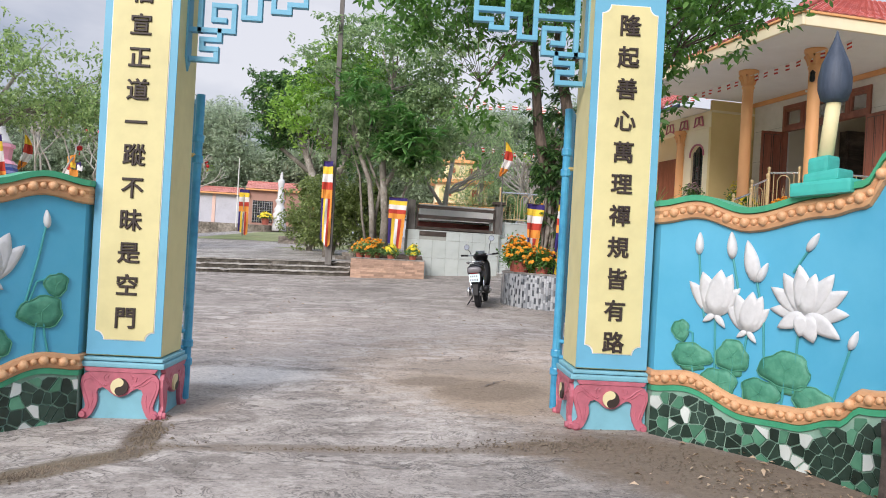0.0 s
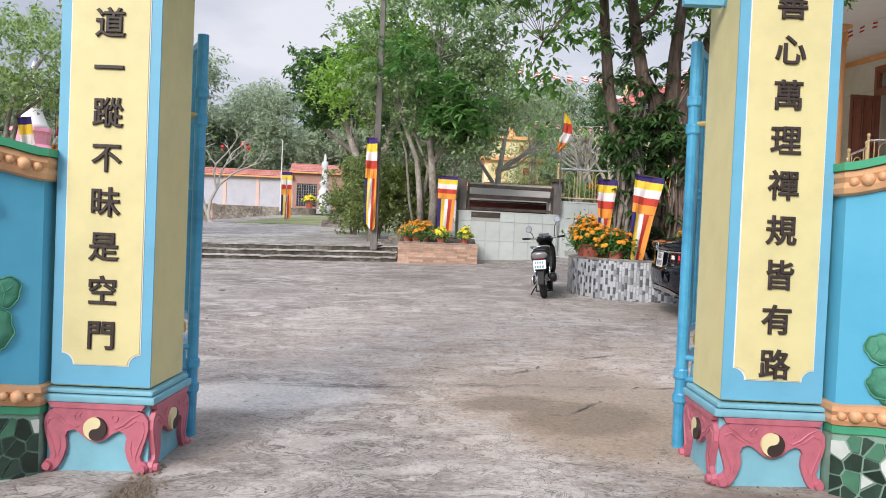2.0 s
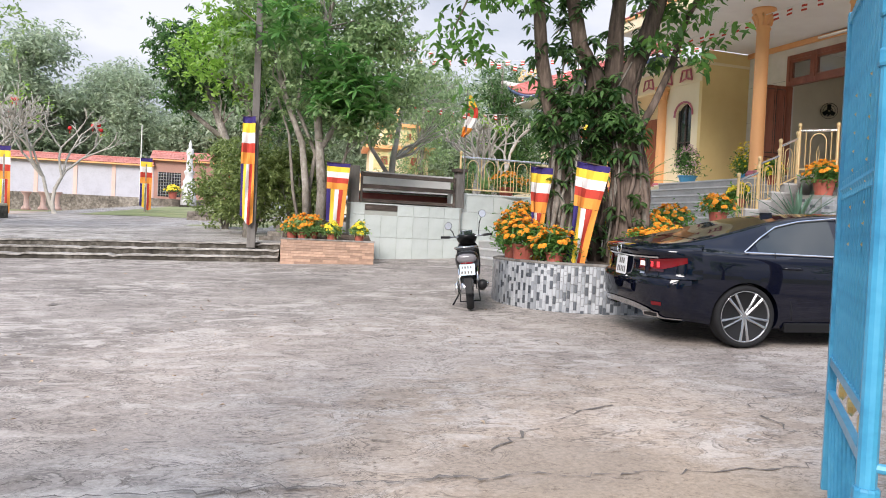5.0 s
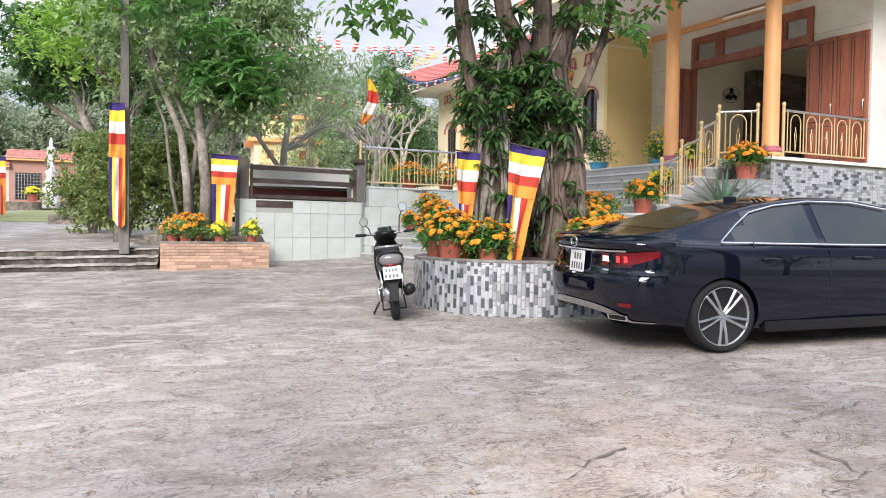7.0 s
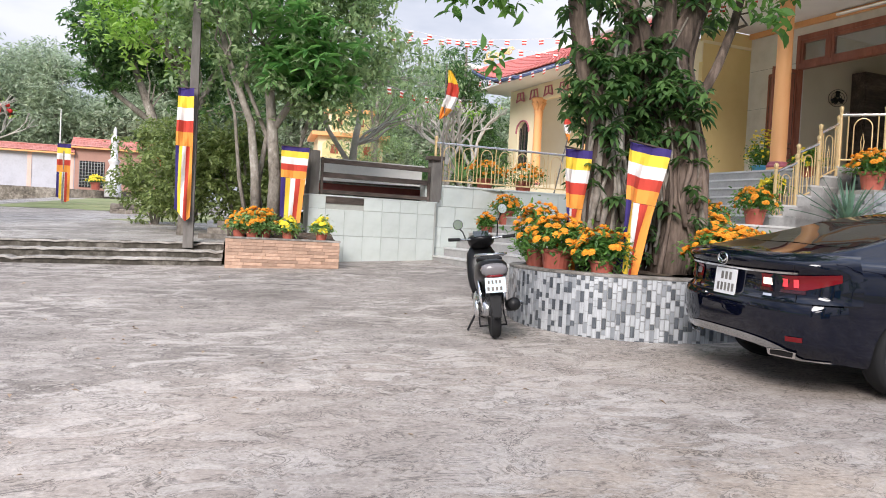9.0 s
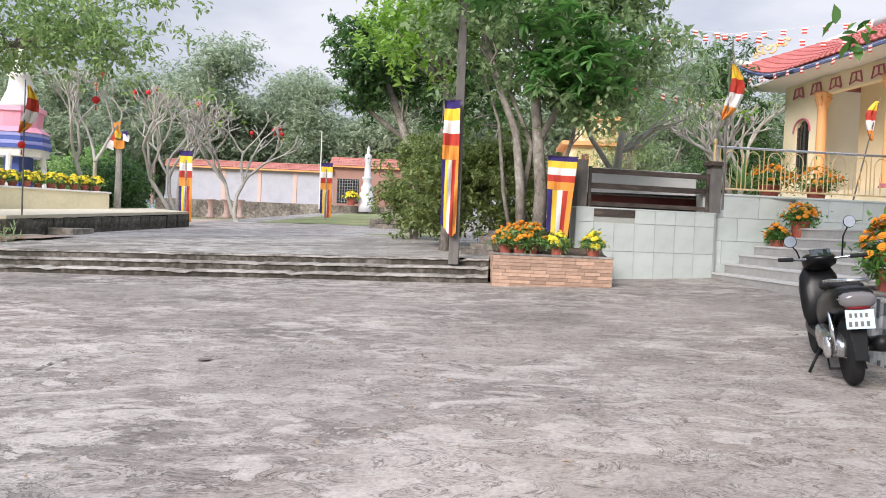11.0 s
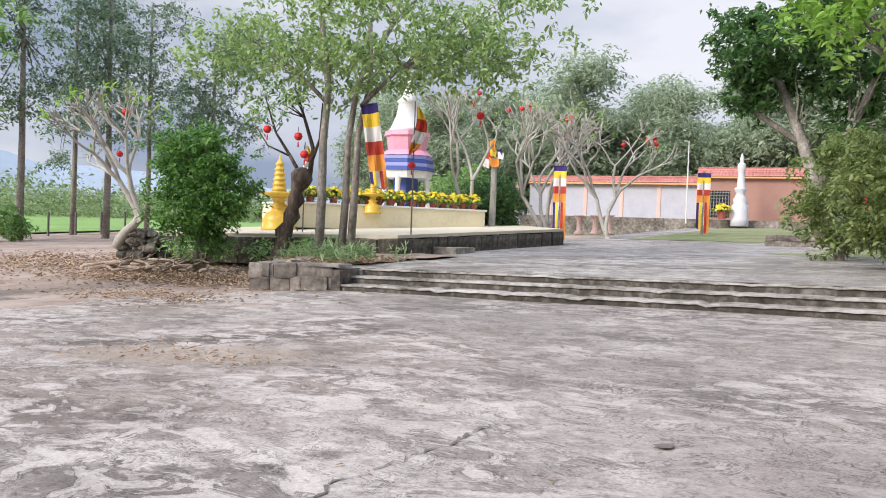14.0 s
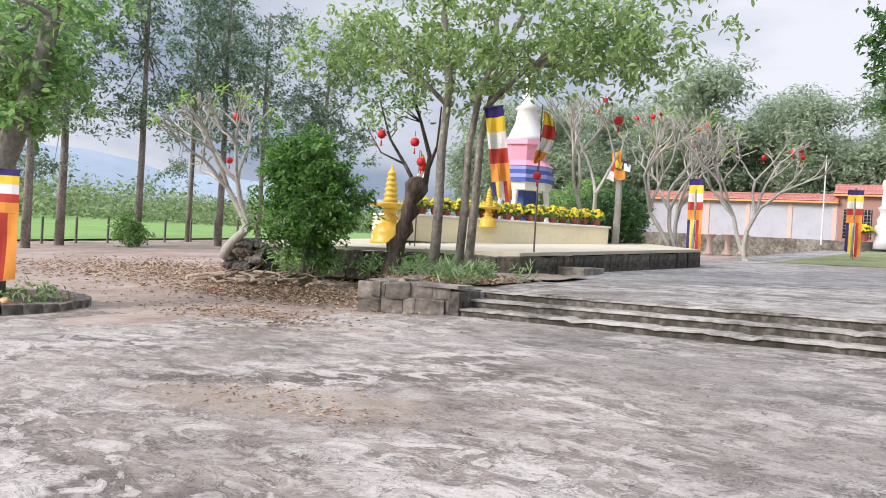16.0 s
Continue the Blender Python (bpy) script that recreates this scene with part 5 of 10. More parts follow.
part("handle", tube([(-0.05, 0, 0.18), (-0.02, 0, 0.44), (0.0, 0, 0.62)], [0.058, 0.056, 0.054], 16), M["cream"], t, smooth=True)
bm = lathe([(0.052, 0.61), (0.10, 0.63), (0.124, 0.70), (0.126, 0.78), (0.104, 0.88), (0.062, 0.97), (0.026, 1.05), (0.006, 1.11), (0, 1.12)], 20)
part("bristle_head", bm, M["brush_dark"], t, "dark blue-black bristle tip", True)

t = thing("wooden_post", pose(2.66, 4.16, gz(2.6, 4.2)), "short weathered dark wooden post", "post")
part("shaft", tube([(0, 0, -0.1), (0.01, 0, 0.3), (0.0, 0.01, 0.52)], [0.075, 0.068, 0.066], 9), M["wood_dark"], t)


# ---------- planters, pots and flowers ----------
PCX, PCY, PR, PH = 3.19, 15.08, 1.42, 0.57
PZ = gz(PCX, PCY)
ring = thing("tree_planter", pose(PCX, PCY, PZ), "round raised planter clad in grey and white mosaic tiles", "planter")
wall = part("wall", lathe([(PR - 0.006, -0.12), (PR - 0.006, PH - 0.015), (PR - 0.16, PH - 0.015), (PR - 0.16, 0.30)], 72), M["pale_joint"], ring)
part("rim", lathe([(PR + 0.004, PH - 0.016), (PR + 0.004, PH + 0.004), (PR - 0.02, PH + 0.012), (PR - 0.15, PH + 0.012), (PR - 0.165, PH - 0.016)], 72), M["step"], ring)
bm = lathe([(PR - 0.15, PH - 0.10), (1.0, PH - 0.07), (0.5, PH - 0.02), (0, PH)], 40)
for v in bm.verts:
    v.co.z += 0.03 * noise.noise(v.co * 4)
part("earth", bm, M["soil"], ring, "dark earth")


def plate_mesh(w, h, d, name):
    bm = bmesh.new()
    b = 0.003
    lo = [bm.verts.new(p) for p in ((0, 0, 0), (w, 0, 0), (w, 0, h), (0, 0, h))]
    hi = [bm.verts.new(p) for p in ((b, -d, b), (w - b, -d, b), (w - b, -d, h - b), (b, -d, h - b))]
    bm.faces.new(hi)
    for i in range(4):
        bm.faces.new((lo[i], lo[(i + 1) % 4], hi[(i + 1) % 4], hi[i]))
    return mesh_of(bm, name)


# ---------- a pot of flowers ----------
def bloom_mesh(name, material, petals=22, flat=0.62):
    bm = bmesh.new()
    for k, (r, z, n) in enumerate(((1.0, 0.0, 9), (0.8, 0.28, 8), (0.5, 0.48, 6))):
        for i in range(n):
            a = 2 * math.pi * (i + 0.5 * (k % 2)) / n
            c, s = math.cos(a), math.sin(a)
            q = [(0.2 * r, 0, z + 0.10), (0.75 * r, -0.3 * r, z), (1.0 * r, 0, z - 0.10), (0.75 * r, 0.3 * r, z)]
            bm.faces.new([bm.verts.new((x * c - y * s, x * s + y * c, w * flat * 1.5)) for x, y, w in q])
    bmesh.ops.create_icosphere(bm, subdivisions=1, radius=0.55, matrix=Matrix.Translation((0, 0, 0.2)) @ Matrix.Diagonal((1, 1, 0.8, 1)))
    me = mesh_of(bm, name)
    me.materials.append(material)
    return me


BLOOM = {"orange": bloom_mesh("marigold_bloom", M["marigold"]), "yellow": bloom_mesh("mum_bloom", M["mum"])}
POT_MESH = {}


def flower_pot(x, y, z, pot_r, pot_h, spread, tall, blooms, colour, label, seed, head=0.05, pot="pot", group="potted flowers of the yard", leafmat="leaf_fig", pink=False):
    rng = np.random.default_rng(seed)
    t = thing("flower_pot", pose(x, y, z, rz=seed * 37 % 360), label, "potted plant", group)
    bm = lathe([(pot_r * 0.72, 0), (pot_r * 0.74, 0.012), (pot_r * 0.95, pot_h * 0.86), (pot_r * 1.06, pot_h * 0.87), (pot_r * 1.08, pot_h), (pot_r * 0.96, pot_h), (pot_r * 0.93, pot_h * 0.9), (0, pot_h * 0.9)], 20)
    part("pot", bm, M[pot], t, smooth=False)
    n = 26
    p = rng.normal(0, 1, (n, 3))
    p[:, 2] = np.abs(p[:, 2])
    p /= np.linalg.norm(p, axis=1, keepdims=True)
    p *= rng.uniform(0.35, 0.92, (n, 1))
    cs = p * np.array([spread, spread, tall]) + np.array([0, 0, pot_h])
    part("foliage", leaves("pot_leaves", cs, 44, spread * 0.24, 0.075, rng, 0.34, 0.1), M[leafmat], t)
    for i in range(int(blooms * 2.2)):
        d = rng.normal(0, 1, 3)
        d[2] = abs(d[2]) * 1.3 + 0.25
        d /= np.linalg.norm(d)
        r = rng.uniform(0.86, 1.08)
        q = Vector((d[0] * spread * r, d[1] * spread * r, pot_h + d[2] * tall * r))
        sc = head * rng.uniform(0.8, 1.2)
        m = Matrix.Translation(q) @ Vector((0, 0, 1)).rotation_difference(Vector((d[0], d[1], d[2] + 0.5))).to_matrix().to_4x4() @ Matrix.Diagonal((sc, sc, sc, 1))
        part("bloom", BLOOM[colour], None, t, at=m)
    return t


ORANGE = "terracotta pot of orange marigolds in full bloom"
YELLOW = "small terracotta pot of yellow chrysanthemums"
rimz = PZ + PH - 0.02
for i, (a, r, pr, ph, sp, tl, nb, col) in enumerate([(-158, 1.22, 0.17, 0.24, 0.36, 0.34, 30, "orange"), (-132, 1.22, 0.13, 0.15, 0.30, 0.34, 22, "orange"), (-62, 1.17, 0.16, 0.20, 0.34, 0.34, 30, "orange"), (-42, 1.24, 0.11, 0.13, 0.20, 0.30, 14, "yellow"),
                                                     (-30, 1.20, 0.14, 0.22, 0.30, 0.32, 26, "orange"), (-12, 1.20, 0.15, 0.22, 0.30, 0.34, 26, "orange"), (176, 1.15, 0.15, 0.22, 0.30, 0.50, 22, "orange"), (10, 1.1, 0.16, 0.34, 0.34, 0.40, 26, "orange"), (-78, 1.22, 0.14, 0.2, 0.30, 0.3, 24, "orange")]):
    flower_pot(PCX + r * math.cos(radians(a)), PCY + r * math.sin(radians(a)), rimz, pr, ph, sp, tl, nb, col, (ORANGE if col == "orange" else YELLOW) + " on the planter", 100 + i, group="pots on the round planter")

# brick planter
bp = thing("brick_planter", pose(-1.53, 20.38, gz(-0.6, 20.4), rz=2.5), "rectangular raised planter faced with salmon brick tiles", "planter")
BW, BD, BH = 1.90, 1.5, 0.50
core = part("wall", bx(0.006, 0.006, -0.12, BW - 0.006, BD, BH - 0.02), M["brick_joint"], bp)
part("rim", bx(-0.012, -0.012, BH - 0.02, BW + 0.012, 0.14, BH + 0.012, bevel=0.006), M["step"], bp)
part("earth", sheet(span(0.02, BW - 0.02, 0.2), span(0.12, BD, 0.2), lambda x, y: BH - 0.02 + 0.05 * noise.noise((x * 3, y * 3, 1)) + 0.1 * y), M["soil"], bp)
for i, (u, v, pr, ph, sp, tl, nb, col) in enumerate([(0.20, 0.30, 0.12, 0.15, 0.22, 0.30, 18, "orange"), (0.42, 0.22, 0.12, 0.15, 0.24, 0.34, 20, "orange"), (0.62, 0.32, 0.12, 0.15, 0.24, 0.36, 20, "orange"), (1.02, 0.17, 0.12, 0.14, 0.20, 0.24, 16, "yellow"), (1.58, 0.15, 0.11, 0.14, 0.17, 0.26, 14, "yellow")]):
    flower_pot(-1.53 + u, 20.40 + v, gz(-0.6, 20.4) + BH, pr, ph, sp, tl, nb, col, (ORANGE if col == "orange" else YELLOW) + " on the brick planter", 140 + i, group="pots on the brick planter", leafmat="leaf_mid")

# ---------- white tiled retaining wall ----------
WA, WB = Vector((-0.12, 21.75)), Vector((2.52, 22.62))
wa = math.degrees(math.atan2(WB.y - WA.y, WB.x - WA.x))
WL = (WB - WA).length
ww = thing("white_wall", pose(WA.x, WA.y, 0.60, rz=wa), "white glazed tile retaining wall with stained joints and a missing tile", "wall", kind="structure")
part("core", bx(0, 0.012, -0.1, WL, 0.26, 1.34), M["wall_joint"], ww)
WT = 1.36
rd = random.Random(7)
for j in range(4):
    h0, h1 = (0.0, 0.10, 0.60, 1.10)[j], (0.10, 0.60, 1.10, WT)[j]
    u = -0.06
    while u < WL:
        a, b = max(u, 0), min(u + 0.40, WL)
        u += 0.40
        if b - a < 0.05 or (j == 3 and 0.30 < (a + b) / 2 < 1.1):
            continue
        part("tile", plate_mesh(b - a - 0.004, h1 - h0 - 0.004, 0.014, "wall_tile"), M["wall_white"], ww, at=pose(a + 0.002, 0.014 + rd.uniform(0, 0.002), h0 + 0.002))
part("coping", bx(0, -0.005, 1.34, WL, 0.27, 1.365, bevel=0.005), M["wall_white"], ww)
part("broken_edge", bx(0.345, -0.001, 1.205, 1.135, 0.012, 1.335, bevel=0.004), M["wood_dark"], ww, "dark exposed backing where a tile is gone")
fence = thing("wooden_panel_fence", pose(WA.x, WA.y, 0.60 + 1.365, rz=wa), "dark weathered wooden plank fence between grey concrete posts", "fence")
for z0, z1 in ((0.03, 0.10), (0.33, 0.43), (0.60, 0.69)):
    part("plank", bx(0.26, 0.08, z0, WL - 0.16, 0.115, z1, bevel=0.006), M["wood_dark"], fence)
for u in (0.24, WL - 0.20):
    part("upright", bx(u, 0.05, 0, u + 0.05, 0.08, 0.71, bevel=0.004), M["wood_dark"], fence)
part("concrete_post", bx(0.0, 0.0, 0, 0.19, 0.2, 0.82, bevel=0.015), M["pole"], fence)
part("concrete_post", bx(WL - 0.13, 0.0, 0, WL + 0.07, 0.2, 0.86, bevel=0.015), M["pole"], fence)
bm = bx(WL - 0.18, -0.05, 0.86, WL + 0.12, 0.25, 0.94, bevel=0.02)
box(bm, WL - 0.13, 0.0, 0.80, WL + 0.07, 0.2, 0.86)
part("post_cap", bm, M["wood_dark"], fence, "dark moulded cap")

# stone steps behind the pole
for k in range(4):
    t = thing("garden_step", pose(-1.75 + 0.16 * k, 22.4 + 0.28 * k, tz(-1.6, 22.4) + 0.12 * k - 0.05, rz=-20), "rough grey stone garden step", "step", "garden steps behind the pole")
    bm = bx(-0.35, -0.15, -0.1, 0.5, 0.28, 0.13, bevel=0.03)
    for v in bm.verts:
        v.co += noise.noise_vector(v.co * 4 + Vector((k, 0, 0))) * 0.02
    part("slab", bm, M["stone"], t)

pole = thing("utility_pole", pose(-2.2, 21.25, tz(-2.2, 21.25)), "old tapered square concrete utility pole", "pole")
bm = bx(-0.085, -0.09, -0.1, 0.085, 0.09, 7.2, bevel=0.012)
for v in bm.verts:
    f = 1 - 0.35 * max(0, v.co.z) / 7.2
    v.co.x *= f
    v.co.y *= f
part("shaft", bm, M["pole"], pole)


# ---------- banners ----------
def cloth(w0, w1, z0, z1, a0, a1, b0, b1, wave, nx=5, nz=6):
    """A patch of cloth between heights z0 (upper) and z1, in fractions a of its width; b bows it."""
    bm = bmesh.new()
    g = []
    for j in range(nz + 1):
        f = j / nz
        z = z0 + (z1 - z0) * f
        w = w0 + (w1 - w0) * f
        row = []
        for i in range(nx + 1):
            a = a0 + (a1 - a0) * i / nx
            x = (a - 0.5) * w
            row.append(bm.verts.new((x, wave * (math.sin(5.0 * a + 2.2 * z) + 0.4 * math.sin(11.0 * a - 5.0 * z)), z)))
        g.append(row)
    for j in range(nz):
        for i in range(nx):
            bm.faces.new((g[j][i], g[j][i + 1], g[j + 1][i + 1], g[j + 1][i]))
    for f in bmesh.ops.extrude_face_region(bm, geom=list(bm.faces))["geom"]:
        if isinstance(f, bmesh.types.BMVert):
            f.co.y += 0.003
    return bm


FIVE = ["f_blue", "f_yellow", "f_white", "f_red", "f_orange"]


def banner(x, y, z_top, w, h, facing, label, tilt=0.0, lean=0.0, upper=0.42, taper=1.0, wave=0.03, group="hanging banners", rod=True, tail=0.25):
    """A hanging five-colour banner: level bands above, upright bands below, swallow-tailed."""
    t = thing("flag_banner", pose(x, y, z_top, lean, tilt, facing), label, "flag", group)
    hu = h * upper
    hs = [0.0, 0.14, 0.34, 0.56, 0.76, 1.0]
    wt = lambda z: w * (1 + (taper - 1) * (-z / h))
    for i, c in enumerate(FIVE):
        z0, z1 = -hu * hs[i], -hu * hs[i + 1]
        part("band", cloth(wt(z0), wt(z1), z0, z1, 0, 1, 0, 0, wave, 8, 3), M[c], t)
    for i, c in enumerate(FIVE):
        bm = cloth(wt(-hu), wt(-h), -hu - 0.004, -h, i / 5 + 0.002, (i + 1) / 5 - 0.002, 0, 0, wave, 3, 10)
        for v in bm.verts:
            f = max(0.0, (-v.co.z - hu) / (h - hu))
            a = v.co.x / wt(v.co.z) + 0.5
            v.co.z += tail * h * (1 - abs(a - 0.75) / 0.75) * -0.4 * f ** 3 + tail * h * 0.25 * f ** 3
        part("stripe", bm, M[c], t)
    if rod:
        part("rod", tube([(-w / 2 - 0.02, 0, 0.005), (w / 2 + 0.02, 0, 0.005)], 0.009, 6), M["wood_dark"], t)
    return t


BAN = "hanging banner in indigo, yellow, white, red and orange"
banner(2.86, 14.25, 2.42, 0.46, 1.42, 8, BAN + " on the tree", 8, 0, wave=0.05, taper=0.62, tail=0.45)
banner(2.28, 14.75, 2.38, 0.34, 1.50, 25, BAN + " on the tree", 2, 0, wave=0.05, taper=0.7, tail=0.4)
banner(-2.31, 21.06, 3.62, 0.27, 2.2, -4, BAN + " on the pole", 0, 0, upper=0.45, wave=0.05)
banner(-0.42, 21.40, 2.78, 0.50, 1.35, 3, BAN + " by the planter", 2, 0, taper=0.75)


# ---------- scooter ----------
def scooter(x, y, turn):
    t = thing("scooter", pose(x, y, gz(x, y) + 0.002, 2, -7, turn), "black motor scooter leaning on its side stand", "scooter")
    part_ = lambda n, bm, m, lab="", smooth=True, at=None, p=t: part(n, bm, M[m], p, lab, smooth, at)
    R = 0.255
    turn_wheel = lambda yy: pose(0, yy, R, 0, 90, 0)
    for yy, w in ((0, 0.09), (1.28, 0.08)):
        wh = part("wheel", lathe([(0.0, -0.05), (0.05, -0.05), (0.06, -0.03), (0.06, 0.03), (0.05, 0.05), (0, 0.05)], 14), M["alloy"], t, at=turn_wheel(yy))
        part("tyre", lathe([(R * 0.70, -w * 0.42), (R * 0.92, -w * 0.5), (R * 0.985, -w * 0.3), (R, 0), (R * 0.985, w * 0.3), (R * 0.92, w * 0.5), (R * 0.70, w * 0.42)], 30), M["rubber"], wh, smooth=True)
        part("rim", lathe([(R * 0.62, -w * 0.35), (R * 0.72, -w * 0.42), (R * 0.72, w * 0.42), (R * 0.62, w * 0.35)], 24), M["black"], wh)
        for k in range(5):
            bm = bx(-0.012, 0.04, -0.014, 0.012, R * 0.66, 0.014)
            part("spoke", bm, M["alloy"], wh, at=pose(0, 0, 0, 0, 0, 72 * k))

    def loft(secs, seg=14, cap=True):
        """secs: (y, z centre, half width, half height)."""
        bm, rows = bmesh.new(), []
        for yy, zc, hw, hh in secs:
            row = []
            for i in range(seg):
                a = 2 * math.pi * i / seg
                c, s = math.cos(a), math.sin(a)
                row.append(bm.verts.new((hw * math.copysign(abs(c) ** 0.75, c), yy, zc + hh * math.copysign(abs(s) ** 0.75, s))))
            rows.append(row)
        for a, b in zip(rows, rows[1:]):
            for i in range(seg):
                bm.faces.new((a[i], a[(i + 1) % seg], b[(i + 1) % seg], b[i]))
        bm.faces.new(rows[0])
        bm.faces.new(rows[-1])
        return bm

    part_("tail_fairing", loft([(-0.31, 0.70, 0.08, 0.055), (-0.27, 0.69, 0.125, 0.085), (-0.12, 0.67, 0.150, 0.105), (0.10, 0.63, 0.155, 0.125), (0.36, 0.56, 0.145, 0.13), (0.58, 0.49, 0.12, 0.14), (0.66, 0.45, 0.095, 0.12)]), "gloss_black", "glossy black tail fairing")
    part_("seat", loft([(-0.12, 0.765, 0.07, 0.015), (-0.06, 0.765, 0.11, 0.025), (0.12, 0.755, 0.12, 0.035), (0.32, 0.73, 0.115, 0.04), (0.50, 0.715, 0.10, 0.045), (0.60, 0.69, 0.05, 0.02)]), "rubber", "black padded seat")
    gr = part_("grab_rail", tube([(-0.135, 0.10, 0.79), (-0.14, -0.10, 0.815), (-0.10, -0.245, 0.825), (0, -0.28, 0.825), (0.10, -0.245, 0.825), (0.14, -0.10, 0.815), (0.135, 0.10, 0.79)], 0.014, 8), "alloy", "grey metal grab rail")
    part_("tail_lamp", loft([(-0.352, 0.685, 0.075, 0.035), (-0.335, 0.685, 0.118, 0.058), (-0.25, 0.69, 0.128, 0.066)]), "lens_dull", "large clear tail lamp")
    part_("lamp_lens", loft([(-0.356, 0.632, 0.04, 0.006), (-0.345, 0.630, 0.075, 0.014), (-0.29, 0.63, 0.09, 0.016)]), "red_lens", "dark red lower lens")
    bm = bx(-0.072, -0.012, 0, 0.072, 0.012, 0.40, bevel=0.01)
    for v in bm.verts:
        v.co.x *= 0.55 + 0.45 * min(1.0, v.co.z / 0.22)
    part_("mudguard", bm, "black", "black rear mudguard", False, pose(0, -0.33, 0.24, -12, 0, 0))
    pl = part_("number_plate", bx(-0.095, -0.004, -0.07, 0.095, 0.004, 0.07, bevel=0.003), "plate_blue", "pale bluish number plate", False, pose(0, -0.352, 0.550, -12, 0, 0))
    for z0, z1, x0, x1 in ((0.012, 0.05, -0.07, 0.07), (-0.052, -0.01, -0.078, 0.078)):
        for k in range(4):
            u0 = x0 + (x1 - x0) * k / 4
            part("plate_bar", bx(u0, -0.0065, z0, u0 + (x1 - x0) / 4 - 0.018, -0.004, z1 - 0.006), M["pole"], pl)
    for s in (-1, 1):
        part_("shock_absorber", tube([(s * 0.105, -0.02, 0.27), (s * 0.115, 0.06, 0.56)], 0.022, 10), "chrome", "chrome shock absorber")
    part_("engine", loft([(-0.06, 0.28, 0.04, 0.06), (0.05, 0.29, 0.10, 0.09), (0.25, 0.30, 0.12, 0.10), (0.5, 0.32, 0.10, 0.10)]), "alloy", "grey engine and gear case", True, pose(-0.055, 0, 0))
    part_("gear_case", lathe([(0, 0), (0.07, 0.004), (0.085, 0.02), (0.085, 0.05), (0, 0.05)], 18), "steel", "bright round gear cover", True, pose(-0.185, 0.02, 0.29, 0, 90, 0))
    part_("fan_cover", lathe([(0, 0), (0.06, 0.004), (0.07, 0.02), (0, 0.02)], 16), "alloy", "", True, pose(-0.165, 0.34, 0.30, 0, 90, 0))
    ex = part_("muffler", tube([(0.135, 0.55, 0.24), (0.15, 0.3, 0.25), (0.165, 0.12, 0.285), (0.175, -0.22, 0.345), (0.175, -0.25, 0.35)], [0.02, 0.03, 0.058, 0.064, 0.05], 14), "black", "black muffler with a steel guard")
    part("guard", tube([(0.215, 0.08, 0.30), (0.222, -0.16, 0.345)], [0.034, 0.036], 10), M["steel"], ex, smooth=True)
    part_("floorboard", bx(-0.14, 0.55, 0.27, 0.14, 0.95, 0.33, bevel=0.02), "black", "", False)
    part_("leg_shield", loft([(0.92, 0.38, 0.13, 0.13), (0.97, 0.50, 0.165, 0.19), (1.05, 0.64, 0.165, 0.20), (1.14, 0.76, 0.11, 0.12)]), "gloss_black", "black leg shield")
    part_("front_mudguard", loft([(1.06, 0.42, 0.05, 0.03), (1.16, 0.50, 0.065, 0.05), (1.30, 0.52, 0.065, 0.05), (1.45, 0.44, 0.05, 0.04)]), "black")
    for s in (-1, 1):
        part_("fork", tube([(s * 0.075, 1.28, R), (s * 0.06, 1.05, 0.80)], 0.018, 8), "alloy")
    part_("headset", loft([(0.82, 0.915, 0.05, 0.02), (0.87, 0.905, 0.115, 0.045), (0.95, 0.89, 0.145, 0.07), (1.06, 0.86, 0.12, 0.085), (1.13, 0.82, 0.07, 0.06)]), "gloss_black", "black instrument cowl")
    part_("dashboard", bx(-0.085, -0.05, 0, 0.085, 0.05, 0.012, bevel=0.006), "car_glass", "", False, pose(0, 0.88, 0.955, 35, 0, 0))
    hb = part_("handlebar", tube([(-0.34, 0.80, 0.925), (-0.2, 0.86, 0.915), (0, 0.92, 0.90), (0.2, 0.86, 0.915), (0.34, 0.80, 0.925)], 0.012, 8), "alloy")
    for s in (-1, 1):
        part("grip", tube([(s * 0.23, 0.848, 0.917), (s * 0.35, 0.795, 0.926)], 0.018, 10), M["rubber"], hb)
        part("lever", tube([(s * 0.20, 0.90, 0.915), (s * 0.33, 0.86, 0.91)], 0.006, 6), M["alloy"], hb)
        mi = part_("mirror", tube([(s * 0.17, 0.87, 0.925), (s * 0.19, 0.88, 1.04 + 0.05 * s), (s * 0.225, 0.86, 1.10 + 0.07 * s)], 0.007, 6), "black", "round rear-view mirror on a thin stem")
        tilt = pose(s * 0.24, 0.85, 1.145 + 0.07 * s, 84, 0, 12 * s)
        part("mirror_shell", lathe([(0, -0.024), (0.035, -0.02), (0.052, -0.004), (0.054, 0.004), (0.05, 0.006), (0, 0.006)], 20), M["black"], mi, smooth=True, at=tilt)
        part("mirror_glass", lathe([(0, 0.0065), (0.049, 0.0065), (0.049, 0.008), (0, 0.008)], 20), M["chrome"], mi, at=tilt)
    part_("side_stand", tube([(-0.10, 0.50, 0.24), (-0.24, 0.36, 0.03)], 0.012, 6), "black")
    part_("centre_stand", tube([(-0.12, 0.28, 0.24), (-0.13, 0.12, 0.10), (0.13, 0.12, 0.10), (0.12, 0.28, 0.24)], 0.011, 6), "black")
    return t


scooter(1.26, 14.06, -11.0)


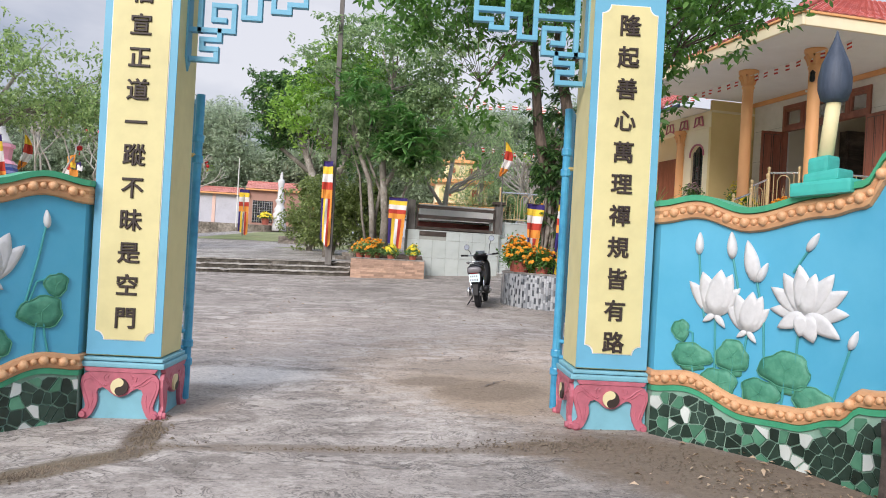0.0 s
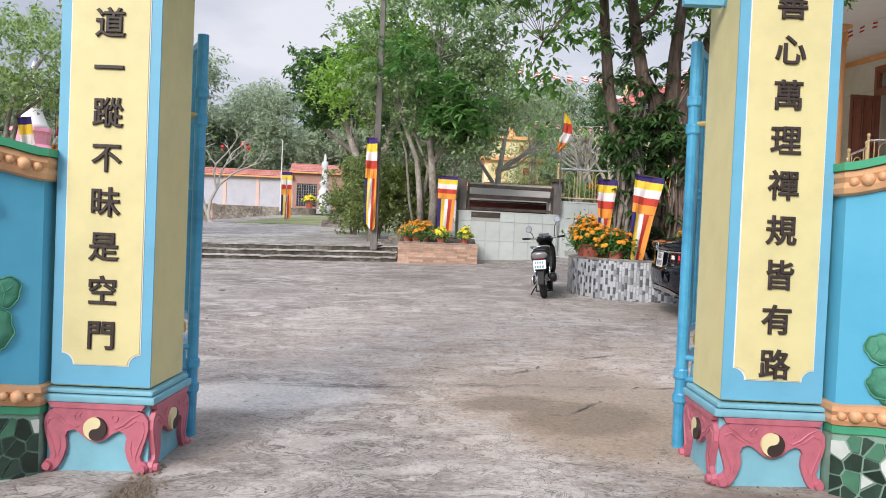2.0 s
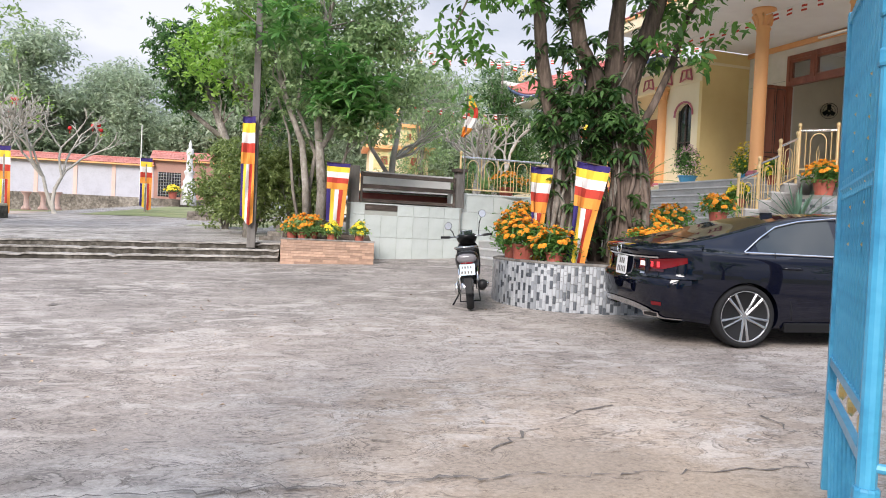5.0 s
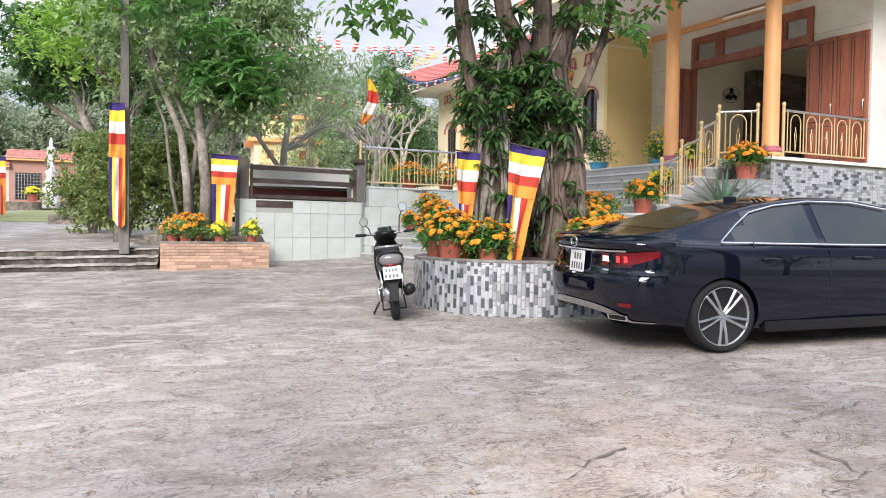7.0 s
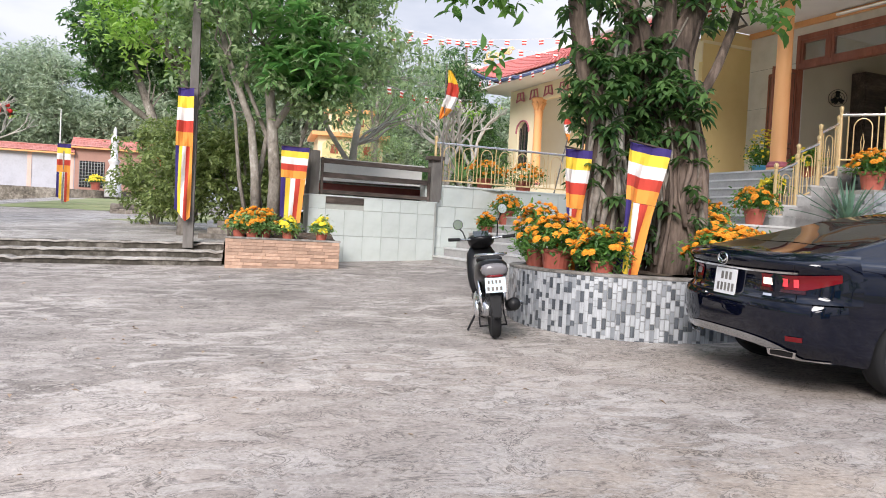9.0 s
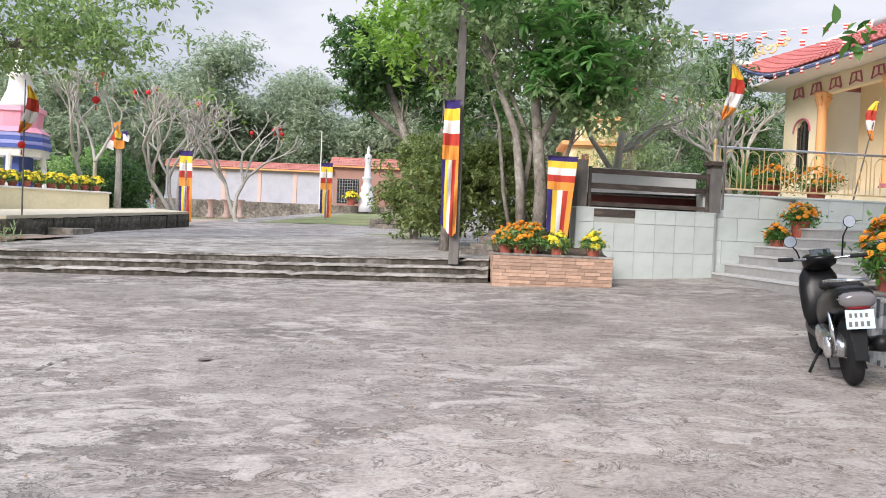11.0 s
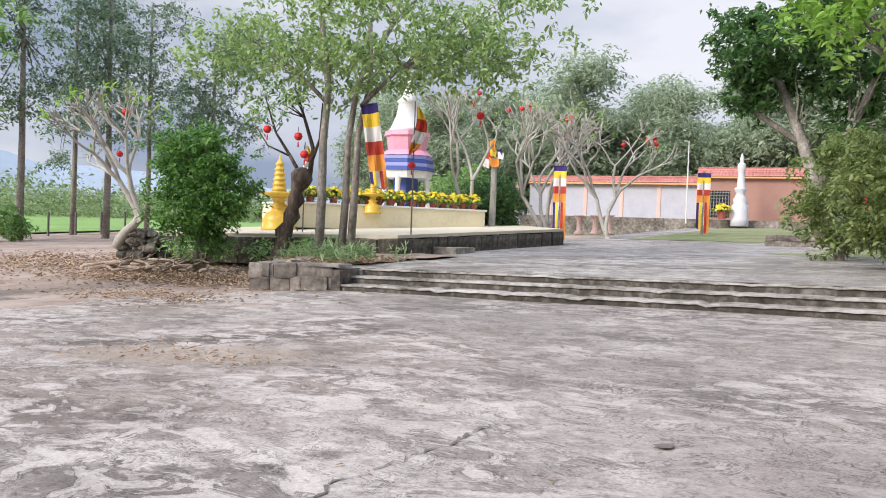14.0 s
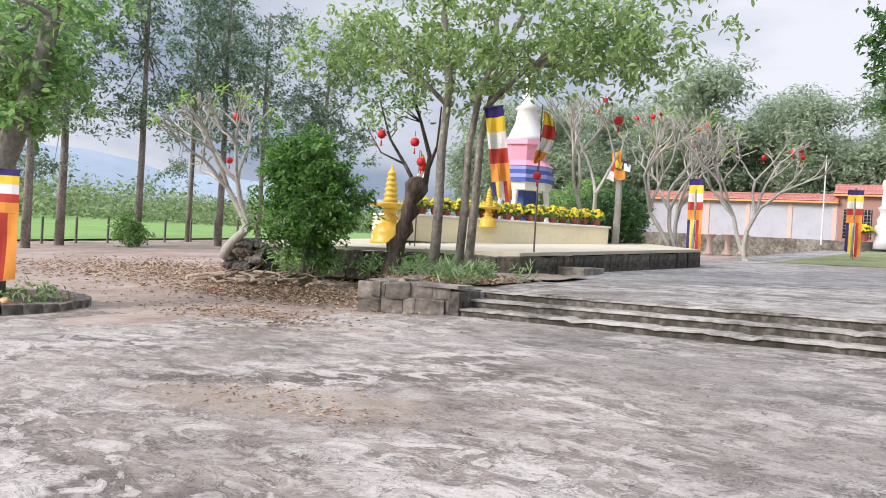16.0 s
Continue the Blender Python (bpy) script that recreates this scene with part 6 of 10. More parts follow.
# ---------- parked saloon car ----------
def flow(pairs):
    """A smooth curve through (x, y) pairs."""
    xs, ys = np.array([p[0] for p in pairs]), np.array([p[1] for p in pairs])
    m = np.gradient(ys, xs)

    def f(x):
        i = min(max(int(np.searchsorted(xs, x)) - 1, 0), len(xs) - 2)
        h = xs[i + 1] - xs[i]
        u = min(1.0, max(0.0, (x - xs[i]) / h))
        return float((2 * u ** 3 - 3 * u * u + 1) * ys[i] + (u ** 3 - 2 * u * u + u) * h * m[i] + (3 * u * u - 2 * u ** 3) * ys[i + 1] + (u ** 3 - u * u) * h * m[i + 1])
    return f



def saloon(x, y, turn):
    t = thing("car", pose(x, y, gz(x, y), 1.6, -1.2, turn), "dark navy saloon car with chrome trim and a lit reversing lamp", "car")
    X = [-0.915, -0.90, -0.87, -0.83, -0.78, -0.72] + span(-0.66, 3.3, 0.09) + [3.4, 3.5, 3.6, 3.68, 3.74, 3.79, 3.82]
    X = [round(v, 3) for v in X]
    top = flow([(-0.93, 1.004), (-0.86, 1.016), (-0.66, 1.035), (-0.30, 1.10), (0.0, 1.175), (0.36, 1.27), (0.75, 1.338), (1.2, 1.372), (1.6, 1.362), (2.0, 1.295), (2.4, 1.17), (2.75, 1.04), (3.0, 0.99), (3.4, 0.90), (3.68, 0.80), (3.82, 0.66)])
    wid = flow([(-0.93, 0.50), (-0.9, 0.57), (-0.85, 0.66), (-0.78, 0.735), (-0.62, 0.83), (-0.48, 0.872), (-0.36, 0.888), (-0.2, 0.902), (0.1, 0.918), (1.5, 0.915), (2.8, 0.912), (3.3, 0.86), (3.6, 0.76), (3.75, 0.64), (3.82, 0.52)])
    sho = flow([(-0.93, 0.955), (-0.7, 0.965), (-0.5, 0.962), (0.0, 0.945), (0.8, 0.925), (1.5, 0.905), (2.4, 0.895), (2.9, 0.885), (3.4, 0.82), (3.82, 0.60)])
    bot = flow([(-0.93, 0.40), (-0.85, 0.34), (-0.6, 0.25), (0, 0.19), (1.5, 0.19), (3.0, 0.19), (3.5, 0.21), (3.72, 0.28), (3.82, 0.40)])
    rail = flow([(-0.93, 0.43), (-0.8, 0.58), (-0.5, 0.68), (-0.2, 0.665), (0.3, 0.595), (0.8, 0.565), (1.2, 0.555), (1.7, 0.565), (2.2, 0.605), (2.75, 0.68), (3.3, 0.66), (3.82, 0.40)])
    NR = 24

    def ring(xx):
        w, zs, zt, zb, rr = wid(xx), sho(xx), top(xx), bot(xx), rail(xx)
        zs = min(zs, zt - 0.02)
        q = [(0, zb), (0.80 * w, zb), (0.955 * w, zb + 0.06), (0.985 * w, zb + 0.22), (w, 0.62 * zs + 0.06), (0.985 * w, zs - 0.10), (0.955 * w, zs - 0.015), (0.90 * w, zs + 0.012),
             (rr + (0.90 * w - rr) * 0.45, zs + (zt - zs) * 0.52), (rr + 0.012, zs + (zt - zs) * 0.88), (rr - 0.05, zs + (zt - zs) * 0.965), (rr * 0.55, zt - 0.008), (0, zt)]
        e = [(-q[1][0], q[1][1])] + q + [(-q[-2][0], q[-2][1])]
        out = []
        for k in range(1, len(e) - 2):
            a, b, c, d = e[k - 1:k + 3]
            out += [b, tuple((9 * (b[m] + c[m]) - a[m] - d[m]) / 16 for m in (0, 1))]
        return out + [q[-1]]

    def shell(keep, name, mat, lab="", grow=0.0, smooth=True):
        """The panels of the body for which keep(station, row) holds, on both sides."""
        bm, vs = bmesh.new(), {}
        def vert(i, j, s):
            k = (i, j, s if 0 < j < NR else 0)
            if k not in vs:
                yy, zz = ring(X[i])[j]
                n = Vector((0, s * yy, zz - 0.75))
                n = n.normalized() * grow if n.length > 0 else n
                vs[k] = bm.verts.new((X[i], s * yy + n.y, zz + n.z))
            return vs[k]
        for i in range(len(X) - 1):
            for j in range(NR):
                if keep(i, j):
                    for s in (-1, 1):
                        bm.faces.new((vert(i, j, s), vert(i + 1, j, s), vert(i + 1, j + 1, s), vert(i, j + 1, s)))
        if keep(0, 3):
            for i in (0, len(X) - 1):
                if keep(min(i, len(X) - 2), 3):
                    loop = [vert(i, j, 1) for j in range(NR + 1)] + [vert(i, j, -1) for j in range(NR - 1, 0, -1)]
                    bm.faces.new(loop)
        return bm

    side_glass = lambda i, j: 14 <= j <= 17 and 0.04 < X[i] < 2.3
    rear_glass = lambda i, j: j >= 20 and -0.42 < X[i] < 0.50
    front_glass = lambda i, j: j >= 20 and 2.0 < X[i] < 2.7
    glass = lambda i, j: side_glass(i, j) or rear_glass(i, j) or front_glass(i, j)
    body_bm = shell(lambda i, j: True, "body", None)
    bmesh.ops.recalc_face_normals(body_bm, faces=body_bm.faces)
    tmp = bpy.data.objects.new("tmp", mesh_of(body_bm, "car_body"))
    scene.collection.objects.link(tmp)
    cut = bmesh.new()
    for xx in (0.0, 2.83):
        for s in (-1, 1):
            bmesh.ops.create_cone(cut, cap_ends=True, segments=40, radius1=0.348, radius2=0.348, depth=0.5, matrix=Matrix.Translation((xx, s * 0.90, 0.315)) @ Matrix.Rotation(math.pi / 2, 4, "X"))
    cutter = bpy.data.objects.new("cutter", mesh_of(cut, "cutter"))
    scene.collection.objects.link(cutter)
    md = tmp.modifiers.new("arches", "BOOLEAN")
    md.operation, md.object, md.solver = "DIFFERENCE", cutter, "EXACT"
    me = bpy.data.meshes.new_from_object(tmp.evaluated_get(bpy.context.evaluated_depsgraph_get()))
    for o in (tmp, cutter):
        bpy.data.objects.remove(o)
    me.shade_smooth()
    me.set_sharp_from_angle(angle=radians(40))
    body = part("body", me, M["car"], t, "glossy navy bodywork")
    # bumper and boot face wrapped round the tail
    bulge = flow([(0.22, -0.12), (0.30, -0.05), (0.38, -0.005), (0.46, 0.012), (0.56, 0.022), (0.64, 0.02), (0.675, 0.004), (0.69, -0.012), (0.78, -0.04), (0.86, -0.035), (0.905, 0.0), (0.945, 0.022), (0.98, 0.012), (1.0, -0.01)])

    def rear(side, z, out=0.0):
        """A point of the tail: side runs from -1 to 1 round the plan, from wheel arch to wheel arch."""
        a = side * math.pi / 2
        c, n = abs(math.cos(a)) ** 0.62, abs(math.sin(a)) ** 0.62
        o = bulge(z) * min(1.0, 1.6 * math.cos(a) ** 0.8 if math.cos(a) > 0 else 0.0) + out
        tuck = 0.05 * max(0.0, (0.36 - z) / 0.14) + 0.055 * max(0.0, (z - 0.78) / 0.20) ** 1.5
        return Vector((-0.40 - 0.575 * c - o * c, math.copysign(0.890 * n + o * n - tuck * n, side), z))

    def wrap(z0, z1, s0, s1, nz, ns, out=0.0):
        bm, rows = bmesh.new(), []
        for j in range(nz + 1):
            row = []
            for i in range(ns + 1):
                sd = s0 + (s1 - s0) * i / ns
                lo, hi = (z(sd) if callable(z) else z for z in (z0, z1))
                row.append(bm.verts.new(rear(sd, lo + (hi - lo) * j / nz, out)))
            rows.append(row)
        for a, b in zip(rows, rows[1:]):
            for i in range(ns):
                bm.faces.new((a[i], a[i + 1], b[i + 1], b[i]))
        return bm

    under = lambda sd: 0.255 + 0.085 * max(0.0, 1 - (abs(sd) / 0.55) ** 2)
    part("rear_bumper", wrap(under, lambda sd: 0.672, -0.90, 0.90, 14, 44), M["car"], t, "glossy navy rear bumper", True)
    lid = wrap(0.682, 0.985, -0.98, 0.98, 16, 48)
    lid.verts.ensure_lookup_table()
    last = [v for v in lid.verts if abs(v.co.z - 0.985) < 1e-4]
    last.sort(key=lambda v: v.co.y)
    back = [lid.verts.new((v.co.x + 0.14 * math.cos(v.co.y * 1.2), v.co.y * 0.9, 1.022)) for v in last]
    for k in range(len(last) - 1):
        lid.faces.new((last[k], last[k + 1], back[k + 1], back[k]))
    part("boot_lid", lid, M["car"], t, "boot lid with a raised lip", True)
    from_bm = bmesh.new()
    from_bm.from_mesh(me)
    from_bm.from_mesh(wrap_mesh := mesh_of(wrap(under, lambda sd: 0.985, -0.98, 0.98, 20, 48), "tail_form"))
    tree_b = BVHTree.FromBMesh(from_bm)
    bpy.data.meshes.remove(wrap_mesh)
    for sd in (-1, 1):
        for lo_, hi_ in ((0.1, 1.0), (1.12, 2.2)):
            bm = shell(lambda i, j: 14 <= j <= (17 if X[i] > 0.3 else 15) and lo_ < X[i] < hi_, "g", None, grow=0.004)
            bmesh.ops.delete(bm, geom=[f for f in bm.faces if f.calc_center_median().y * sd < 0], context="FACES")
            part("side_window", bm, M["car_glass"], t, "tinted side window", True)
    part("rear_window", shell(rear_glass, "g", None, grow=0.004), M["car_glass"], t, "raked rear window", True)
    part("windscreen", shell(front_glass, "g", None, grow=0.004), M["car_glass"], t, "", True)

    def skin(pts, away, lift, nu=14, nv=4):
        """A patch over the body between a lower and an upper line of (x, y, z) targets."""
        bm, rows = bmesh.new(), []
        for j in range(nv + 1):
            row = []
            for i in range(nu + 1):
                f = i / nu * (len(pts[0]) - 1)
                k = min(int(f), len(pts[0]) - 2)
                lo = Vector(pts[0][k]).lerp(Vector(pts[0][k + 1]), f - k)
                hi = Vector(pts[1][k]).lerp(Vector(pts[1][k + 1]), f - k)
                p = lo.lerp(hi, j / nv)
                d = Vector((away[0] - p.x, away[1] - p.y, 0)).normalized()
                hit = tree_b.ray_cast(p - d * 0.8, d)
                row.append(bm.verts.new((hit[0] - d * lift) if hit[0] else p))
            rows.append(row)
        for a, b in zip(rows, rows[1:]):
            for i in range(nu):
                bm.faces.new((a[i], a[i + 1], b[i + 1], b[i]))
        return bm

    for s in (-1, 1):
        lo_l, hi_l = (lambda q: 0.752 + 0.10 * max(0.0, (abs(q) - 0.40) / 0.50) ** 1.4), (lambda q: 0.862 + 0.035 * max(0.0, (abs(q) - 0.34) / 0.56))
        lamp = part("tail_lamp", wrap(lo_l, hi_l, s * 0.185, s * 0.86, 5, 26, 0.008), M["red_lens"], t, "slim red wraparound tail lamp", True)
        part("lamp_base", wrap(lambda q: 0.742, lambda q: 0.768, s * 0.18, s * 0.56, 2, 14, 0.011), M["smoked"], lamp, "dark smoked lower lens", True)
        part("reversing_lens", wrap(0.788, 0.836, s * 0.20, s * 0.285, 3, 6, 0.014), M["white_lens"] if s < 0 else M["lens_dull"], lamp, "lit white reversing lens" if s < 0 else "unlit clear lens", True)
        for q, w in ((0.36, 0.045), (0.455, 0.045)):
            part("lamp_ring", wrap(0.785, 0.842, s * q, s * (q + w), 3, 5, 0.013), M["lamp_glow"] if s < 0 else M["red_lens"], lamp, "glowing red lamp ring" if s < 0 else "", True)
        part("reflector", wrap(0.405, 0.440, s * 0.42, s * 0.56, 2, 6, 0.006), M["red_lens"], t, "red bumper reflector", True)
        part("exhaust_trim", wrap(lambda q: 0.268, lambda q: 0.335 - 0.10 * abs(abs(q) - 0.40), s * 0.27, s * 0.52, 3, 10, 0.016), M["chrome"], t, "bright exhaust trim", True)
        part("exhaust_mouth", wrap(lambda q: 0.280, lambda q: 0.320 - 0.08 * abs(abs(q) - 0.40), s * 0.295, s * 0.495, 2, 8, 0.021), M["black"], t, "", True)
        part("skirt_trim", wrap(lambda q: 0.262, lambda q: 0.272, s * 0.52, s * 0.84, 1, 10, 0.010), M["steel"], t, "thin bright skirt line", True)
        part("window_trim", tube([(-0.02, s * 0.856, 0.962), (0.6, s * 0.846, 0.944), (1.3, s * 0.842, 0.926), (2.1, s * 0.842, 0.912), (2.4, s * 0.842, 0.908)], 0.009, 6), M["chrome"], t, "chrome window trim")
        part("window_trim", tube([(-0.02, s * 0.850, 0.965), (0.20, s * 0.745, 1.11), (0.42, s * 0.640, 1.222), (0.70, s * 0.606, 1.284), (1.1, s * 0.590, 1.324), (1.6, s * 0.600, 1.312), (2.0, s * 0.628, 1.248)], 0.008, 6), M["chrome"], t)
        part("door_seam", tube([(0.50, s * 0.905, 0.28), (0.47, s * 0.915, 0.48), (0.40, s * 0.917, 0.66), (0.30, s * 0.90, 0.84), (0.30, s * 0.872, 0.97)], 0.005, 5), M["black"], t)
        part("door_seam", tube([(1.11, s * 0.892, 0.30), (1.11, s * 0.922, 0.62), (1.11, s * 0.90, 0.90)], 0.005, 5), M["black"], t)
        for xx in (0.36, 1.36):
            part("door_handle", tube([(xx, s * 0.905, 0.81), (xx + 0.05, s * 0.935, 0.815), (xx + 0.18, s * 0.935, 0.81), (xx + 0.22, s * 0.91, 0.805)], 0.013, 8), M["car"], t, smooth=True)
        part("sill", bx(0.42, s * 0.86 - 0.05, 0.16, 2.42, s * 0.86 + 0.05, 0.26, bevel=0.02), M["black"], t, "black sill skirt")
        for xx in (0.0, 2.83):
            R = 0.318
            K = 0.338
            wm = pose(xx, s * 0.80, R, -90 * s, 0, 0) @ Matrix.Diagonal((0.94, 0.94, 1, 1))
            wh = part("wheel", lathe([(0.0, 0.085), (0.03, 0.088), (0.04, 0.07), (0.05, 0.06), (0.05, 0.0), (0, 0)], 16), M["alloy"], t, "two-tone ten-spoke alloy wheel", at=wm)
            part("tyre", lathe([(0.268, -0.10), (0.30, -0.108), (0.331, -0.09), (K, -0.04), (K, 0.06), (0.331, 0.098), (0.31, 0.108), (0.282, 0.102), (0.272, 0.08)], 48), M["rubber"], wh, smooth=True)
            part("rim", lathe([(0.258, -0.1), (0.258, 0.07), (0.266, 0.09), (0.278, 0.099), (0.280, 0.085), (0.274, -0.1)], 40), M["alloy"], wh, smooth=True)
            part("brake_disc", lathe([(0.09, 0.001), (0.14, 0.001), (0.14, 0.006), (0.09, 0.006)], 24), M["pole"], wh)
            # black disc stands for the shade between the spokes
            part("wheel_well", lathe([(0, -0.01), (0.262, -0.01), (0.262, 0.0), (0, 0.0)], 24), M["black"], wh)
            for k in range(10):
                bm = bmesh.new()
                off = 9 if k % 2 else -9
                a0, a1 = radians(36 * k), radians(36 * k + off)
                p0, p1 = Vector((0.03 * math.cos(a0), 0.03 * math.sin(a0), 0.072)), Vector((0.245 * math.cos(a1), 0.245 * math.sin(a1), 0.088))
                tube([p0, p0.lerp(p1, 0.5) + Vector((0, 0, 0.008)), p1], [0.016, 0.013, 0.016], 6, bm)
                part("spoke", bm, M["alloy"], wh, at=Matrix.Diagonal((1.1, 1.1, 1, 1)))
    part("chrome_strip", wrap(lambda q: 0.868 + 0.02 * abs(q), lambda q: 0.884 + 0.02 * abs(q), -0.50, 0.50, 2, 30, 0.014), M["chrome"], t, "thin chrome boot strip", True)
    part("diffuser", wrap(lambda q: under(q) + 0.004, lambda q: under(q) + 0.012 + 0.055 * max(0.0, 1 - (abs(q) / 0.62) ** 3), -0.62, 0.62, 3, 34, 0.012), M["alloy"], t, "grey bumper diffuser", True)
    part("boot_seam", wrap(0.673, 0.681, -0.62, 0.62, 1, 30, -0.004), M["black"], t, "", True)
    for s in (-1, 1):
        part("boot_seam", wrap(0.685, 0.985, s * 0.475, s * 0.482, 6, 1, 0.003), M["black"], t)
        part("badge", wrap(0.705, 0.722, s * 0.205, s * 0.275, 1, 3, 0.006), M["chrome"], t, "small chrome badge")
    np_ = part("number_plate", bx(-0.006, -0.14, -0.10, 0.004, 0.14, 0.10, bevel=0.003), M["plate"], t, "white square number plate", at=pose(-0.972, 0, 0.762, 0, 5, 0))
    for z0, z1, n, y0, y1 in ((0.015, 0.075, 3, -0.08, 0.08), (-0.075, -0.012, 5, -0.12, 0.12)):
        for k in range(n):
            u = y0 + (y1 - y0) * k / n
            part("plate_bar", bx(-0.0085, u, z0, -0.006, u + (y1 - y0) / n - 0.022, z1), M["pole"], np_)
    bm = bmesh.new()
    tube([(-1.008, 0.062 * math.cos(a), 0.942 + 0.044 * math.sin(a)) for a in np.linspace(0, 2 * math.pi, 21)], 0.008, 6, bm)
    tube([(-1.006, -0.055, 0.952), (-1.006, -0.02, 0.929), (-1.006, 0, 0.917), (-1.006, 0.02, 0.929), (-1.006, 0.055, 0.952)], 0.007, 6, bm)
    part("emblem", bm, M["chrome"], t, "round chrome emblem")
    part("shark_fin", bx(0.62, -0.012, 1.28, 0.76, 0.012, 1.37, bevel=0.008), M["car"], t)
    return t


from mathutils.bvhtree import BVHTree
saloon(3.58, 12.36, 0.0)


# ---------- temple hall ----------
TO, TA, ZV = (8.7, 17.2), 11.0, 2.8
TM = pose(TO[0], TO[1], 0, rz=TA)
ZL = 1.75


def at_temple(u, v, z=0.0):
    return TM @ Vector((u, v, z))


def mosaic(parent, name, u0, u1, z0, z1, tw, th, place, seed, limit, mats, stagger=0.5, gap=0.004, proud=0.008):
    """Small glazed tiles in staggered rows; place(u, z) is the pose of a tile's corner. The first ones are parts, the rest joined."""
    rd = random.Random(seed)
    made, rest = 0, {}
    shared = {}
    j, z = 0, z0
    while z + th <= z1 + 1e-6:
        u = u0 - (tw * stagger if j % 2 else 0)
        while u < u1 - 0.01:
            a, b = max(u, u0), min(u + tw, u1)
            u += tw
            if b - a < 0.02:
                continue
            mt = rd.choices(mats, (6, 2, 3))[0]
            w = round(b - a - gap, 3)
            if (w, mt) not in shared:
                shared[(w, mt)] = plate_mesh(w, th - gap, proud, "mosaic_tile")
                shared[(w, mt)].materials.append(M[mt])
            if made < limit:
                part(name, shared[(w, mt)], None, parent, at=place(a, z))
                made += 1
            else:
                m = place(a, z)
                rest.setdefault(mt, []).append([m @ Vector(p) for p in ((0, -proud, 0), (w, -proud, 0), (w, -proud, th - gap), (0, -proud, th - gap))])
        z += th
        j += 1
    for mt, q in rest.items():
        ob = part("tile_field", quads_mesh("tile_field", np.array(q)), M[mt], parent)
        tagged(ob, "", "", "", "stuff")


MIX = ["tile_pale", "tile_grey", "tile_mid"]
hall = thing("temple_hall", TM, "cream temple hall on a tiled podium with orange columns", "temple")
pod = part("podium", bx(0.0, 0.0, 0.4, 9.0, 5.28, ZV - 0.06), M["joint"], hall, "podium clad in grey and white mosaic tiles")
part("podium_floor", bx(-0.06, -0.06, ZV - 0.06, 9.0, 6.0, ZV, bevel=0.01), M["bounce_floor"], hall)
part("hall_floor", bx(2.7, 6.0, ZV - 0.4, 9.0, 15.0, ZV - 0.002), M["granite"], hall)
part("wing_base", bx(-0.35, 5.29, 0.4, 2.9, 15.0, ZV - 0.062), M["facade"], hall)
mosaic(pod, "tile", 0.0, 4.6, 0.9, ZV - 0.07, 0.120, 0.054, lambda u, z: pose(u, -0.001, z), 3, 300, MIX)
mosaic(pod, "tile", 0.0, 0.8, 1.4, ZV - 0.07, 0.120, 0.054, lambda u, z: pose(-0.001, 0.8 - u, z, rz=-90), 4, 40, MIX)
pier = part("pier", bx(-0.62, -0.02, 0.6, -0.01, 0.62, 2.38), M["joint"], hall, "low pier clad in mosaic tiles")
mosaic(pier, "tile", -0.62, -0.01, 1.0, 2.36, 0.120, 0.054, lambda u, z: pose(u, -0.021, z), 5, 60, MIX)
mosaic(pier, "tile", 0.0, 0.62, 1.4, 2.36, 0.120, 0.054, lambda u, z: pose(-0.621, 0.6 - u, z, rz=-90), 6, 60, MIX)


def column(u, v, h, parent, r=0.145):
    c = part("column", lathe([(r * 1.35, 0.0), (r * 1.4, 0.05), (r * 1.3, 0.08), (r * 1.12, 0.11), (r * 1.06, 0.16), (r, 0.2), (r * 0.92, h - 0.5), (r * 0.95, h - 0.46), (r * 1.1, h - 0.43), (r * 0.95, h - 0.38), (r * 1.1, h - 0.26), (r * 1.5, h - 0.12), (r * 1.7, h - 0.06), (r * 1.7, h)], 24), M["column"], parent, "round orange column with a flared capital", True, pose(u, v, ZV))
    part("base_ring", lathe([(r * 1.36, 0.085), (r * 1.42, 0.11), (r * 1.36, 0.135), (r * 1.20, 0.14), (r * 1.26, 0.16), (r * 1.12, 0.19)], 24), M["pink"], c, "red base ring", True)
    for k in range(8):
        a = 2 * math.pi * k / 8
        part("acanthus", tube([(r * 0.95 * math.cos(a), r * 0.95 * math.sin(a), h - 0.36), (r * 1.15 * math.cos(a), r * 1.15 * math.sin(a), h - 0.24), (r * 1.6 * math.cos(a), r * 1.6 * math.sin(a), h - 0.14), (r * 1.5 * math.cos(a), r * 1.5 * math.sin(a), h - 0.2)], [0.03, 0.035, 0.03, 0.012], 5), M["column"], c, smooth=True)
    return c


EAVE = ZV + 3.60
column(0.18, 0.18, EAVE - ZV, hall)
column(0.10, 2.55, EAVE - ZV, hall)
column(4.8, 0.18, EAVE - ZV, hall)
part("lantern", lathe([(0, 0), (0.05, 0.03), (0.06, 0.1), (0.05, 0.2), (0.07, 0.21), (0.02, 0.27), (0, 0.28)], 8), M["black"], hall, "small black wall lantern", at=pose(0.02, 0.05, EAVE - 0.78))

# west front with the doorway
FU = 2.7
front = part("front_wall", bx(FU, 4.61, ZV, FU + 0.22, 6.0, EAVE), M["marble"], hall, "grey marble-clad front wall")
part("wall_panel", bx(FU, 0.0, ZV, FU + 0.22, 1.28, EAVE), M["marble"], front)
part("wall_panel", bx(FU, 1.28, ZV + 3.29, FU + 0.22, 4.61, EAVE), M["marble"], front)
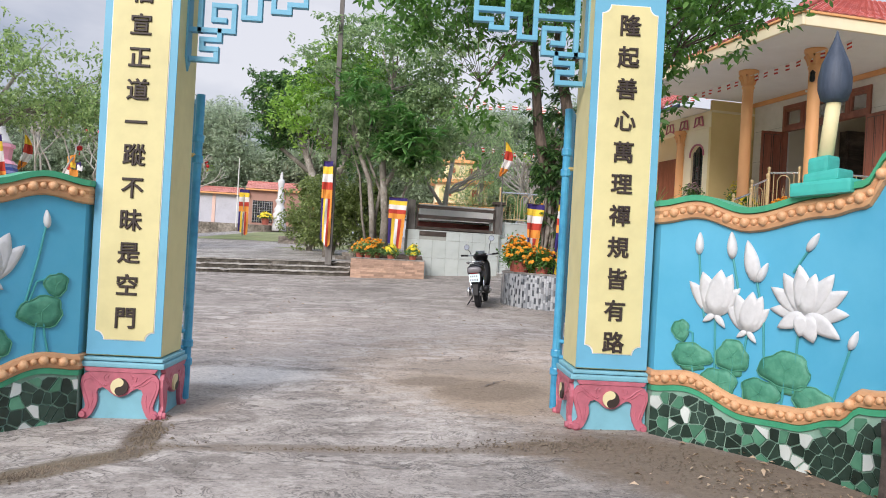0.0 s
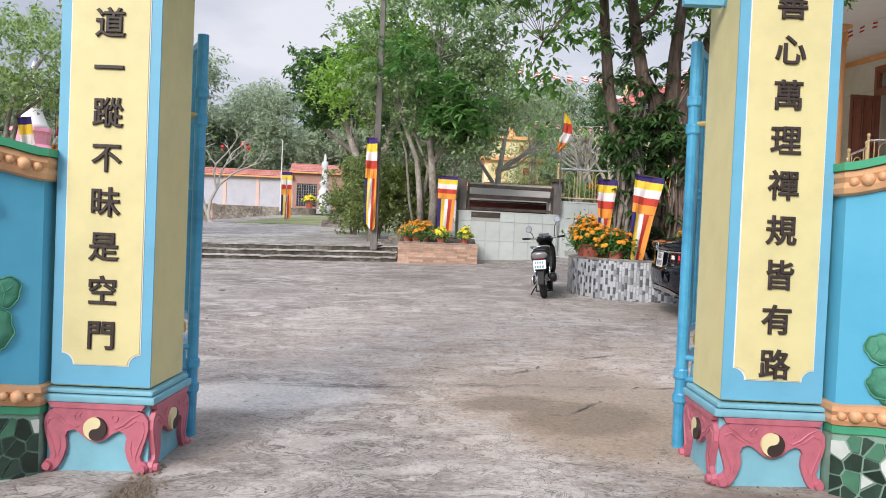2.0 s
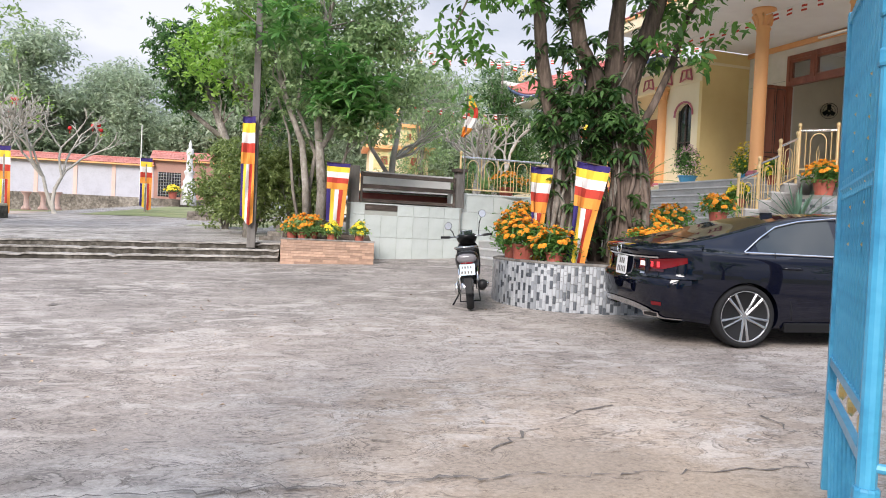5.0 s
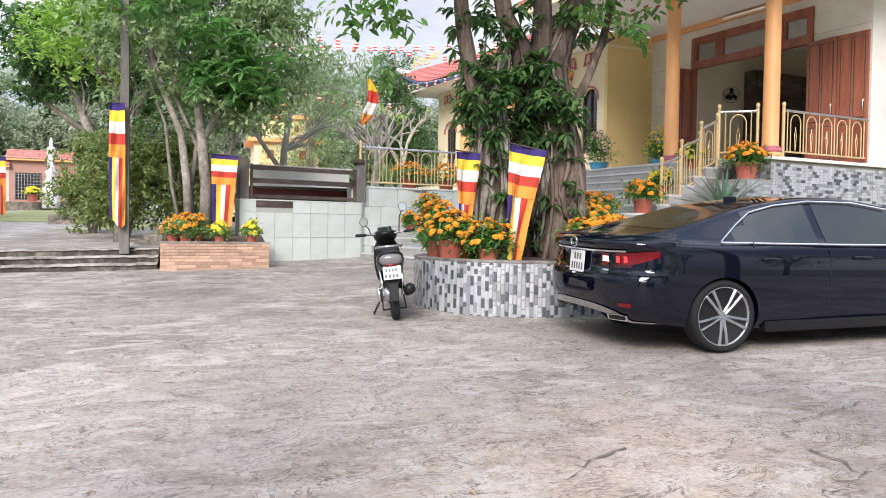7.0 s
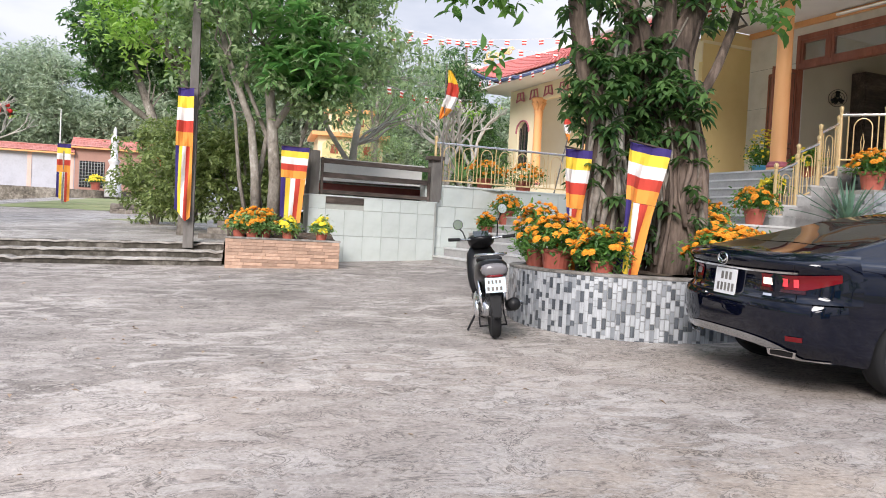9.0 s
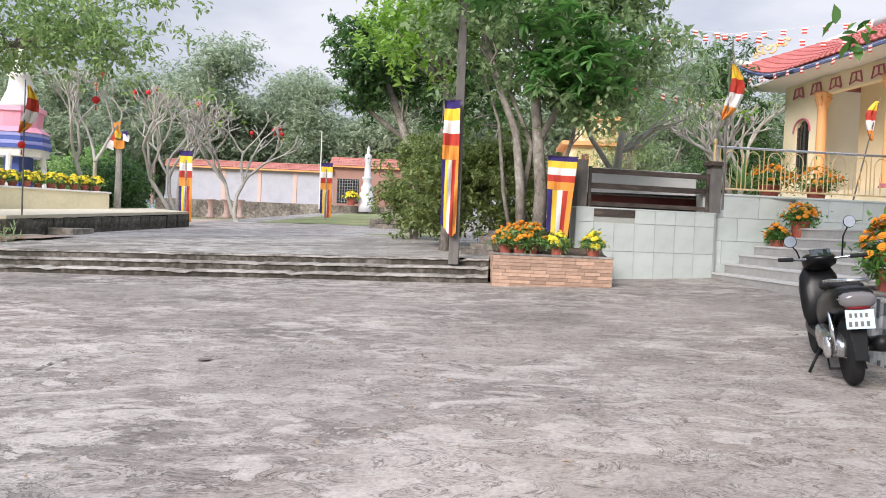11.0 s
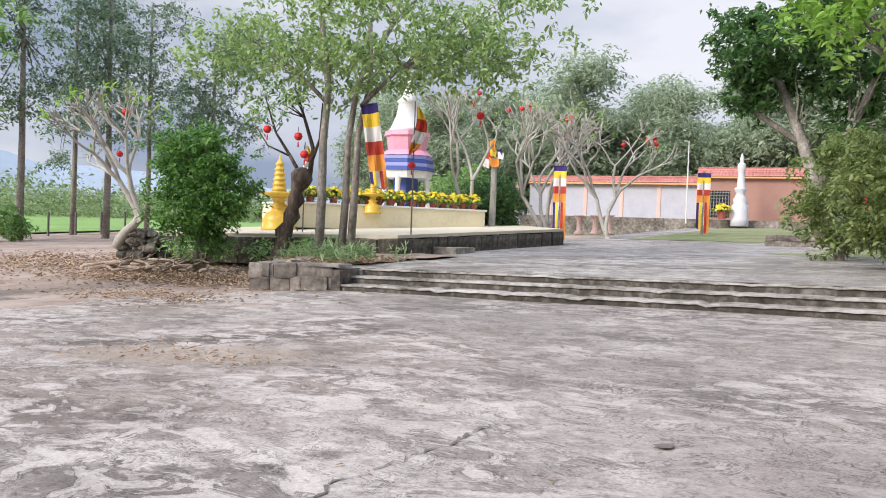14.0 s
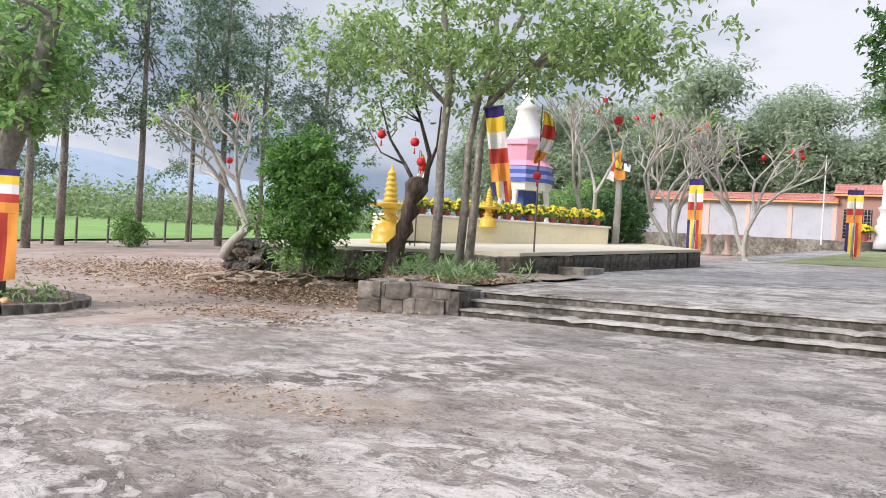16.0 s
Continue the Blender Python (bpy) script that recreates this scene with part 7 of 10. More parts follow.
# unseen window gap in the side wall, added to brighten the room
for u0, u1, z0, z1 in ((FU + 0.22, 9.0, 0.0, 0.9), (FU + 0.22, 9.0, 2.6, EAVE - ZV), (FU + 0.22, 5.2, 0.9, 2.6), (6.6, 9.0, 0.9, 2.6)):
    part("side_wall", bx(u0, 0.0, ZV + z0, u1, 0.22, ZV + z1), M["marble"], front)
for z in (ZV + 0.9, ZV + 1.8, ZV + 2.7):
    for v0, v1 in ((0.0, 1.28), (4.61, 6.0)):
        part("cladding_joint", bx(FU - 0.003, v0, z, FU, v1, z + 0.006), M["joint"], front)
part("cornice_band", bx(FU - 0.09, -0.1, EAVE - 0.13, FU - 0.002, 6.0, EAVE - 0.004, bevel=0.02), M["column"], front, "orange cornice band")
tr = part("transom", bx(FU - 0.05, 1.28, ZV + 2.55, FU + 0.10, 4.61, ZV + 2.66, bevel=0.008), M["wood_red"], hall, "red-brown wooden transom with glass panes")
part("transom_rail", bx(FU - 0.05, 1.28, ZV + 3.18, FU + 0.10, 4.61, ZV + 3.29, bevel=0.008), M["wood_red"], tr)
for v in (1.28, 2.0, 3.72, 4.51):
    part("transom_post", bx(FU - 0.05, v, ZV + 2.66, FU + 0.10, v + 0.10, ZV + 3.18), M["wood_red"], tr)
for v0, v1 in ((1.38, 2.0), (2.1, 3.72), (3.82, 4.51)):
    part("pane", bx(FU + 0.01, v0, ZV + 2.66, FU + 0.02, v1, ZV + 3.18), M["clear_glass"], tr)
    part("pane_frame", bx(FU - 0.03, v0, ZV + 2.66, FU + 0.06, v1, ZV + 2.73, bevel=0.004), M["wood_red"], tr)
    part("pane_frame", bx(FU - 0.03, v0, ZV + 3.11, FU + 0.06, v1, ZV + 3.18, bevel=0.004), M["wood_red"], tr)
    part("pane_frame", bx(FU - 0.03, v0, ZV + 2.73, FU + 0.06, v0 + 0.06, ZV + 3.11, bevel=0.004), M["wood_red"], tr)
    part("pane_frame", bx(FU - 0.03, v1 - 0.06, ZV + 2.73, FU + 0.06, v1, ZV + 3.11, bevel=0.004), M["wood_red"], tr)
for v in (1.22, 4.55):
    part("door_post", bx(FU - 0.045, v, ZV + 0.002, FU + 0.12, v + 0.12, ZV + 2.55, bevel=0.006), M["wood_red"], tr)
tube_lamp = thing("tube_lamp", TM @ pose(FU - 0.17, 2.35, EAVE - 0.11), "slim fluorescent tube lamp above the hall door", "lamp")
part("batten", bx(0.0, 0.0, 0.0, 0.07, 1.2, 0.05, bevel=0.008), M["white"], tube_lamp)
part("tube", tube([(-0.016, 0.03, 0.02), (-0.016, 1.17, 0.02)], 0.014, 8), lamp_lens("warm_tube", (0.90, 0.84, 0.70), 0.12), tube_lamp, "dim warm white tube")


def panel_door(u, v, turn, w, h, lab):
    d = part("door_leaf", bx(0, 0, 0, w, 0.045, h, bevel=0.006), M["wood_red"], hall, lab, at=pose(u, v, ZV + 0.03, rz=turn))
    for x0, x1 in ((0.08, w / 2 - 0.04), (w / 2 + 0.04, w - 0.08)):
        for z0, z1 in ((0.12, 0.75), (0.88, h - 0.1)):
            part("door_panel", bx(x0, -0.012, z0, x1, 0.057, z1, bevel=0.012), M["wood_red"], d)
            # raised band of darker wood, coloured as the shade of a groove
            part("groove", bx(x0 - 0.02, -0.004, z0 - 0.02, x1 + 0.02, 0.049, z1 + 0.02), M["wood_dark"], d)
    part("handle", tube([(w - 0.07, -0.02, 1.0), (w - 0.07, -0.04, 1.05), (w - 0.07, -0.04, 1.15), (w - 0.07, -0.02, 1.2)], 0.008, 6), M["steel"], d)
    return d


LEAF = "red-brown panelled wooden door leaf folded open"
panel_door(FU - 0.09, 1.36, -92, 0.68, 2.52, LEAF)
panel_door(FU - 0.10, 0.66, -88, 0.64, 2.52, LEAF)
panel_door(FU - 0.02, 4.62, 176, 0.66, 2.52, LEAF)
panel_door(FU - 0.06, 4.72, 88, 0.62, 2.52, LEAF)
# the room behind, lit by the gap added in its side wall
room = part("room", bx(8.4, 0.22, ZV, 8.5, 5.0, EAVE), M["room"], hall, "plastered room seen through the doorway")
part("room_wall", bx(FU + 0.22, 5.0, ZV, 8.5, 5.1, EAVE), M["room"], room)
# wooden block put in for the tall dark opening in the room's wall
dark_block = thing("dark_cabinet", TM @ pose(4.9, 4.62, ZV), "tall dark block standing for the dark doorway inside the hall", "cabinet")
part("body", bx(0, 0, 0, 2.6, 0.37, 2.8, bevel=0.01), M["wood_dark"], dark_block)
for u in (0.05, 0.90, 1.75):
    part("door", bx(u, -0.02, 0.1, u + 0.8, 0.0, 2.7, bevel=0.008), M["wood_dark"], dark_block)
fan = thing("wall_fan", TM @ pose(4.4, 4.98, ZV + 2.05, 0, 0, -40), "black wall-mounted electric fan", "fan")
part("bracket", tube([(0, 0.03, 0), (0, -0.12, 0.0), (0, -0.16, 0.06)], 0.03, 8), M["black"], fan)
bm = bmesh.new()
for r in (0.08, 0.14, 0.2):
    tube([(r * math.cos(a), -0.22 - 0.04 * (1 - r / 0.2), 0.08 + r * math.sin(a)) for a in np.linspace(0, 2 * math.pi, 17)], 0.006, 5, bm)
part("cage", bm, M["black"], fan)
for k in range(3):
    part("blade", bx(-0.05, -0.004, 0.02, 0.05, 0.004, 0.17, bevel=0.002), M["black"], fan, at=pose(0, -0.2, 0.08, 0, 120 * k, 20))

# wing with its ochre flank and arched windows
WZ, WU = ZV + 3.28, 1.25
# yellow flank kept deeper than the cream front, shade put into its colour
wing = part("wing_wall", bx(WU, 6.0, ZV, FU + 0.3, 6.12, WZ + 0.3), M["ochre"], hall, "yellow flank wall of the wing with shade in its ochre")
part("flank_moulding", bx(WU - 0.02, 5.97, WZ - 0.07, FU - 0.01, 5.998, WZ + 0.0, bevel=0.01), M["facade"], wing)


def arched_wall(v0, v1, vc, w, zs, zt, name="wing_wall"):
    """A wall on the wing's front with one arched window through it."""
    bm = bmesh.new()
    arch = [(vc - w / 2, zs)] + [(vc - w / 2 * math.cos(a), zt - w / 2 + w / 2 * math.sin(a)) for a in np.linspace(0, math.pi, 13)] + [(vc + w / 2, zs)]
    for x in (WU, WU + 0.18):
        for a, b in (((v0, ZV), (v1, zs)), ((v0, zs), (vc - w / 2, WZ)), ((vc + w / 2, zs), (v1, WZ))):
            bm.faces.new([bm.verts.new((x, *p)) for p in ((a[0], a[1]), (b[0], a[1]), (b[0], b[1]), (a[0], b[1]))])
        top = arch[1:-1]
        for p, q in zip(top, top[1:]):
            bm.faces.new([bm.verts.new((x, *c)) for c in (p, q, (q[0], WZ), (p[0], WZ))])
    for p, q in zip(arch, arch[1:] + arch[:1]):
        bm.faces.new([bm.verts.new(c) for c in ((WU, *p), (WU, *q), (WU + 0.18, *q), (WU + 0.18, *p))])
    for v in (v0, v1):
        bm.faces.new([bm.verts.new(c) for c in ((WU, v, ZV), (WU + 0.18, v, ZV), (WU + 0.18, v, WZ), (WU, v, WZ))])
    bmesh.ops.remove_doubles(bm, verts=bm.verts, dist=0.0005)
    wl_ = part(name, bm, M["facade"], hall, "cream wing wall with an arched window")
    part("arch_trim", tube([(WU - 0.02, *p) for p in [(arch[1][0] - 0.05, arch[1][1])] + [(vc + (a - vc) * 1.16, b + 0.04) for a, b in arch[1:-1]] + [(arch[-2][0] + 0.05, arch[-2][1])]], 0.028, 6), M["pink"], wl_, "brown arched trim")
    part("pane", bx(WU + 0.1, vc - w / 2, zs, WU + 0.115, vc + w / 2, zt), M["car_glass"], wl_)
    for v in (vc - w / 2 + 0.02, vc - 0.015, vc + w / 2 - 0.05):
        part("mullion", bx(WU + 0.06, v, zs, WU + 0.1, v + 0.03, zt - 0.03), M["wood_dark"], wl_)
    part("mullion", bx(WU + 0.06, vc - w / 2, zs + 0.62, WU + 0.1, vc + w / 2, zs + 0.65), M["wood_dark"], wl_)
    return wl_


arched_wall(6.12, 7.5, 6.72, 0.66, ZV + 0.62, ZV + 2.28)
arched_wall(13.3, 15.0, 14.2, 0.70, ZV + 0.62, ZV + 2.20)
part("porch_wall", bx(2.4, 7.5, ZV, 2.55, 13.3, WZ), M["facade"], hall)
part("porch_door", bx(2.36, 9.6, ZV, 2.4, 11.2, ZV + 2.3, bevel=0.006), M["wood_red"], hall, "dark wooden side door")
part("north_wall", bx(WU, 15.0, ZV - 1, FU + 4, 15.15, WZ), M["facade"], hall)
for v in (7.62, 10.4, 13.18):
    column(WU - 0.05, v, WZ - ZV - 0.45, hall, 0.14)
part("porch_beam", bx(WU - 0.06, 7.5, WZ - 0.5, WU + 0.16, 13.3, WZ - 0.004, bevel=0.015), M["facade"], hall, "cream beam with red pierced vents")
part("wall_band", bx(WU - 0.03, 6.0, WZ - 0.5, WU - 0.002, 7.48, WZ - 0.02, bevel=0.01), M["facade"], hall)
for i in range(10):
    v = 6.35 + i * 0.86
    bm = bmesh.new()
    tube([(WU - 0.075, v, WZ - 0.42), (WU - 0.075, v + 0.25, WZ - 0.35), (WU - 0.075, v + 0.5, WZ - 0.42), (WU - 0.075, v + 0.42, WZ - 0.14), (WU - 0.075, v + 0.08, WZ - 0.14), (WU - 0.075, v, WZ - 0.42)], 0.028, 5, bm)
    tube([(WU - 0.075, v + 0.25, WZ - 0.37), (WU - 0.075, v + 0.25, WZ - 0.14)], 0.024, 5, bm)
    part("vent_fret", bm, M["pink"], hall, "red pierced vent")

# eaves and roofs
part("soffit", bx(-1.35, -1.35, EAVE, 9.0, 5.998, EAVE + 0.06), M["soffit"], hall, "white plastered soffit")
part("soffit", bx(WU - 1.0, 6.13, WZ, FU + 0.3, 15.9, WZ + 0.05), M["soffit"], hall)
part("fascia", bx(-1.42, -1.42, EAVE - 0.04, -1.35, 6.0, EAVE + 0.20, bevel=0.015), M["facade"], hall, "cream eave fascia")
part("fascia", bx(-1.345, -1.42, EAVE - 0.04, 9.0, -1.35, EAVE + 0.20, bevel=0.015), M["facade"], hall)
part("fascia", bx(WU - 1.06, 6.13, WZ + 0.0, WU - 1.0, 13.2, WZ + 0.11, bevel=0.015), M["eave_blue"], hall, "dark blue eave edge")
part("gutter_rib", bx(-1.46, -1.46, EAVE + 0.202, -1.30, 6.0, EAVE + 0.25, bevel=0.01), M["column"], hall)
part("gutter_rib", bx(-1.29, -1.46, EAVE + 0.202, 9.0, -1.30, EAVE + 0.25, bevel=0.01), M["column"], hall)


def tiled_slope(corner, along, up, n_along, n_up, name, lift=None, hip=0.0):
    """Courses of half-round tiles; along and up are the vectors of the whole slope."""
    A, U = Vector(along), Vector(up)
    nrm = A.cross(U).normalized()
    if nrm.z < 0:
        nrm = -nrm
    for j in range(n_up):
        bm = bmesh.new()
        r0, r1 = [], []
        for i in range(n_along * 4 + 1):
            h = 0.028 * abs(math.sin(math.pi * i / 4)) + 0.005
            f = i / (n_along * 4)
            e = lift(f) if lift else 0.0
            g0, g1 = hip * j / n_up, hip * (j + 1.06) / n_up
            p, p2 = Vector(corner) + A * (g0 + (1 - g0) * f), Vector(corner) + A * (g1 + (1 - g1) * f)
            lo, hi = p + U * (j / n_up) + nrm * (h + 0.022), p2 + U * ((j + 1.06) / n_up) + nrm * h
            lo.z += e * (1 - j / n_up)
            hi.z += e * (1 - (j + 1) / n_up)
            r0.append(bm.verts.new(lo))
            r1.append(bm.verts.new(hi))
        for i in range(len(r0) - 1):
            bm.faces.new((r0[i], r0[i + 1], r1[i + 1], r1[i]))
        base = [bm.verts.new(v.co - nrm * 0.03) for v in r0]
        for i in range(len(r0) - 1):
            bm.faces.new((base[i], base[i + 1], r0[i + 1], r0[i]))
        part(name, bm, M["roof"], hall)


tiled_slope((-1.45, -1.45, EAVE + 0.24), (0, 7.45, 0), (3.4, 0, 1.75), 34, 16, "tile_course", hip=3.4 / 7.45)
tiled_slope((-1.45, -1.45, EAVE + 0.24), (10.4, 0, 0), (0, 3.4, 1.75), 48, 16, "tile_course", hip=3.4 / 10.4)
part("hip_ridge", tube([(-1.5, -1.5, EAVE + 0.28), (0.3, 0.3, EAVE + 1.22), (1.95, 1.95, EAVE + 2.05)], [0.09, 0.08, 0.08], 8), M["roof"], hall, "rounded hip ridge", True)
def sweep(f):
    return 0.62 * max(0.0, 1 - f / 0.27) ** 2


tiled_slope((WU - 1.08, 15.95, WZ + 0.13), (0, -9.9, 0), (2.6, 0, 1.35), 44, 12, "tile_course", sweep, hip=2.6 / 9.9)
tiled_slope((WU - 1.08, 15.95, WZ + 0.13), (6.0, 0, 0), (0, -2.6, 1.35), 28, 12, "tile_course", lambda f: 0.62 * max(0.0, 1 - f / 0.44) ** 2, hip=2.6 / 6.0)
edge = [(WU - 1.06, 15.95 - 9.9 * f, WZ + 0.08 + sweep(f)) for f in np.linspace(0, 0.30, 9)]
part("fascia", tube(edge, 0.06, 6), M["eave_blue"], hall, "dark blue upswept eave edge")
part("hip_ridge", tube([(WU - 1.30, 16.17, WZ + 1.02), (WU - 1.08, 15.95, WZ + 0.83), (WU - 0.8, 15.67, WZ + 0.74), (WU - 0.3, 15.17, WZ + 0.80), (WU + 0.4, 14.47, WZ + 1.05), (WU + 1.52, 13.35, WZ + 1.62)], [0.03, 0.10, 0.12, 0.12, 0.12, 0.12], 8), M["white"], hall, "thick white upswept hip ridge", True)
part("ridge", tube([(WU + 1.52, 13.4, WZ + 1.58), (WU + 1.52, 6.05, WZ + 1.58)], 0.13, 8), M["white"], hall, "white roof ridge", True)
bm = bmesh.new()
for q in range(9):
    o, r = 0.13 * q, 0.10 + 0.05 * math.sin(2.1 * q)
    tube([(WU - 0.75 + 0.62 * o + r * (1 - 0.09 * k) * math.cos(0.9 * k + q) * 0.7, 15.62 - 0.62 * o - r * (1 - 0.09 * k) * math.cos(0.9 * k + q) * 0.7, WZ + 1.0 + 0.30 * o + 0.16 * math.sin(1.7 * q) ** 2 + r * (1 - 0.09 * k) * math.sin(0.9 * k + q)) for k in range(9)], [0.035] * 5 + [0.03, 0.025, 0.018, 0.008], 6, bm)
part("ridge_ornament", bm, M["gold_pale"], hall, "pale gilt scrolled roof ornament", True)
part("roof_deck", prism([(-1.3, -1.3), (9, -1.3), (9, 5.99), (-1.3, 5.99)], EAVE + 0.07, EAVE + 0.2), M["facade"], hall)
part("upper_wall", bx(2.0, 2.0, EAVE + 0.2, 9.0, 6.6, EAVE + 1.9), M["facade"], hall)

# ---------- stairs ----------
stairs = thing("temple_stairs", TM, "broad grey granite stairs in two flights with pale nosings", "stairs", kind="structure")


def flight_step(outline, z0, z1, nose):
    st = part("step", prism(outline, z0, z1 - 0.03), M["granite"], stairs)
    big = [(a, b) for a, b in nose]
    part("nosing", prism(big, z1 - 0.03, z1), M["nosing"], st)


def lower(k, d=0.0):
    a, b = -5.05 + 0.28 * k - d, -0.85 + 0.28 * k - d
    return [(a, 6.6), (a, 2.4 - 0.12 * k), (-3.0 + 0.12 * k, b), (-0.02, b), (-0.02, 6.6)]


Z0 = 0.70
for k in range(6):
    z1 = Z0 + (ZL - Z0) * (k + 1) / 6
    flight_step(lower(k), 0.3, z1, lower(k, 0.02))
for k in range(6):
    z1 = ZL + (ZV - ZL) * (k + 1) / 6
    u = -1.85 + 0.29 * k
    flight_step([(u, 0.82), (-0.07, 0.82), (-0.07, 5.28), (u, 5.28)], ZL, z1, [(u - 0.02, 0.82), (-0.07, 0.82), (-0.07, 5.28), (u - 0.02, 5.28)])


# ---------- railings ----------
def railing(name, p0, p1, h, n, label, m=TM, step=None, posts=True):
    """A run of railing between two feet: posts with ball finials, a steel hand rail, bars and arched loops."""
    a, b = Vector(p0), Vector(p1)
    L = (Vector((b.x, b.y, 0)) - Vector((a.x, a.y, 0))).length
    rz = math.degrees(math.atan2(b.y - a.y, b.x - a.x))
    t = thing(name, m @ pose(*a, rz=rz), label, "railing", "gilt railings of the temple")
    rise = b.z - a.z
    for x in ((0.0, L) if posts else ()):
        z = rise * x / L
        ps = part("post", tube([(x, 0, z - 0.02), (x, 0, z + h)], 0.028, 10), M["rail"], t)
        part("finial", lathe([(0.02, 0), (0.034, 0.015), (0.03, 0.03), (0.042, 0.06), (0.02, 0.095), (0, 0.10)], 12), M["rail"], ps, smooth=True, at=pose(x, 0, z + h))
    part("hand_rail", tube([(0, 0, h - 0.05), (L, 0, rise + h - 0.05)], 0.024, 10), M["steel"], t, "steel hand rail")
    part("bottom_rail", tube([(0, 0, 0.10), (L, 0, rise + 0.10)], 0.016, 8), M["rail"], t)
    for i in range(n):
        x = L * (i + 0.5) / n
        z = rise * x / L
        if i % 2 == 0:
            part("bar", tube([(x, 0, z + 0.10), (x, 0, z + h - 0.05)], 0.011, 6), M["rail"], t)
        else:
            w = L / n * 0.62
            part("arch_bar", tube([(x - w, 0, z + 0.10), (x - w, 0, z + h - 0.26)] + [(x - w * math.cos(q), 0, z + h - 0.26 + w * 1.15 * math.sin(q)) for q in np.linspace(0.2, math.pi - 0.2, 8)] + [(x + w, 0, z + h - 0.26), (x + w, 0, z + 0.10)], 0.010, 6), M["rail"], t)
            part("leaf_scroll", tube([(x, 0, z + 0.12), (x - 0.025, 0, z + h * 0.45), (x, 0, z + h * 0.62), (x + 0.025, 0, z + h * 0.45), (x, 0, z + 0.14)], 0.007, 5), M["rail"], t)
    return t


RL = "gilt steel railing with arched bars"
railing("stair_railing", (-1.72, 0.86, ZL + 0.02), (-1.28, 0.86, ZL + 0.20), 0.88, 3, RL + " on the stairs")
railing("stair_railing", (-1.26, 0.86, ZL + 0.36), (-0.82, 0.86, ZL + 0.54), 0.88, 3, RL + " on the stairs")
railing("stair_railing", (-0.80, 0.86, ZL + 0.72), (-0.40, 0.86, ZL + 0.90), 0.88, 3, RL + " on the stairs")
railing("veranda_railing", (-0.38, 0.84, ZV), (0.06, 0.36, ZV), 0.88, 3, RL + " on the veranda")
railing("veranda_railing", (0.34, 0.04, ZV), (4.6, 0.04, ZV), 0.88, 20, RL + " on the veranda")

# white wall beside the stairs, with a railing on it
w2 = thing("stair_side_wall", TM @ pose(-5.25, 6.62, 0.6, rz=0), "white tiled side wall of the stairs under a gilt railing", "wall", kind="structure")
part("core", bx(0, 0.012, -0.1, 4.88, 0.28, 1.70), M["pale_joint"], w2)
for j in range(4):
    h0, h1 = 0.43 * j, min(0.43 * j + 0.43, 1.72)
    u = -0.3 * (j % 2)
    while u < 4.2:
        a, b = max(u, 0), min(u + 0.7, 4.2)
        u += 0.7
        if b - a > 0.05:
            part("tile", plate_mesh(b - a - 0.005, h1 - h0 - 0.005, 0.013, "wall_tile"), M["wall_white"], w2, at=pose(a + 0.0025, 0.013, h0 + 0.0025))
part("coping", bx(-0.02, -0.02, 1.70, 4.2, 0.3, 1.735, bevel=0.006), M["wall_white"], w2)
railing("wall_railing", (-5.0, 6.76, 2.335), (-1.3, 6.76, 2.335), 0.92, 17, RL + " above the white wall")
solid("upper_terrace", sheet(span(0.0, 9, 0.8), span(22.95, 55, 0.8), lambda x, y: 2.28 if y < 47 else 2.2, lambda x, y: y > 23.0 + 0.2 * (x - 2.5) if x > 2.5 else y > 22.4 + 0.3 * x),
      M["terrace"], "paved upper terrace level with the side wall's top", "terrace")

# pots on the stairs and veranda
def stair_pot(u, v, z, *a, **k):
    p = at_temple(u, v)
    return flower_pot(p.x, p.y, z, *a, **k)


G2 = "pots on the temple stairs"
for i, (u, v, z, pr, ph, sp, tl, nb, lab) in enumerate([(-2.25, 0.72, ZL, 0.17, 0.24, 0.36, 0.32, 30, " at the stair landing"), (-0.32, 0.25, 2.38, 0.20, 0.30, 0.38, 0.34, 34, " on the tiled pier"), (-1.55, -0.25, Z0 + 0.35, 0.18, 0.24, 0.40, 0.26, 32, " on the stairs"),
                                                       (-3.9, 2.0, ZL, 0.17, 0.24, 0.34, 0.40, 26, " on the stairs"), (-4.4, 1.4, Z0 + 0.52, 0.18, 0.24, 0.40, 0.34, 32, " on the stairs"), (-4.0, 6.2, Z0 + 0.62, 0.13, 0.20, 0.22, 0.30, 14, " against the white wall"), (-3.6, 6.15, Z0 + 0.87, 0.17, 0.30, 0.34, 0.32, 28, " against the white wall"),
                                                       (-3.1, 0.9, ZL - 0.2, 0.16, 0.22, 0.40, 0.30, 30, " on the stairs")]):
    stair_pot(u, v, z, pr, ph, sp, tl, nb, "orange", ORANGE + lab, 200 + i, group=G2)
for i, (u, v, z) in enumerate([(-1.45, 1.15, ZL + 0.35), (-0.7, 1.15, ZV - 0.2)]):
    stair_pot(u, v, z, 0.12, 0.18, 0.24, 0.30, 16, "yellow", YELLOW + " on the stairs", 230 + i, group=G2)
BLOOM["pink"] = bloom_mesh("pale_bloom", paint("pale_pink_petal", (0.55, 0.36, 0.38)))
for i, (u, v, col, lab) in enumerate([(-0.02, 4.7, "pink", "blue pot of pale pink chrysanthemums at the stair head"), (0.52, 3.3, "yellow", "blue pot of tall pale yellow chrysanthemums by the column")]):
    stair_pot(u, v, ZV, 0.22, 0.18, 0.34, 0.72, 46, col, lab, 240 + i, pot="pot_blue", group=G2, head=0.034)


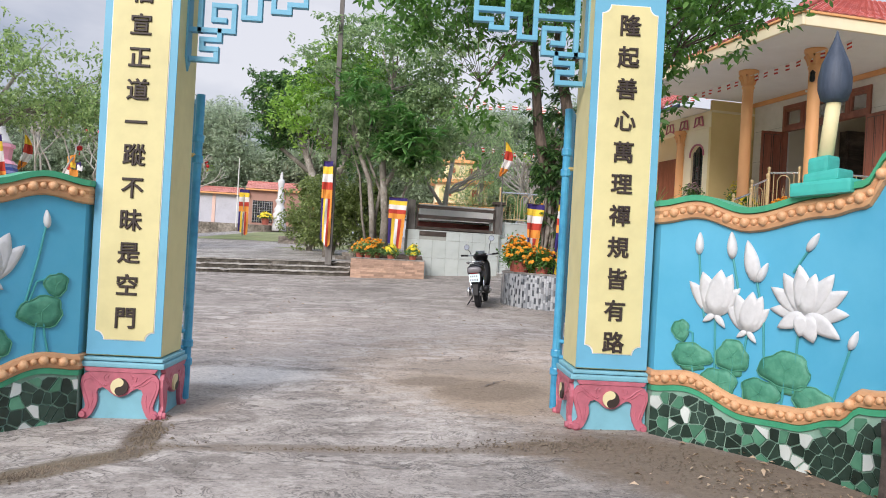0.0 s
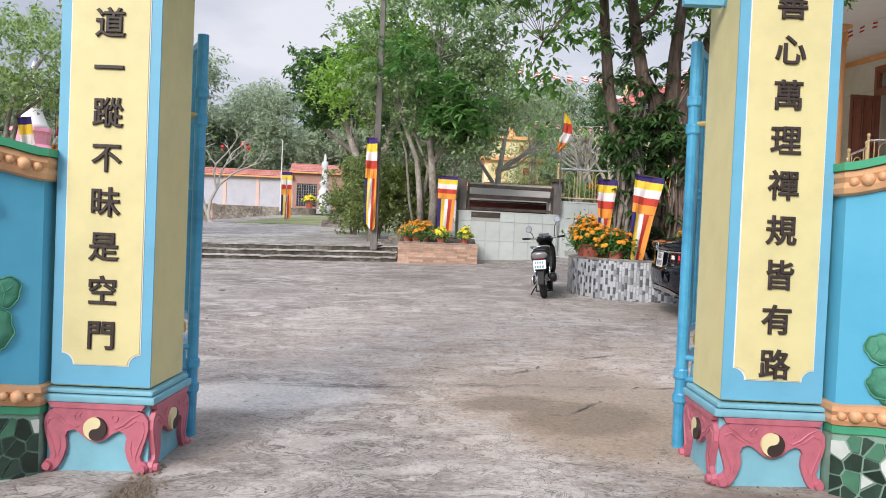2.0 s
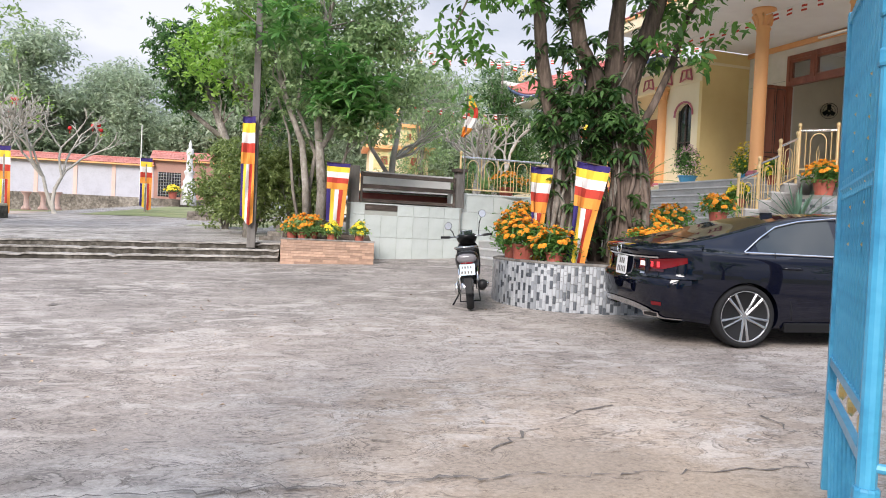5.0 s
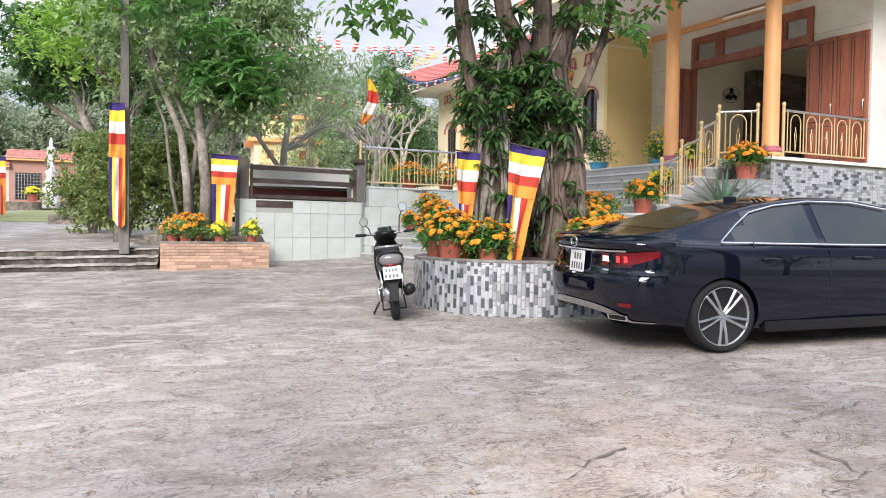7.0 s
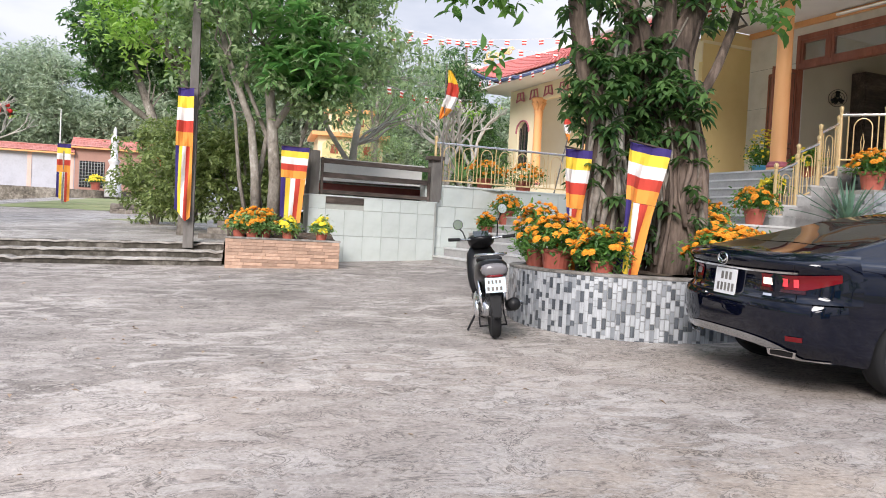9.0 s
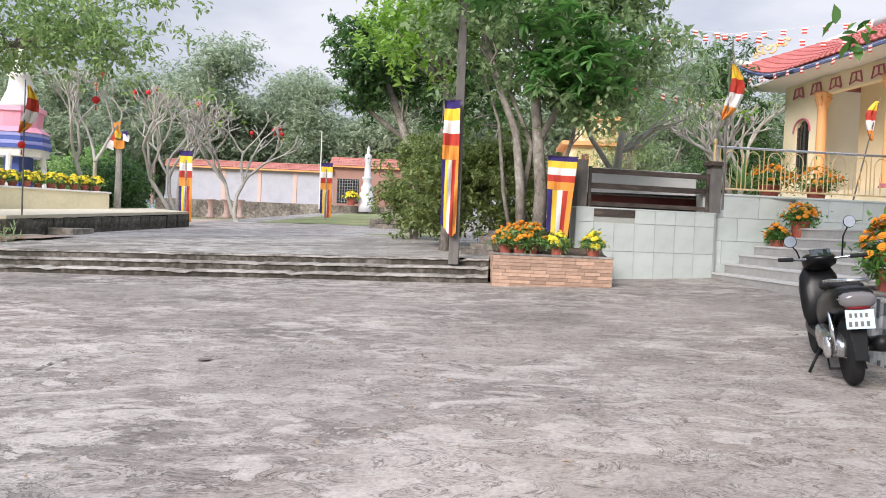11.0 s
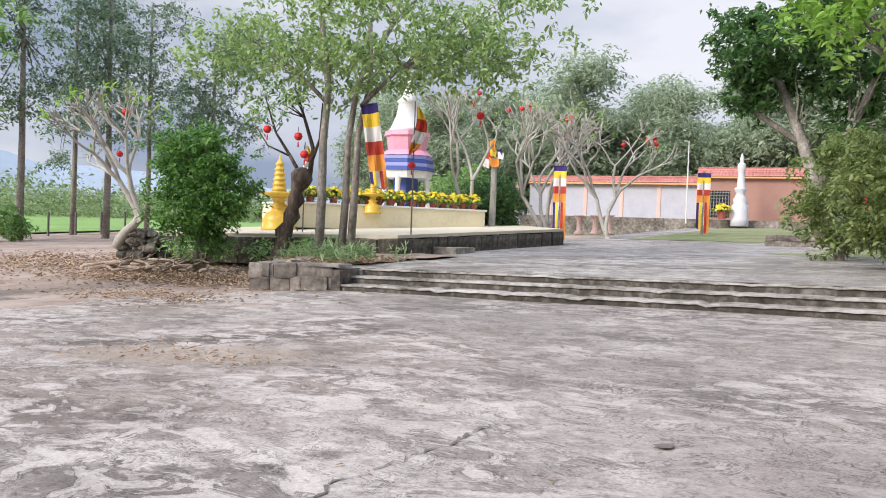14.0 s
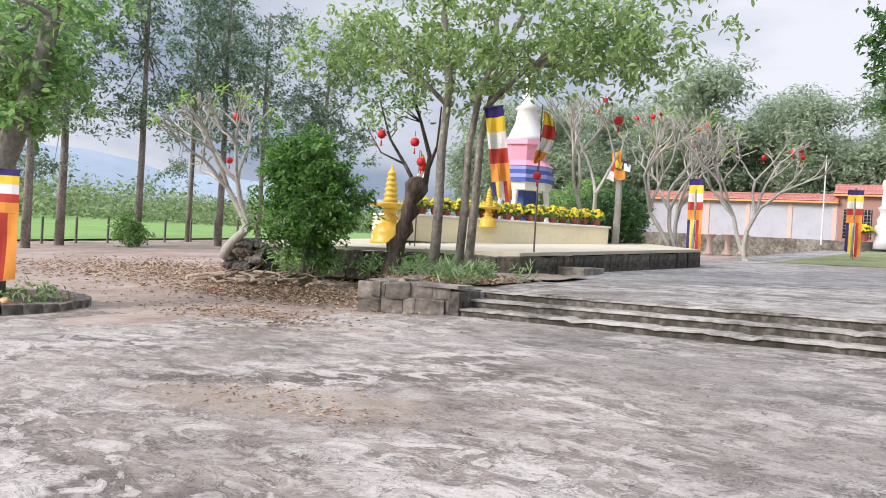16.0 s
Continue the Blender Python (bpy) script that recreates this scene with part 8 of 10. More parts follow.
def spiky(name, u, v, z, n, length, width, label, category, mat, seed, arch=0.5, stem=0.0):
    """A rosette of stiff or arching pointed leaves."""
    rng = np.random.default_rng(seed)
    p = at_temple(u, v)
    t = thing(name, pose(p.x, p.y, z), label, category)
    for i in range(n):
        a = 2.399963 * i
        el = radians(20 + 62 * (i / n))
        L = length * rng.uniform(0.8, 1.1)
        bm, rows = bmesh.new(), []
        for k in range(6):
            f = k / 5
            r = L * f * math.cos(el)
            zz = stem + L * f * math.sin(el) - arch * L * f * f * 0.5
            w = width * (1 - f) ** 0.6 * (0.55 + 0.45 * math.sin(math.pi * min(1, f * 2 + 0.2)))
            c = Vector((r * math.cos(a), r * math.sin(a), zz))
            sd = Vector((-math.sin(a), math.cos(a), 0)) * w
            rows.append([bm.verts.new(c - sd), bm.verts.new(c + Vector((0, 0, -0.012))), bm.verts.new(c + sd)])
        for q, s in zip(rows, rows[1:]):
            bm.faces.new((q[0], q[1], s[1], s[0]))
            bm.faces.new((q[1], q[2], s[2], s[1]))
        part("leaf", bm, M[mat], t)
    return t


spiky("agave", -1.12, 0.0, ZL + 0.06, 30, 0.85, 0.062, "large grey-green agave beside the stairs", "plant", "agave", 5, 0.25)
palm = spiky("potted_palm", -0.65, 5.75, ZL + 0.35, 24, 1.25, 0.055, "young areca palm beside the stairs", "plant", "leaf_mid", 9, 0.6, 0.7)
part("trunk", tube([(0, 0, -0.36), (0, 0, 0.8)], [0.07, 0.04], 8), M["bark"], palm)
spiky("potted_palm", -4.1, 7.4, 2.3, 18, 1.1, 0.05, "young areca palm behind the railing", "plant", "leaf_mid", 10, 0.6, 0.2)
p = at_temple(-3.4, 7.6)
flower_pot(p.x, p.y, 2.3, 0.2, 0.3, 0.5, 0.4, 34, "orange", ORANGE + " behind the railing", 260, group=G2)
p = at_temple(-2.4, 7.6)
flower_pot(p.x, p.y, 2.3, 0.2, 0.3, 0.5, 0.4, 34, "orange", ORANGE + " behind the railing", 261, group=G2)


# ---------- bunting ----------
def bunting(a, b, n, sag, label, size=0.17):
    a, b = Vector(a), Vector(b)
    t = thing("flag_bunting", pose(0, 0, 0), label, "bunting", "strings of small flags")
    pt = lambda f: a.lerp(b, f) - Vector((0, 0, sag * 4 * f * (1 - f)))
    part("string", tube([pt(f) for f in np.linspace(0, 1, 16)], 0.005, 4), M["white"], t)
    d = (b - a)
    rz = math.degrees(math.atan2(d.y, d.x))
    me = []
    for k, c in enumerate(("f_white", "f_red", "f_white", "f_red")):
        m_ = mesh_of(bx(-size * 0.42, -0.0015, -size * (k + 1) / 4, size * 0.42, 0.0015, -size * k / 4 - 0.002), "pennant")
        m_.materials.append(M[c])
        me.append(m_)
    for i in range(n):
        f = (i + 0.5) / n
        fl = part("pennant", me[0], None, t, at=Matrix.Translation(pt(f)) @ pose(0, 0, 0, 8 * math.sin(i * 2.1), 6 * math.cos(i * 1.7), rz))
        for m_ in me[1:]:
            part("stripe", m_, None, fl)


BL = "string of small red and white pennants"
e0, e1, e2 = at_temple(0.05, -1.2, EAVE - 0.10), at_temple(-0.05, 5.8, EAVE - 0.12), at_temple(WU - 1.1, 15.6, WZ + 0.3)
bunting(e0, e1, 18, 0.06, BL + " along the eave")
bunting(e1, e2, 14, 0.25, BL + " along the side eave")
bunting((12.9, 28.2, 8.1), (1.2, 32.6, 7.5), 24, 0.35, BL + " across the upper terrace", 0.17)
bunting((1.0, 29.0, 7.2), (10.0, 29.6, 6.9), 16, 0.2, BL + " across the upper terrace", 0.17)
bunting(e2 + Vector((0, 0, -0.6)), (0.4, 27.5, 5.6), 12, 0.3, BL + " across the upper terrace", 0.2)

# low parapet seen between the planks of the fence
t = thing("garden_parapet", pose(0.2, 23.3, 2.2, rz=14), "low cream garden parapet with a dark red base", "parapet", kind="structure")
part("wall", bx(0, 0, 0.05, 2.3, 0.18, 0.52, bevel=0.01), M["white"], t)
part("base", bx(-0.03, -0.03, -0.1, 2.33, 0.21, 0.05, bevel=0.01), M["roof"], t, "dark red base")
part("coping", bx(-0.04, -0.05, 0.52, 2.34, 0.23, 0.57, bevel=0.012), M["white"], t)


# ---------- trees ----------
def stem(pts, r0, r1):
    n = len(pts)
    return [(*p, r0 + (r1 - r0) * i / (n - 1)) for i, p in enumerate(pts)]


# the old fig in the round planter, wrapped in creepers
FZ = PZ + PH - 0.08
fig_limbs = [stem([(-0.40, 0, -0.1), (-0.46, -0.04, 0.5), (-0.49, -0.06, 1.2), (-0.50, -0.06, 1.7), (-0.52, -0.02, 2.15), (-0.40, 0.05, 2.6)], 0.25, 0.15),
             stem([(-0.52, -0.1, 1.5), (-0.66, -0.1, 2.0), (-0.79, -0.08, 2.4), (-0.90, -0.08, 2.9), (-1.0, -0.1, 3.8), (-1.15, -0.2, 5.2)], 0.14, 0.07),
             stem([(0.42, 0, -0.1), (0.50, -0.02, 0.6), (0.50, -0.05, 1.25), (0.38, -0.05, 2.05), (0.30, -0.02, 2.5), (0.48, 0, 2.9), (0.64, 0, 3.25), (0.9, 0, 4.2), (1.15, 0.1, 5.0)], 0.27, 0.09),
             stem([(0.02, 0.2, -0.1), (0.0, 0.18, 0.8), (0.02, 0.14, 1.5), (0.05, 0.1, 2.2), (-0.1, 0.02, 2.8), (-0.32, 0, 3.15), (-0.5, 0, 4.0), (-0.6, 0.1, 5.0)], 0.20, 0.08),
             stem([(0.18, 0.05, 2.2), (0.2, 0.02, 2.9), (0.2, 0, 3.5), (0.35, 0.1, 4.8)], 0.17, 0.08)]
fig_stems = fig_limbs + [stem([(-1.05, -0.15, 4.6), (-1.6, -0.5, 4.2), (-2.1, -0.75, 3.5), (-2.35, -0.85, 2.9)], 0.03, 0.006),
                         stem([(0.5, -0.2, 1.9), (0.75, -0.22, 2.4), (1.0, -0.1, 2.9), (1.3, 0.1, 3.7), (1.8, 0.2, 4.6)], 0.06, 0.04)]
rng = np.random.default_rng(77)
fig = tree("fig_tree", PCX, PCY, FZ, fig_stems,
           [(0.2, 0.2, 5.7, 3.6, 3.2, 1.35, 130), (-2.6, -0.6, 5.1, 1.7, 1.6, 0.9, 40), (2.0, 0.3, 5.7, 1.2, 1.3, 0.5, 10), (1.0, -0.3, 3.2, 0.4, 0.35, 0.3, 3), (1.2, -0.1, 4.1, 0.4, 0.4, 0.4, 3), (-0.3, -1.6, 5.2, 1.5, 1.2, 0.7, 26), (-2.3, -0.8, 2.95, 0.2, 0.2, 0.25, 2), (-1.9, -0.7, 3.7, 0.3, 0.3, 0.3, 2)],
           80, 0.135, M["bark_dark"], M["leaf_fig"], "old multi-stemmed fig tree wrapped in dark creepers in the round planter", 11, 0.26, 60, droop=0.6)


def on_limb(limb, z):
    """Centre and radius of a limb at a height."""
    for p, q in zip(limb, limb[1:]):
        if p[2] <= z <= q[2]:
            f = (z - p[2]) / max(1e-6, q[2] - p[2])
            return [a + (b - a) * f for a, b in zip(p, q)]
    return list(limb[0] if z < limb[0][2] else limb[-1])


cs = []
for k in range(1050):
    limb = fig_limbs[rng.choice(5, p=(0.36, 0.08, 0.22, 0.26, 0.08))]
    z = rng.uniform(max(0.15, limb[0][2]), 3.9) if rng.random() < 0.6 else rng.normal(2.05, 0.28)
    a = rng.uniform(0, 2 * math.pi)
    if noise.noise((1.5 * math.cos(a), 1.5 * math.sin(a), 1.1 * z + 4.2)) < -0.02 + 0.10 * math.cos(a):
        continue
    cx, cy, cz, r = on_limb(limb, z)
    r += rng.uniform(0.02, 0.16) + 0.22 * math.exp(-((z - 2.05) / 0.35) ** 2) * rng.random()
    cs.append((cx + r * math.cos(a), cy + r * math.sin(a), z))
part("creeper", whorls("creeper_leaves", cs, 9, 0.155, rng, 0.36, 0.6), M["leaf_dark"], fig, "dark glossy creeper leaves")
for k in range(72):
    limb = fig_limbs[(0, 2, 2, 3, 0, 2)[k % 6]]
    a, z0, z1 = rng.uniform(0, 2 * math.pi), rng.uniform(-0.08, 0.9), rng.uniform(1.3, 3.1)
    turn, r0, pts = rng.uniform(-1.6, 1.6), rng.uniform(0.0, 0.035), []
    for j in range(14):
        f = j / 13
        cx, cy, cz, r = on_limb(limb, z0 + (z1 - z0) * f)
        b = a + turn * f + 0.16 * math.sin(9 * f + k)
        r += r0 + 0.02 * math.sin(8 * f + k) + (0.10 * (0.1 - f) / 0.1 if f < 0.1 and z0 < 0.1 else 0)
        pts.append((cx + r * math.cos(b), cy + r * math.sin(b), z0 + (z1 - z0) * f))
    w = rng.uniform(0.012, 0.045)
    part("aerial_root", tube(pts, [w * (1 - 0.55 * j / 13) * (1 + 0.2 * math.sin(2.3 * j + k)) for j in range(14)], 6), M["bark" if k % 2 == 0 else "bark_dark"], fig, "twisting aerial root", True)

# the group in and behind the brick planter
G0 = gz(-0.8, 22) + 0.5
brick_tree = tree("planter_tree", -0.78, 21.55, G0, [stem([(0, 0, -0.1), (0.02, 0, 1.0), (-0.08, 0, 2.0), (-0.2, 0.1, 3.2), (0.0, 0.2, 4.6)], 0.13, 0.06), stem([(-0.28, 0.05, -0.1), (-0.34, 0.0, 1.1), (-0.45, 0, 2.0), (-0.85, 0.1, 3.0), (-1.2, 0.3, 4.2)], 0.09, 0.05), stem([(-0.05, 0, 1.9), (0.4, 0, 2.7), (0.9, 0.2, 3.5)], 0.07, 0.04), stem([(-0.18, 0.2, -0.1), (-0.28, 0.25, 0.9), (-0.16, 0.2, 1.8), (-0.6, 0.3, 2.8), (-0.5, 0.3, 3.8)], 0.06, 0.03), stem([(0.12, 0.25, -0.1), (0.22, 0.2, 0.8), (0.5, 0.3, 1.8), (0.75, 0.3, 2.9)], 0.05, 0.025), stem([(-0.4, 0.3, -0.1), (-0.62, 0.3, 1.0), (-0.75, 0.3, 2.2), (-1.1, 0.4, 3.2)], 0.045, 0.02)],
     [(-0.2, 0.4, 3.9, 1.9, 1.5, 1.2, 70), (0.6, -0.2, 2.7, 0.95, 0.8, 0.55, 30), (-0.3, 0.6, 5.8, 2.5, 2.0, 1.3, 80), (1.2, 0.6, 3.8, 1.2, 1.2, 1.2, 40)], 96, 0.115, M["bark"], M["leaf_dull"], "green-leaved tree with pale twisting trunks in the brick planter", 21, 0.2, 40, droop=0.5)
rw = np.random.default_rng(211)
part("crown", whorls("whorl_leaves", clumps([(0.62, -0.65, 3.0, 1.0, 0.6, 0.55, 60), (0.2, -0.8, 3.7, 0.8, 0.5, 0.4, 24), (-0.9, -0.7, 4.4, 0.9, 0.6, 0.5, 24)], rw), 14, 0.30, rw), M["leaf_bright"], brick_tree, "whorls of long fresh green leaves")
tree("planter_tree", -2.5, 23.3, tz(-2.5, 23.3), [stem([(0, 0, -0.1), (0.1, 0, 1.5), (-0.1, 0.1, 3.2), (0.2, 0, 5)], 0.12, 0.05)],
     [(-0.6, 0.0, 4.2, 1.0, 1.1, 0.8, 30), (0.1, 0.2, 5.4, 1.4, 1.3, 1.0, 46)], 66, 0.13, M["bark"], M["leaf_light"], "bright green tree behind the concrete pole", 22, 0.22, 30)
tree("planter_tree", 0.9, 24.6, 2.2, [stem([(0, 0, -0.6), (0.1, 0, 1.0), (0.3, 0.1, 2.4)], 0.11, 0.05), stem([(0.05, 0, 0.5), (-0.5, 0, 1.3), (-0.8, 0, 2.0)], 0.06, 0.04)],
     [(0.1, 0, 3.2, 1.1, 0.9, 0.5, 16), (1.9, 0.8, 2.6, 0.7, 0.9, 0.9, 14)], 54, 0.12, M["bark_pale"], M["leaf_dull"], "dull green weeping tree behind the plank fence", 23, 0.2, 34, wide=0.25, droop=1.1)
for i, (x, y, r, h, mt, lab) in enumerate([(-3.5, 27.3, 1.05, 2.5, "leaf_olive", "large rounded olive shrub beside the lawn"), (-15.6, 36.2, 1.1, 2.3, "leaf_dark", "dark shrub behind the pale trees"), (-16.6, 39.0, 1.2, 2.3, "leaf_dark", "dark shrub behind the pale trees"), (-17.4, 37.6, 1.5, 2.9, "leaf_mid", "green shrub behind the pale trees"), (-2.5, 24.8, 0.9, 2.4, "leaf_olive", "tall shrub behind the concrete pole"), (-1.4, 24.2, 0.9, 2.3, "leaf_olive", "dark shrub behind the brick planter")]):
    tree("shrub", x, y, tz(x, y), [stem([(0, 0, -0.1), (0.1, 0.05, h * 0.4), (0, 0, h * 0.8)], 0.06, 0.02), stem([(0.05, 0, 0), (0.3, 0.1, h * 0.5)], 0.04, 0.02), stem([(-0.05, 0, 0), (-0.35, 0.1, h * 0.5)], 0.04, 0.02)],
         [(0, 0, h * 0.56, r, r, h * 0.46, 90)], 80, 0.10, M["bark"], M[mt], lab, 30 + i, 0.16, 30, "shrub", group="shrubs round the terrace")

# the tree in the stone bed, and its neighbours
B0 = gz(-12.8, 22.7) + 0.42
tree("terrace_tree", -13.0, 22.7, B0, [stem([(0, 0, -0.1), (0.04, 0, 1.2), (0.0, 0.05, 2.4), (0.06, 0.1, 3.5), (-0.1, 0, 5.0)], 0.105, 0.06), stem([(0.24, 0.45, -0.1), (0.32, 0.45, 1.2), (0.36, 0.42, 2.4), (0.50, 0.5, 3.6), (1.3, 0.6, 4.9)], 0.09, 0.05), stem([(0.44, 0.5, -0.1), (0.52, 0.5, 1.4), (0.56, 0.5, 2.6), (0.62, 0.8, 3.7), (0.5, 0.9, 5.0)], 0.09, 0.05), stem([(0.05, 0.1, 3.2), (-0.6, 0, 3.8), (-1.6, -0.2, 4.5)], 0.05, 0.03), stem([(0.55, 0.6, 3.2), (1.6, 0.4, 3.9), (2.8, 0.4, 4.3)], 0.05, 0.03)],
     [(1.2, 0.4, 5.0, 3.9, 2.0, 1.4, 130), (3.3, 0.4, 4.0, 1.3, 1.1, 0.6, 26), (0.2, 0.2, 3.9, 1.6, 1.2, 0.5, 26), (-2.0, -0.2, 4.3, 1.0, 1.0, 0.8, 22)], 66, 0.115, M["bark"], M["leaf_terrace"], "light green tree with several slim trunks in the stone bed", 41, 0.24, 60, droop=0.5)
tree("gnarled_tree", -14.75, 23.6, gz(-14.75, 23.6), [[(-0.05, 0, -0.1, 0.30), (-0.02, 0, 0.35, 0.24), (0.05, -0.02, 0.72, 0.17), (0.02, 0.03, 0.90, 0.21), (0.18, 0.0, 1.10, 0.13), (0.22, 0.06, 1.30, 0.20), (0.30, 0.0, 1.48, 0.13), (0.34, 0.06, 1.66, 0.20), (0.38, 0.0, 1.84, 0.13), (0.44, 0.04, 2.02, 0.21), (0.50, 0.02, 2.16, 0.26), (0.56, 0.02, 2.30, 0.20), (0.58, 0.02, 2.38, 0.06)], stem([(0.42, 0.1, 2.2), (0.1, 0.1, 2.65), (-0.35, 0.1, 3.2), (-0.6, 0, 4.0)], 0.05, 0.016), stem([(0.66, 0.1, 2.2), (0.75, 0.1, 2.8), (0.55, 0, 3.5), (0.3, 0, 4.1)], 0.065, 0.018), stem([(0.70, 0.1, 2.5), (1.0, 0, 3.0), (1.05, 0, 3.8)], 0.045, 0.015), stem([(0.1, 0.1, 2.65), (-0.5, 0, 2.9), (-0.9, 0, 3.4)], 0.025, 0.012)],
     [(-0.2, 0, 3.9, 0.9, 0.7, 0.6, 22)], 14, 0.10, M["bark_dark"], M["leaf_mid"], "gnarled dark trunk with thin sparse branches", 42, 0.2, 26)
tree("round_bush", -16.62, 22.85, gz(-16.6, 22.8) + 0.1, [stem([(0, 0, -0.1), (0.05, 0, 0.9), (0, 0, 2.2)], 0.10, 0.04), stem([(0.1, 0, 0), (0.3, 0.1, 1.2)], 0.05, 0.03)],
     [(0.0, 0, 2.45, 0.95, 0.75, 0.70, 60), (-0.60, 0.1, 1.9, 0.58, 0.55, 0.65, 32), (0.85, -0.1, 1.8, 0.68, 0.55, 0.70, 40), (0.15, -0.2, 1.2, 0.85, 0.6, 0.5, 30), (0.3, -0.1, 0.65, 0.4, 0.4, 0.25, 6)], 110, 0.10, M["bark"], M["leaf_bush"], "dense rounded green bush at the platform corner", 43, 0.2, 30, "bush")


def bare_tree(x, y, z, seed, h, spread, label, leafy_=0.0, r=0.09):
    """A pale forking frangipani, almost leafless."""
    rng = np.random.default_rng(seed)
    t = thing("frangipani_tree", pose(x, y, z), label, "tree", "pale frangipani trees")
    bm, tips = bmesh.new(), []
    def grow(p, d, r, L, depth):
        pts, q = [p], p
        for k in range(3):
            d = (d + Vector(rng.normal(0, 0.14, 3)) + Vector((0, 0, 0.06))).normalized()
            q = q + d * L / 3
            pts.append(q)
        tube(pts, [r, r * 0.9, r * 0.82, r * 0.75], 6, bm, cap=depth == 0)
        if depth == 0:
            tips.append(q)
            return
        for k in range(2 if rng.random() < 0.45 else 3):
            a = rng.uniform(0, 2 * math.pi)
            e = (d + Vector((math.cos(a), math.sin(a), 0.1)) * spread).normalized()
            grow(q, e, r * 0.66, L * 0.74, depth - 1)
    for k in range(2):
        grow(Vector((0.1 * k, 0, -0.1)), Vector((rng.uniform(-0.35, 0.35), rng.uniform(-0.2, 0.2), 1)).normalized(), r, h * 0.36, 4 if r > 0.07 else 5)
    part("trunk", bm, M["bark_pale"], t, smooth=True)
    n = int(len(tips) * leafy_)
    if n:
        part("crown", leaves("frangipani_leaves", [tuple(tips[i]) for i in rng.choice(len(tips), n, replace=False)], 7, 0.07, 0.2, rng, 0.3, 0.0), M["leaf_light"], t)
    return t, tips


lantern_spots = []
for i, (x, y, z, h, sp, lf, lab) in enumerate([(-19.5, 23.6, 1.50, 3.4, 0.66, 0.2, "pale forked frangipani with a few new leaves"), (-13.4, 36.5, tz(-13.4, 36.5), 5.2, 0.7, 0.12, "wide bare frangipani with pale branches"), (-11.4, 37.5, tz(-11, 37.5), 4.6, 0.75, 0.1, "wide bare frangipani with pale branches"), (-15.6, 34.5, pz(-15.6, 34.5), 5.0, 0.6, 0.15, "wide bare frangipani with pale branches"), (-14.6, 39.5, tz(-14, 39), 5.4, 0.7, 0.3, "wide bare frangipani with pale branches"), (3.6, 27.2, 2.28, 2.6, 0.7, 0.1, "bare frangipani on the upper terrace"), (5.0, 30.0, 2.28, 3.2, 0.7, 0.1, "bare frangipani on the upper terrace")]):
    t, tips = bare_tree(x, y, z, 300 + i, h, sp, lab, lf, 0.082 if i == 0 else 0.09)
    lean = pose(0, 0, 0, 6, -30, 0) if i == 0 else Matrix()
    if i == 0:
        pts = [Vector(p) - Vector((x, y, z)) for p in ((-20.28, 23.6, 0.72), (-20.18, 23.62, 0.98), (-19.9, 23.6, 1.20), (-19.6, 23.6, 1.40), (-19.48, 23.6, 1.60))]
        part("root", tube([lean.inverted() @ p for p in pts], [0.15, 0.14, 0.12, 0.11, 0.08], 9), M["bark_pale"], t, "thick bent root trunk", True)
    t.matrix_basis = t.matrix_basis @ lean
    lantern_spots += [Vector((x, y, z)) + lean @ tips[k * 7 % len(tips)] for k in range((0, 4, 4, 2, 2, 0, 0)[i])]
lantern_spots += [Vector(p) for p in ((-14.12, 22.3, 3.64), (-13.29, 22.3, 3.47), (-13.12, 22.3, 3.1), (-20.27, 23.6, 3.34), (-20.09, 23.6, 4.42), (-12.2, 25.0, 3.1), (-10.3, 24.6, 4.1), (-3.3, 26.2, 2.9), (-3.0, 26.1, 2.5))]
for i, p in enumerate(lantern_spots):
    t = thing("paper_lantern", pose(p.x, p.y, p.z - 0.16), "small round red paper lantern hung from a branch", "lantern", "red lanterns in the trees")
    part("shade", lathe([(0.025, 0.08), (0.065, 0.06), (0.09, 0.0), (0.065, -0.06), (0.025, -0.08)], 12), M["red"], t, smooth=True)
    part("cord", tube([(0, 0, 0.1), (0, 0, 0.2)], 0.006, 4), M["black"], t)
    part("tassel", tube([(0, 0, -0.11), (0, 0, -0.22)], [0.012, 0.02], 5), M["red"], t)

# tall thin trees at the field's edge, and the tree in the kerbed ring
for i, (x, y, h, r) in enumerate([(-40.8, 34.2, 17, 0.2), (-42.6, 31.1, 16, 0.24), (-38.5, 37.5, 15, 0.2), (-46, 41, 17, 0.18), (-43, 44, 15, 0.18), (-40, 28.2, 15, 0.22), (-36, 42.5, 12, 0.18)]):
    rg = random.Random(60 + i)
    tree("tall_acacia", x, y, gz(x, y), [stem([(0, 0, -0.2), (0.1, 0, h * 0.3), (-0.1, 0.1, h * 0.6), (0.1, 0, h * 0.95)], r, 0.06)],
         [(rg.uniform(-1.2, 1.2), rg.uniform(-1, 1), h * f, rg.uniform(1.3, 2.2), rg.uniform(1.3, 2), rg.uniform(0.6, 1.1), 19) for f in (0.40, 0.50, 0.60, 0.7, 0.8, 0.9)] + ([(-1.6, 0, h * 0.25, 1.0, 0.9, 0.6, 8)] if i % 2 else []), 64, 0.18, M["bark"], M["leaf_tall"], "tall slender dark-leaved tree at the edge of the field", 61 + i, 0.40, 16, group="tall trees at the field edge")
RX, RY = -17.1, 16.55
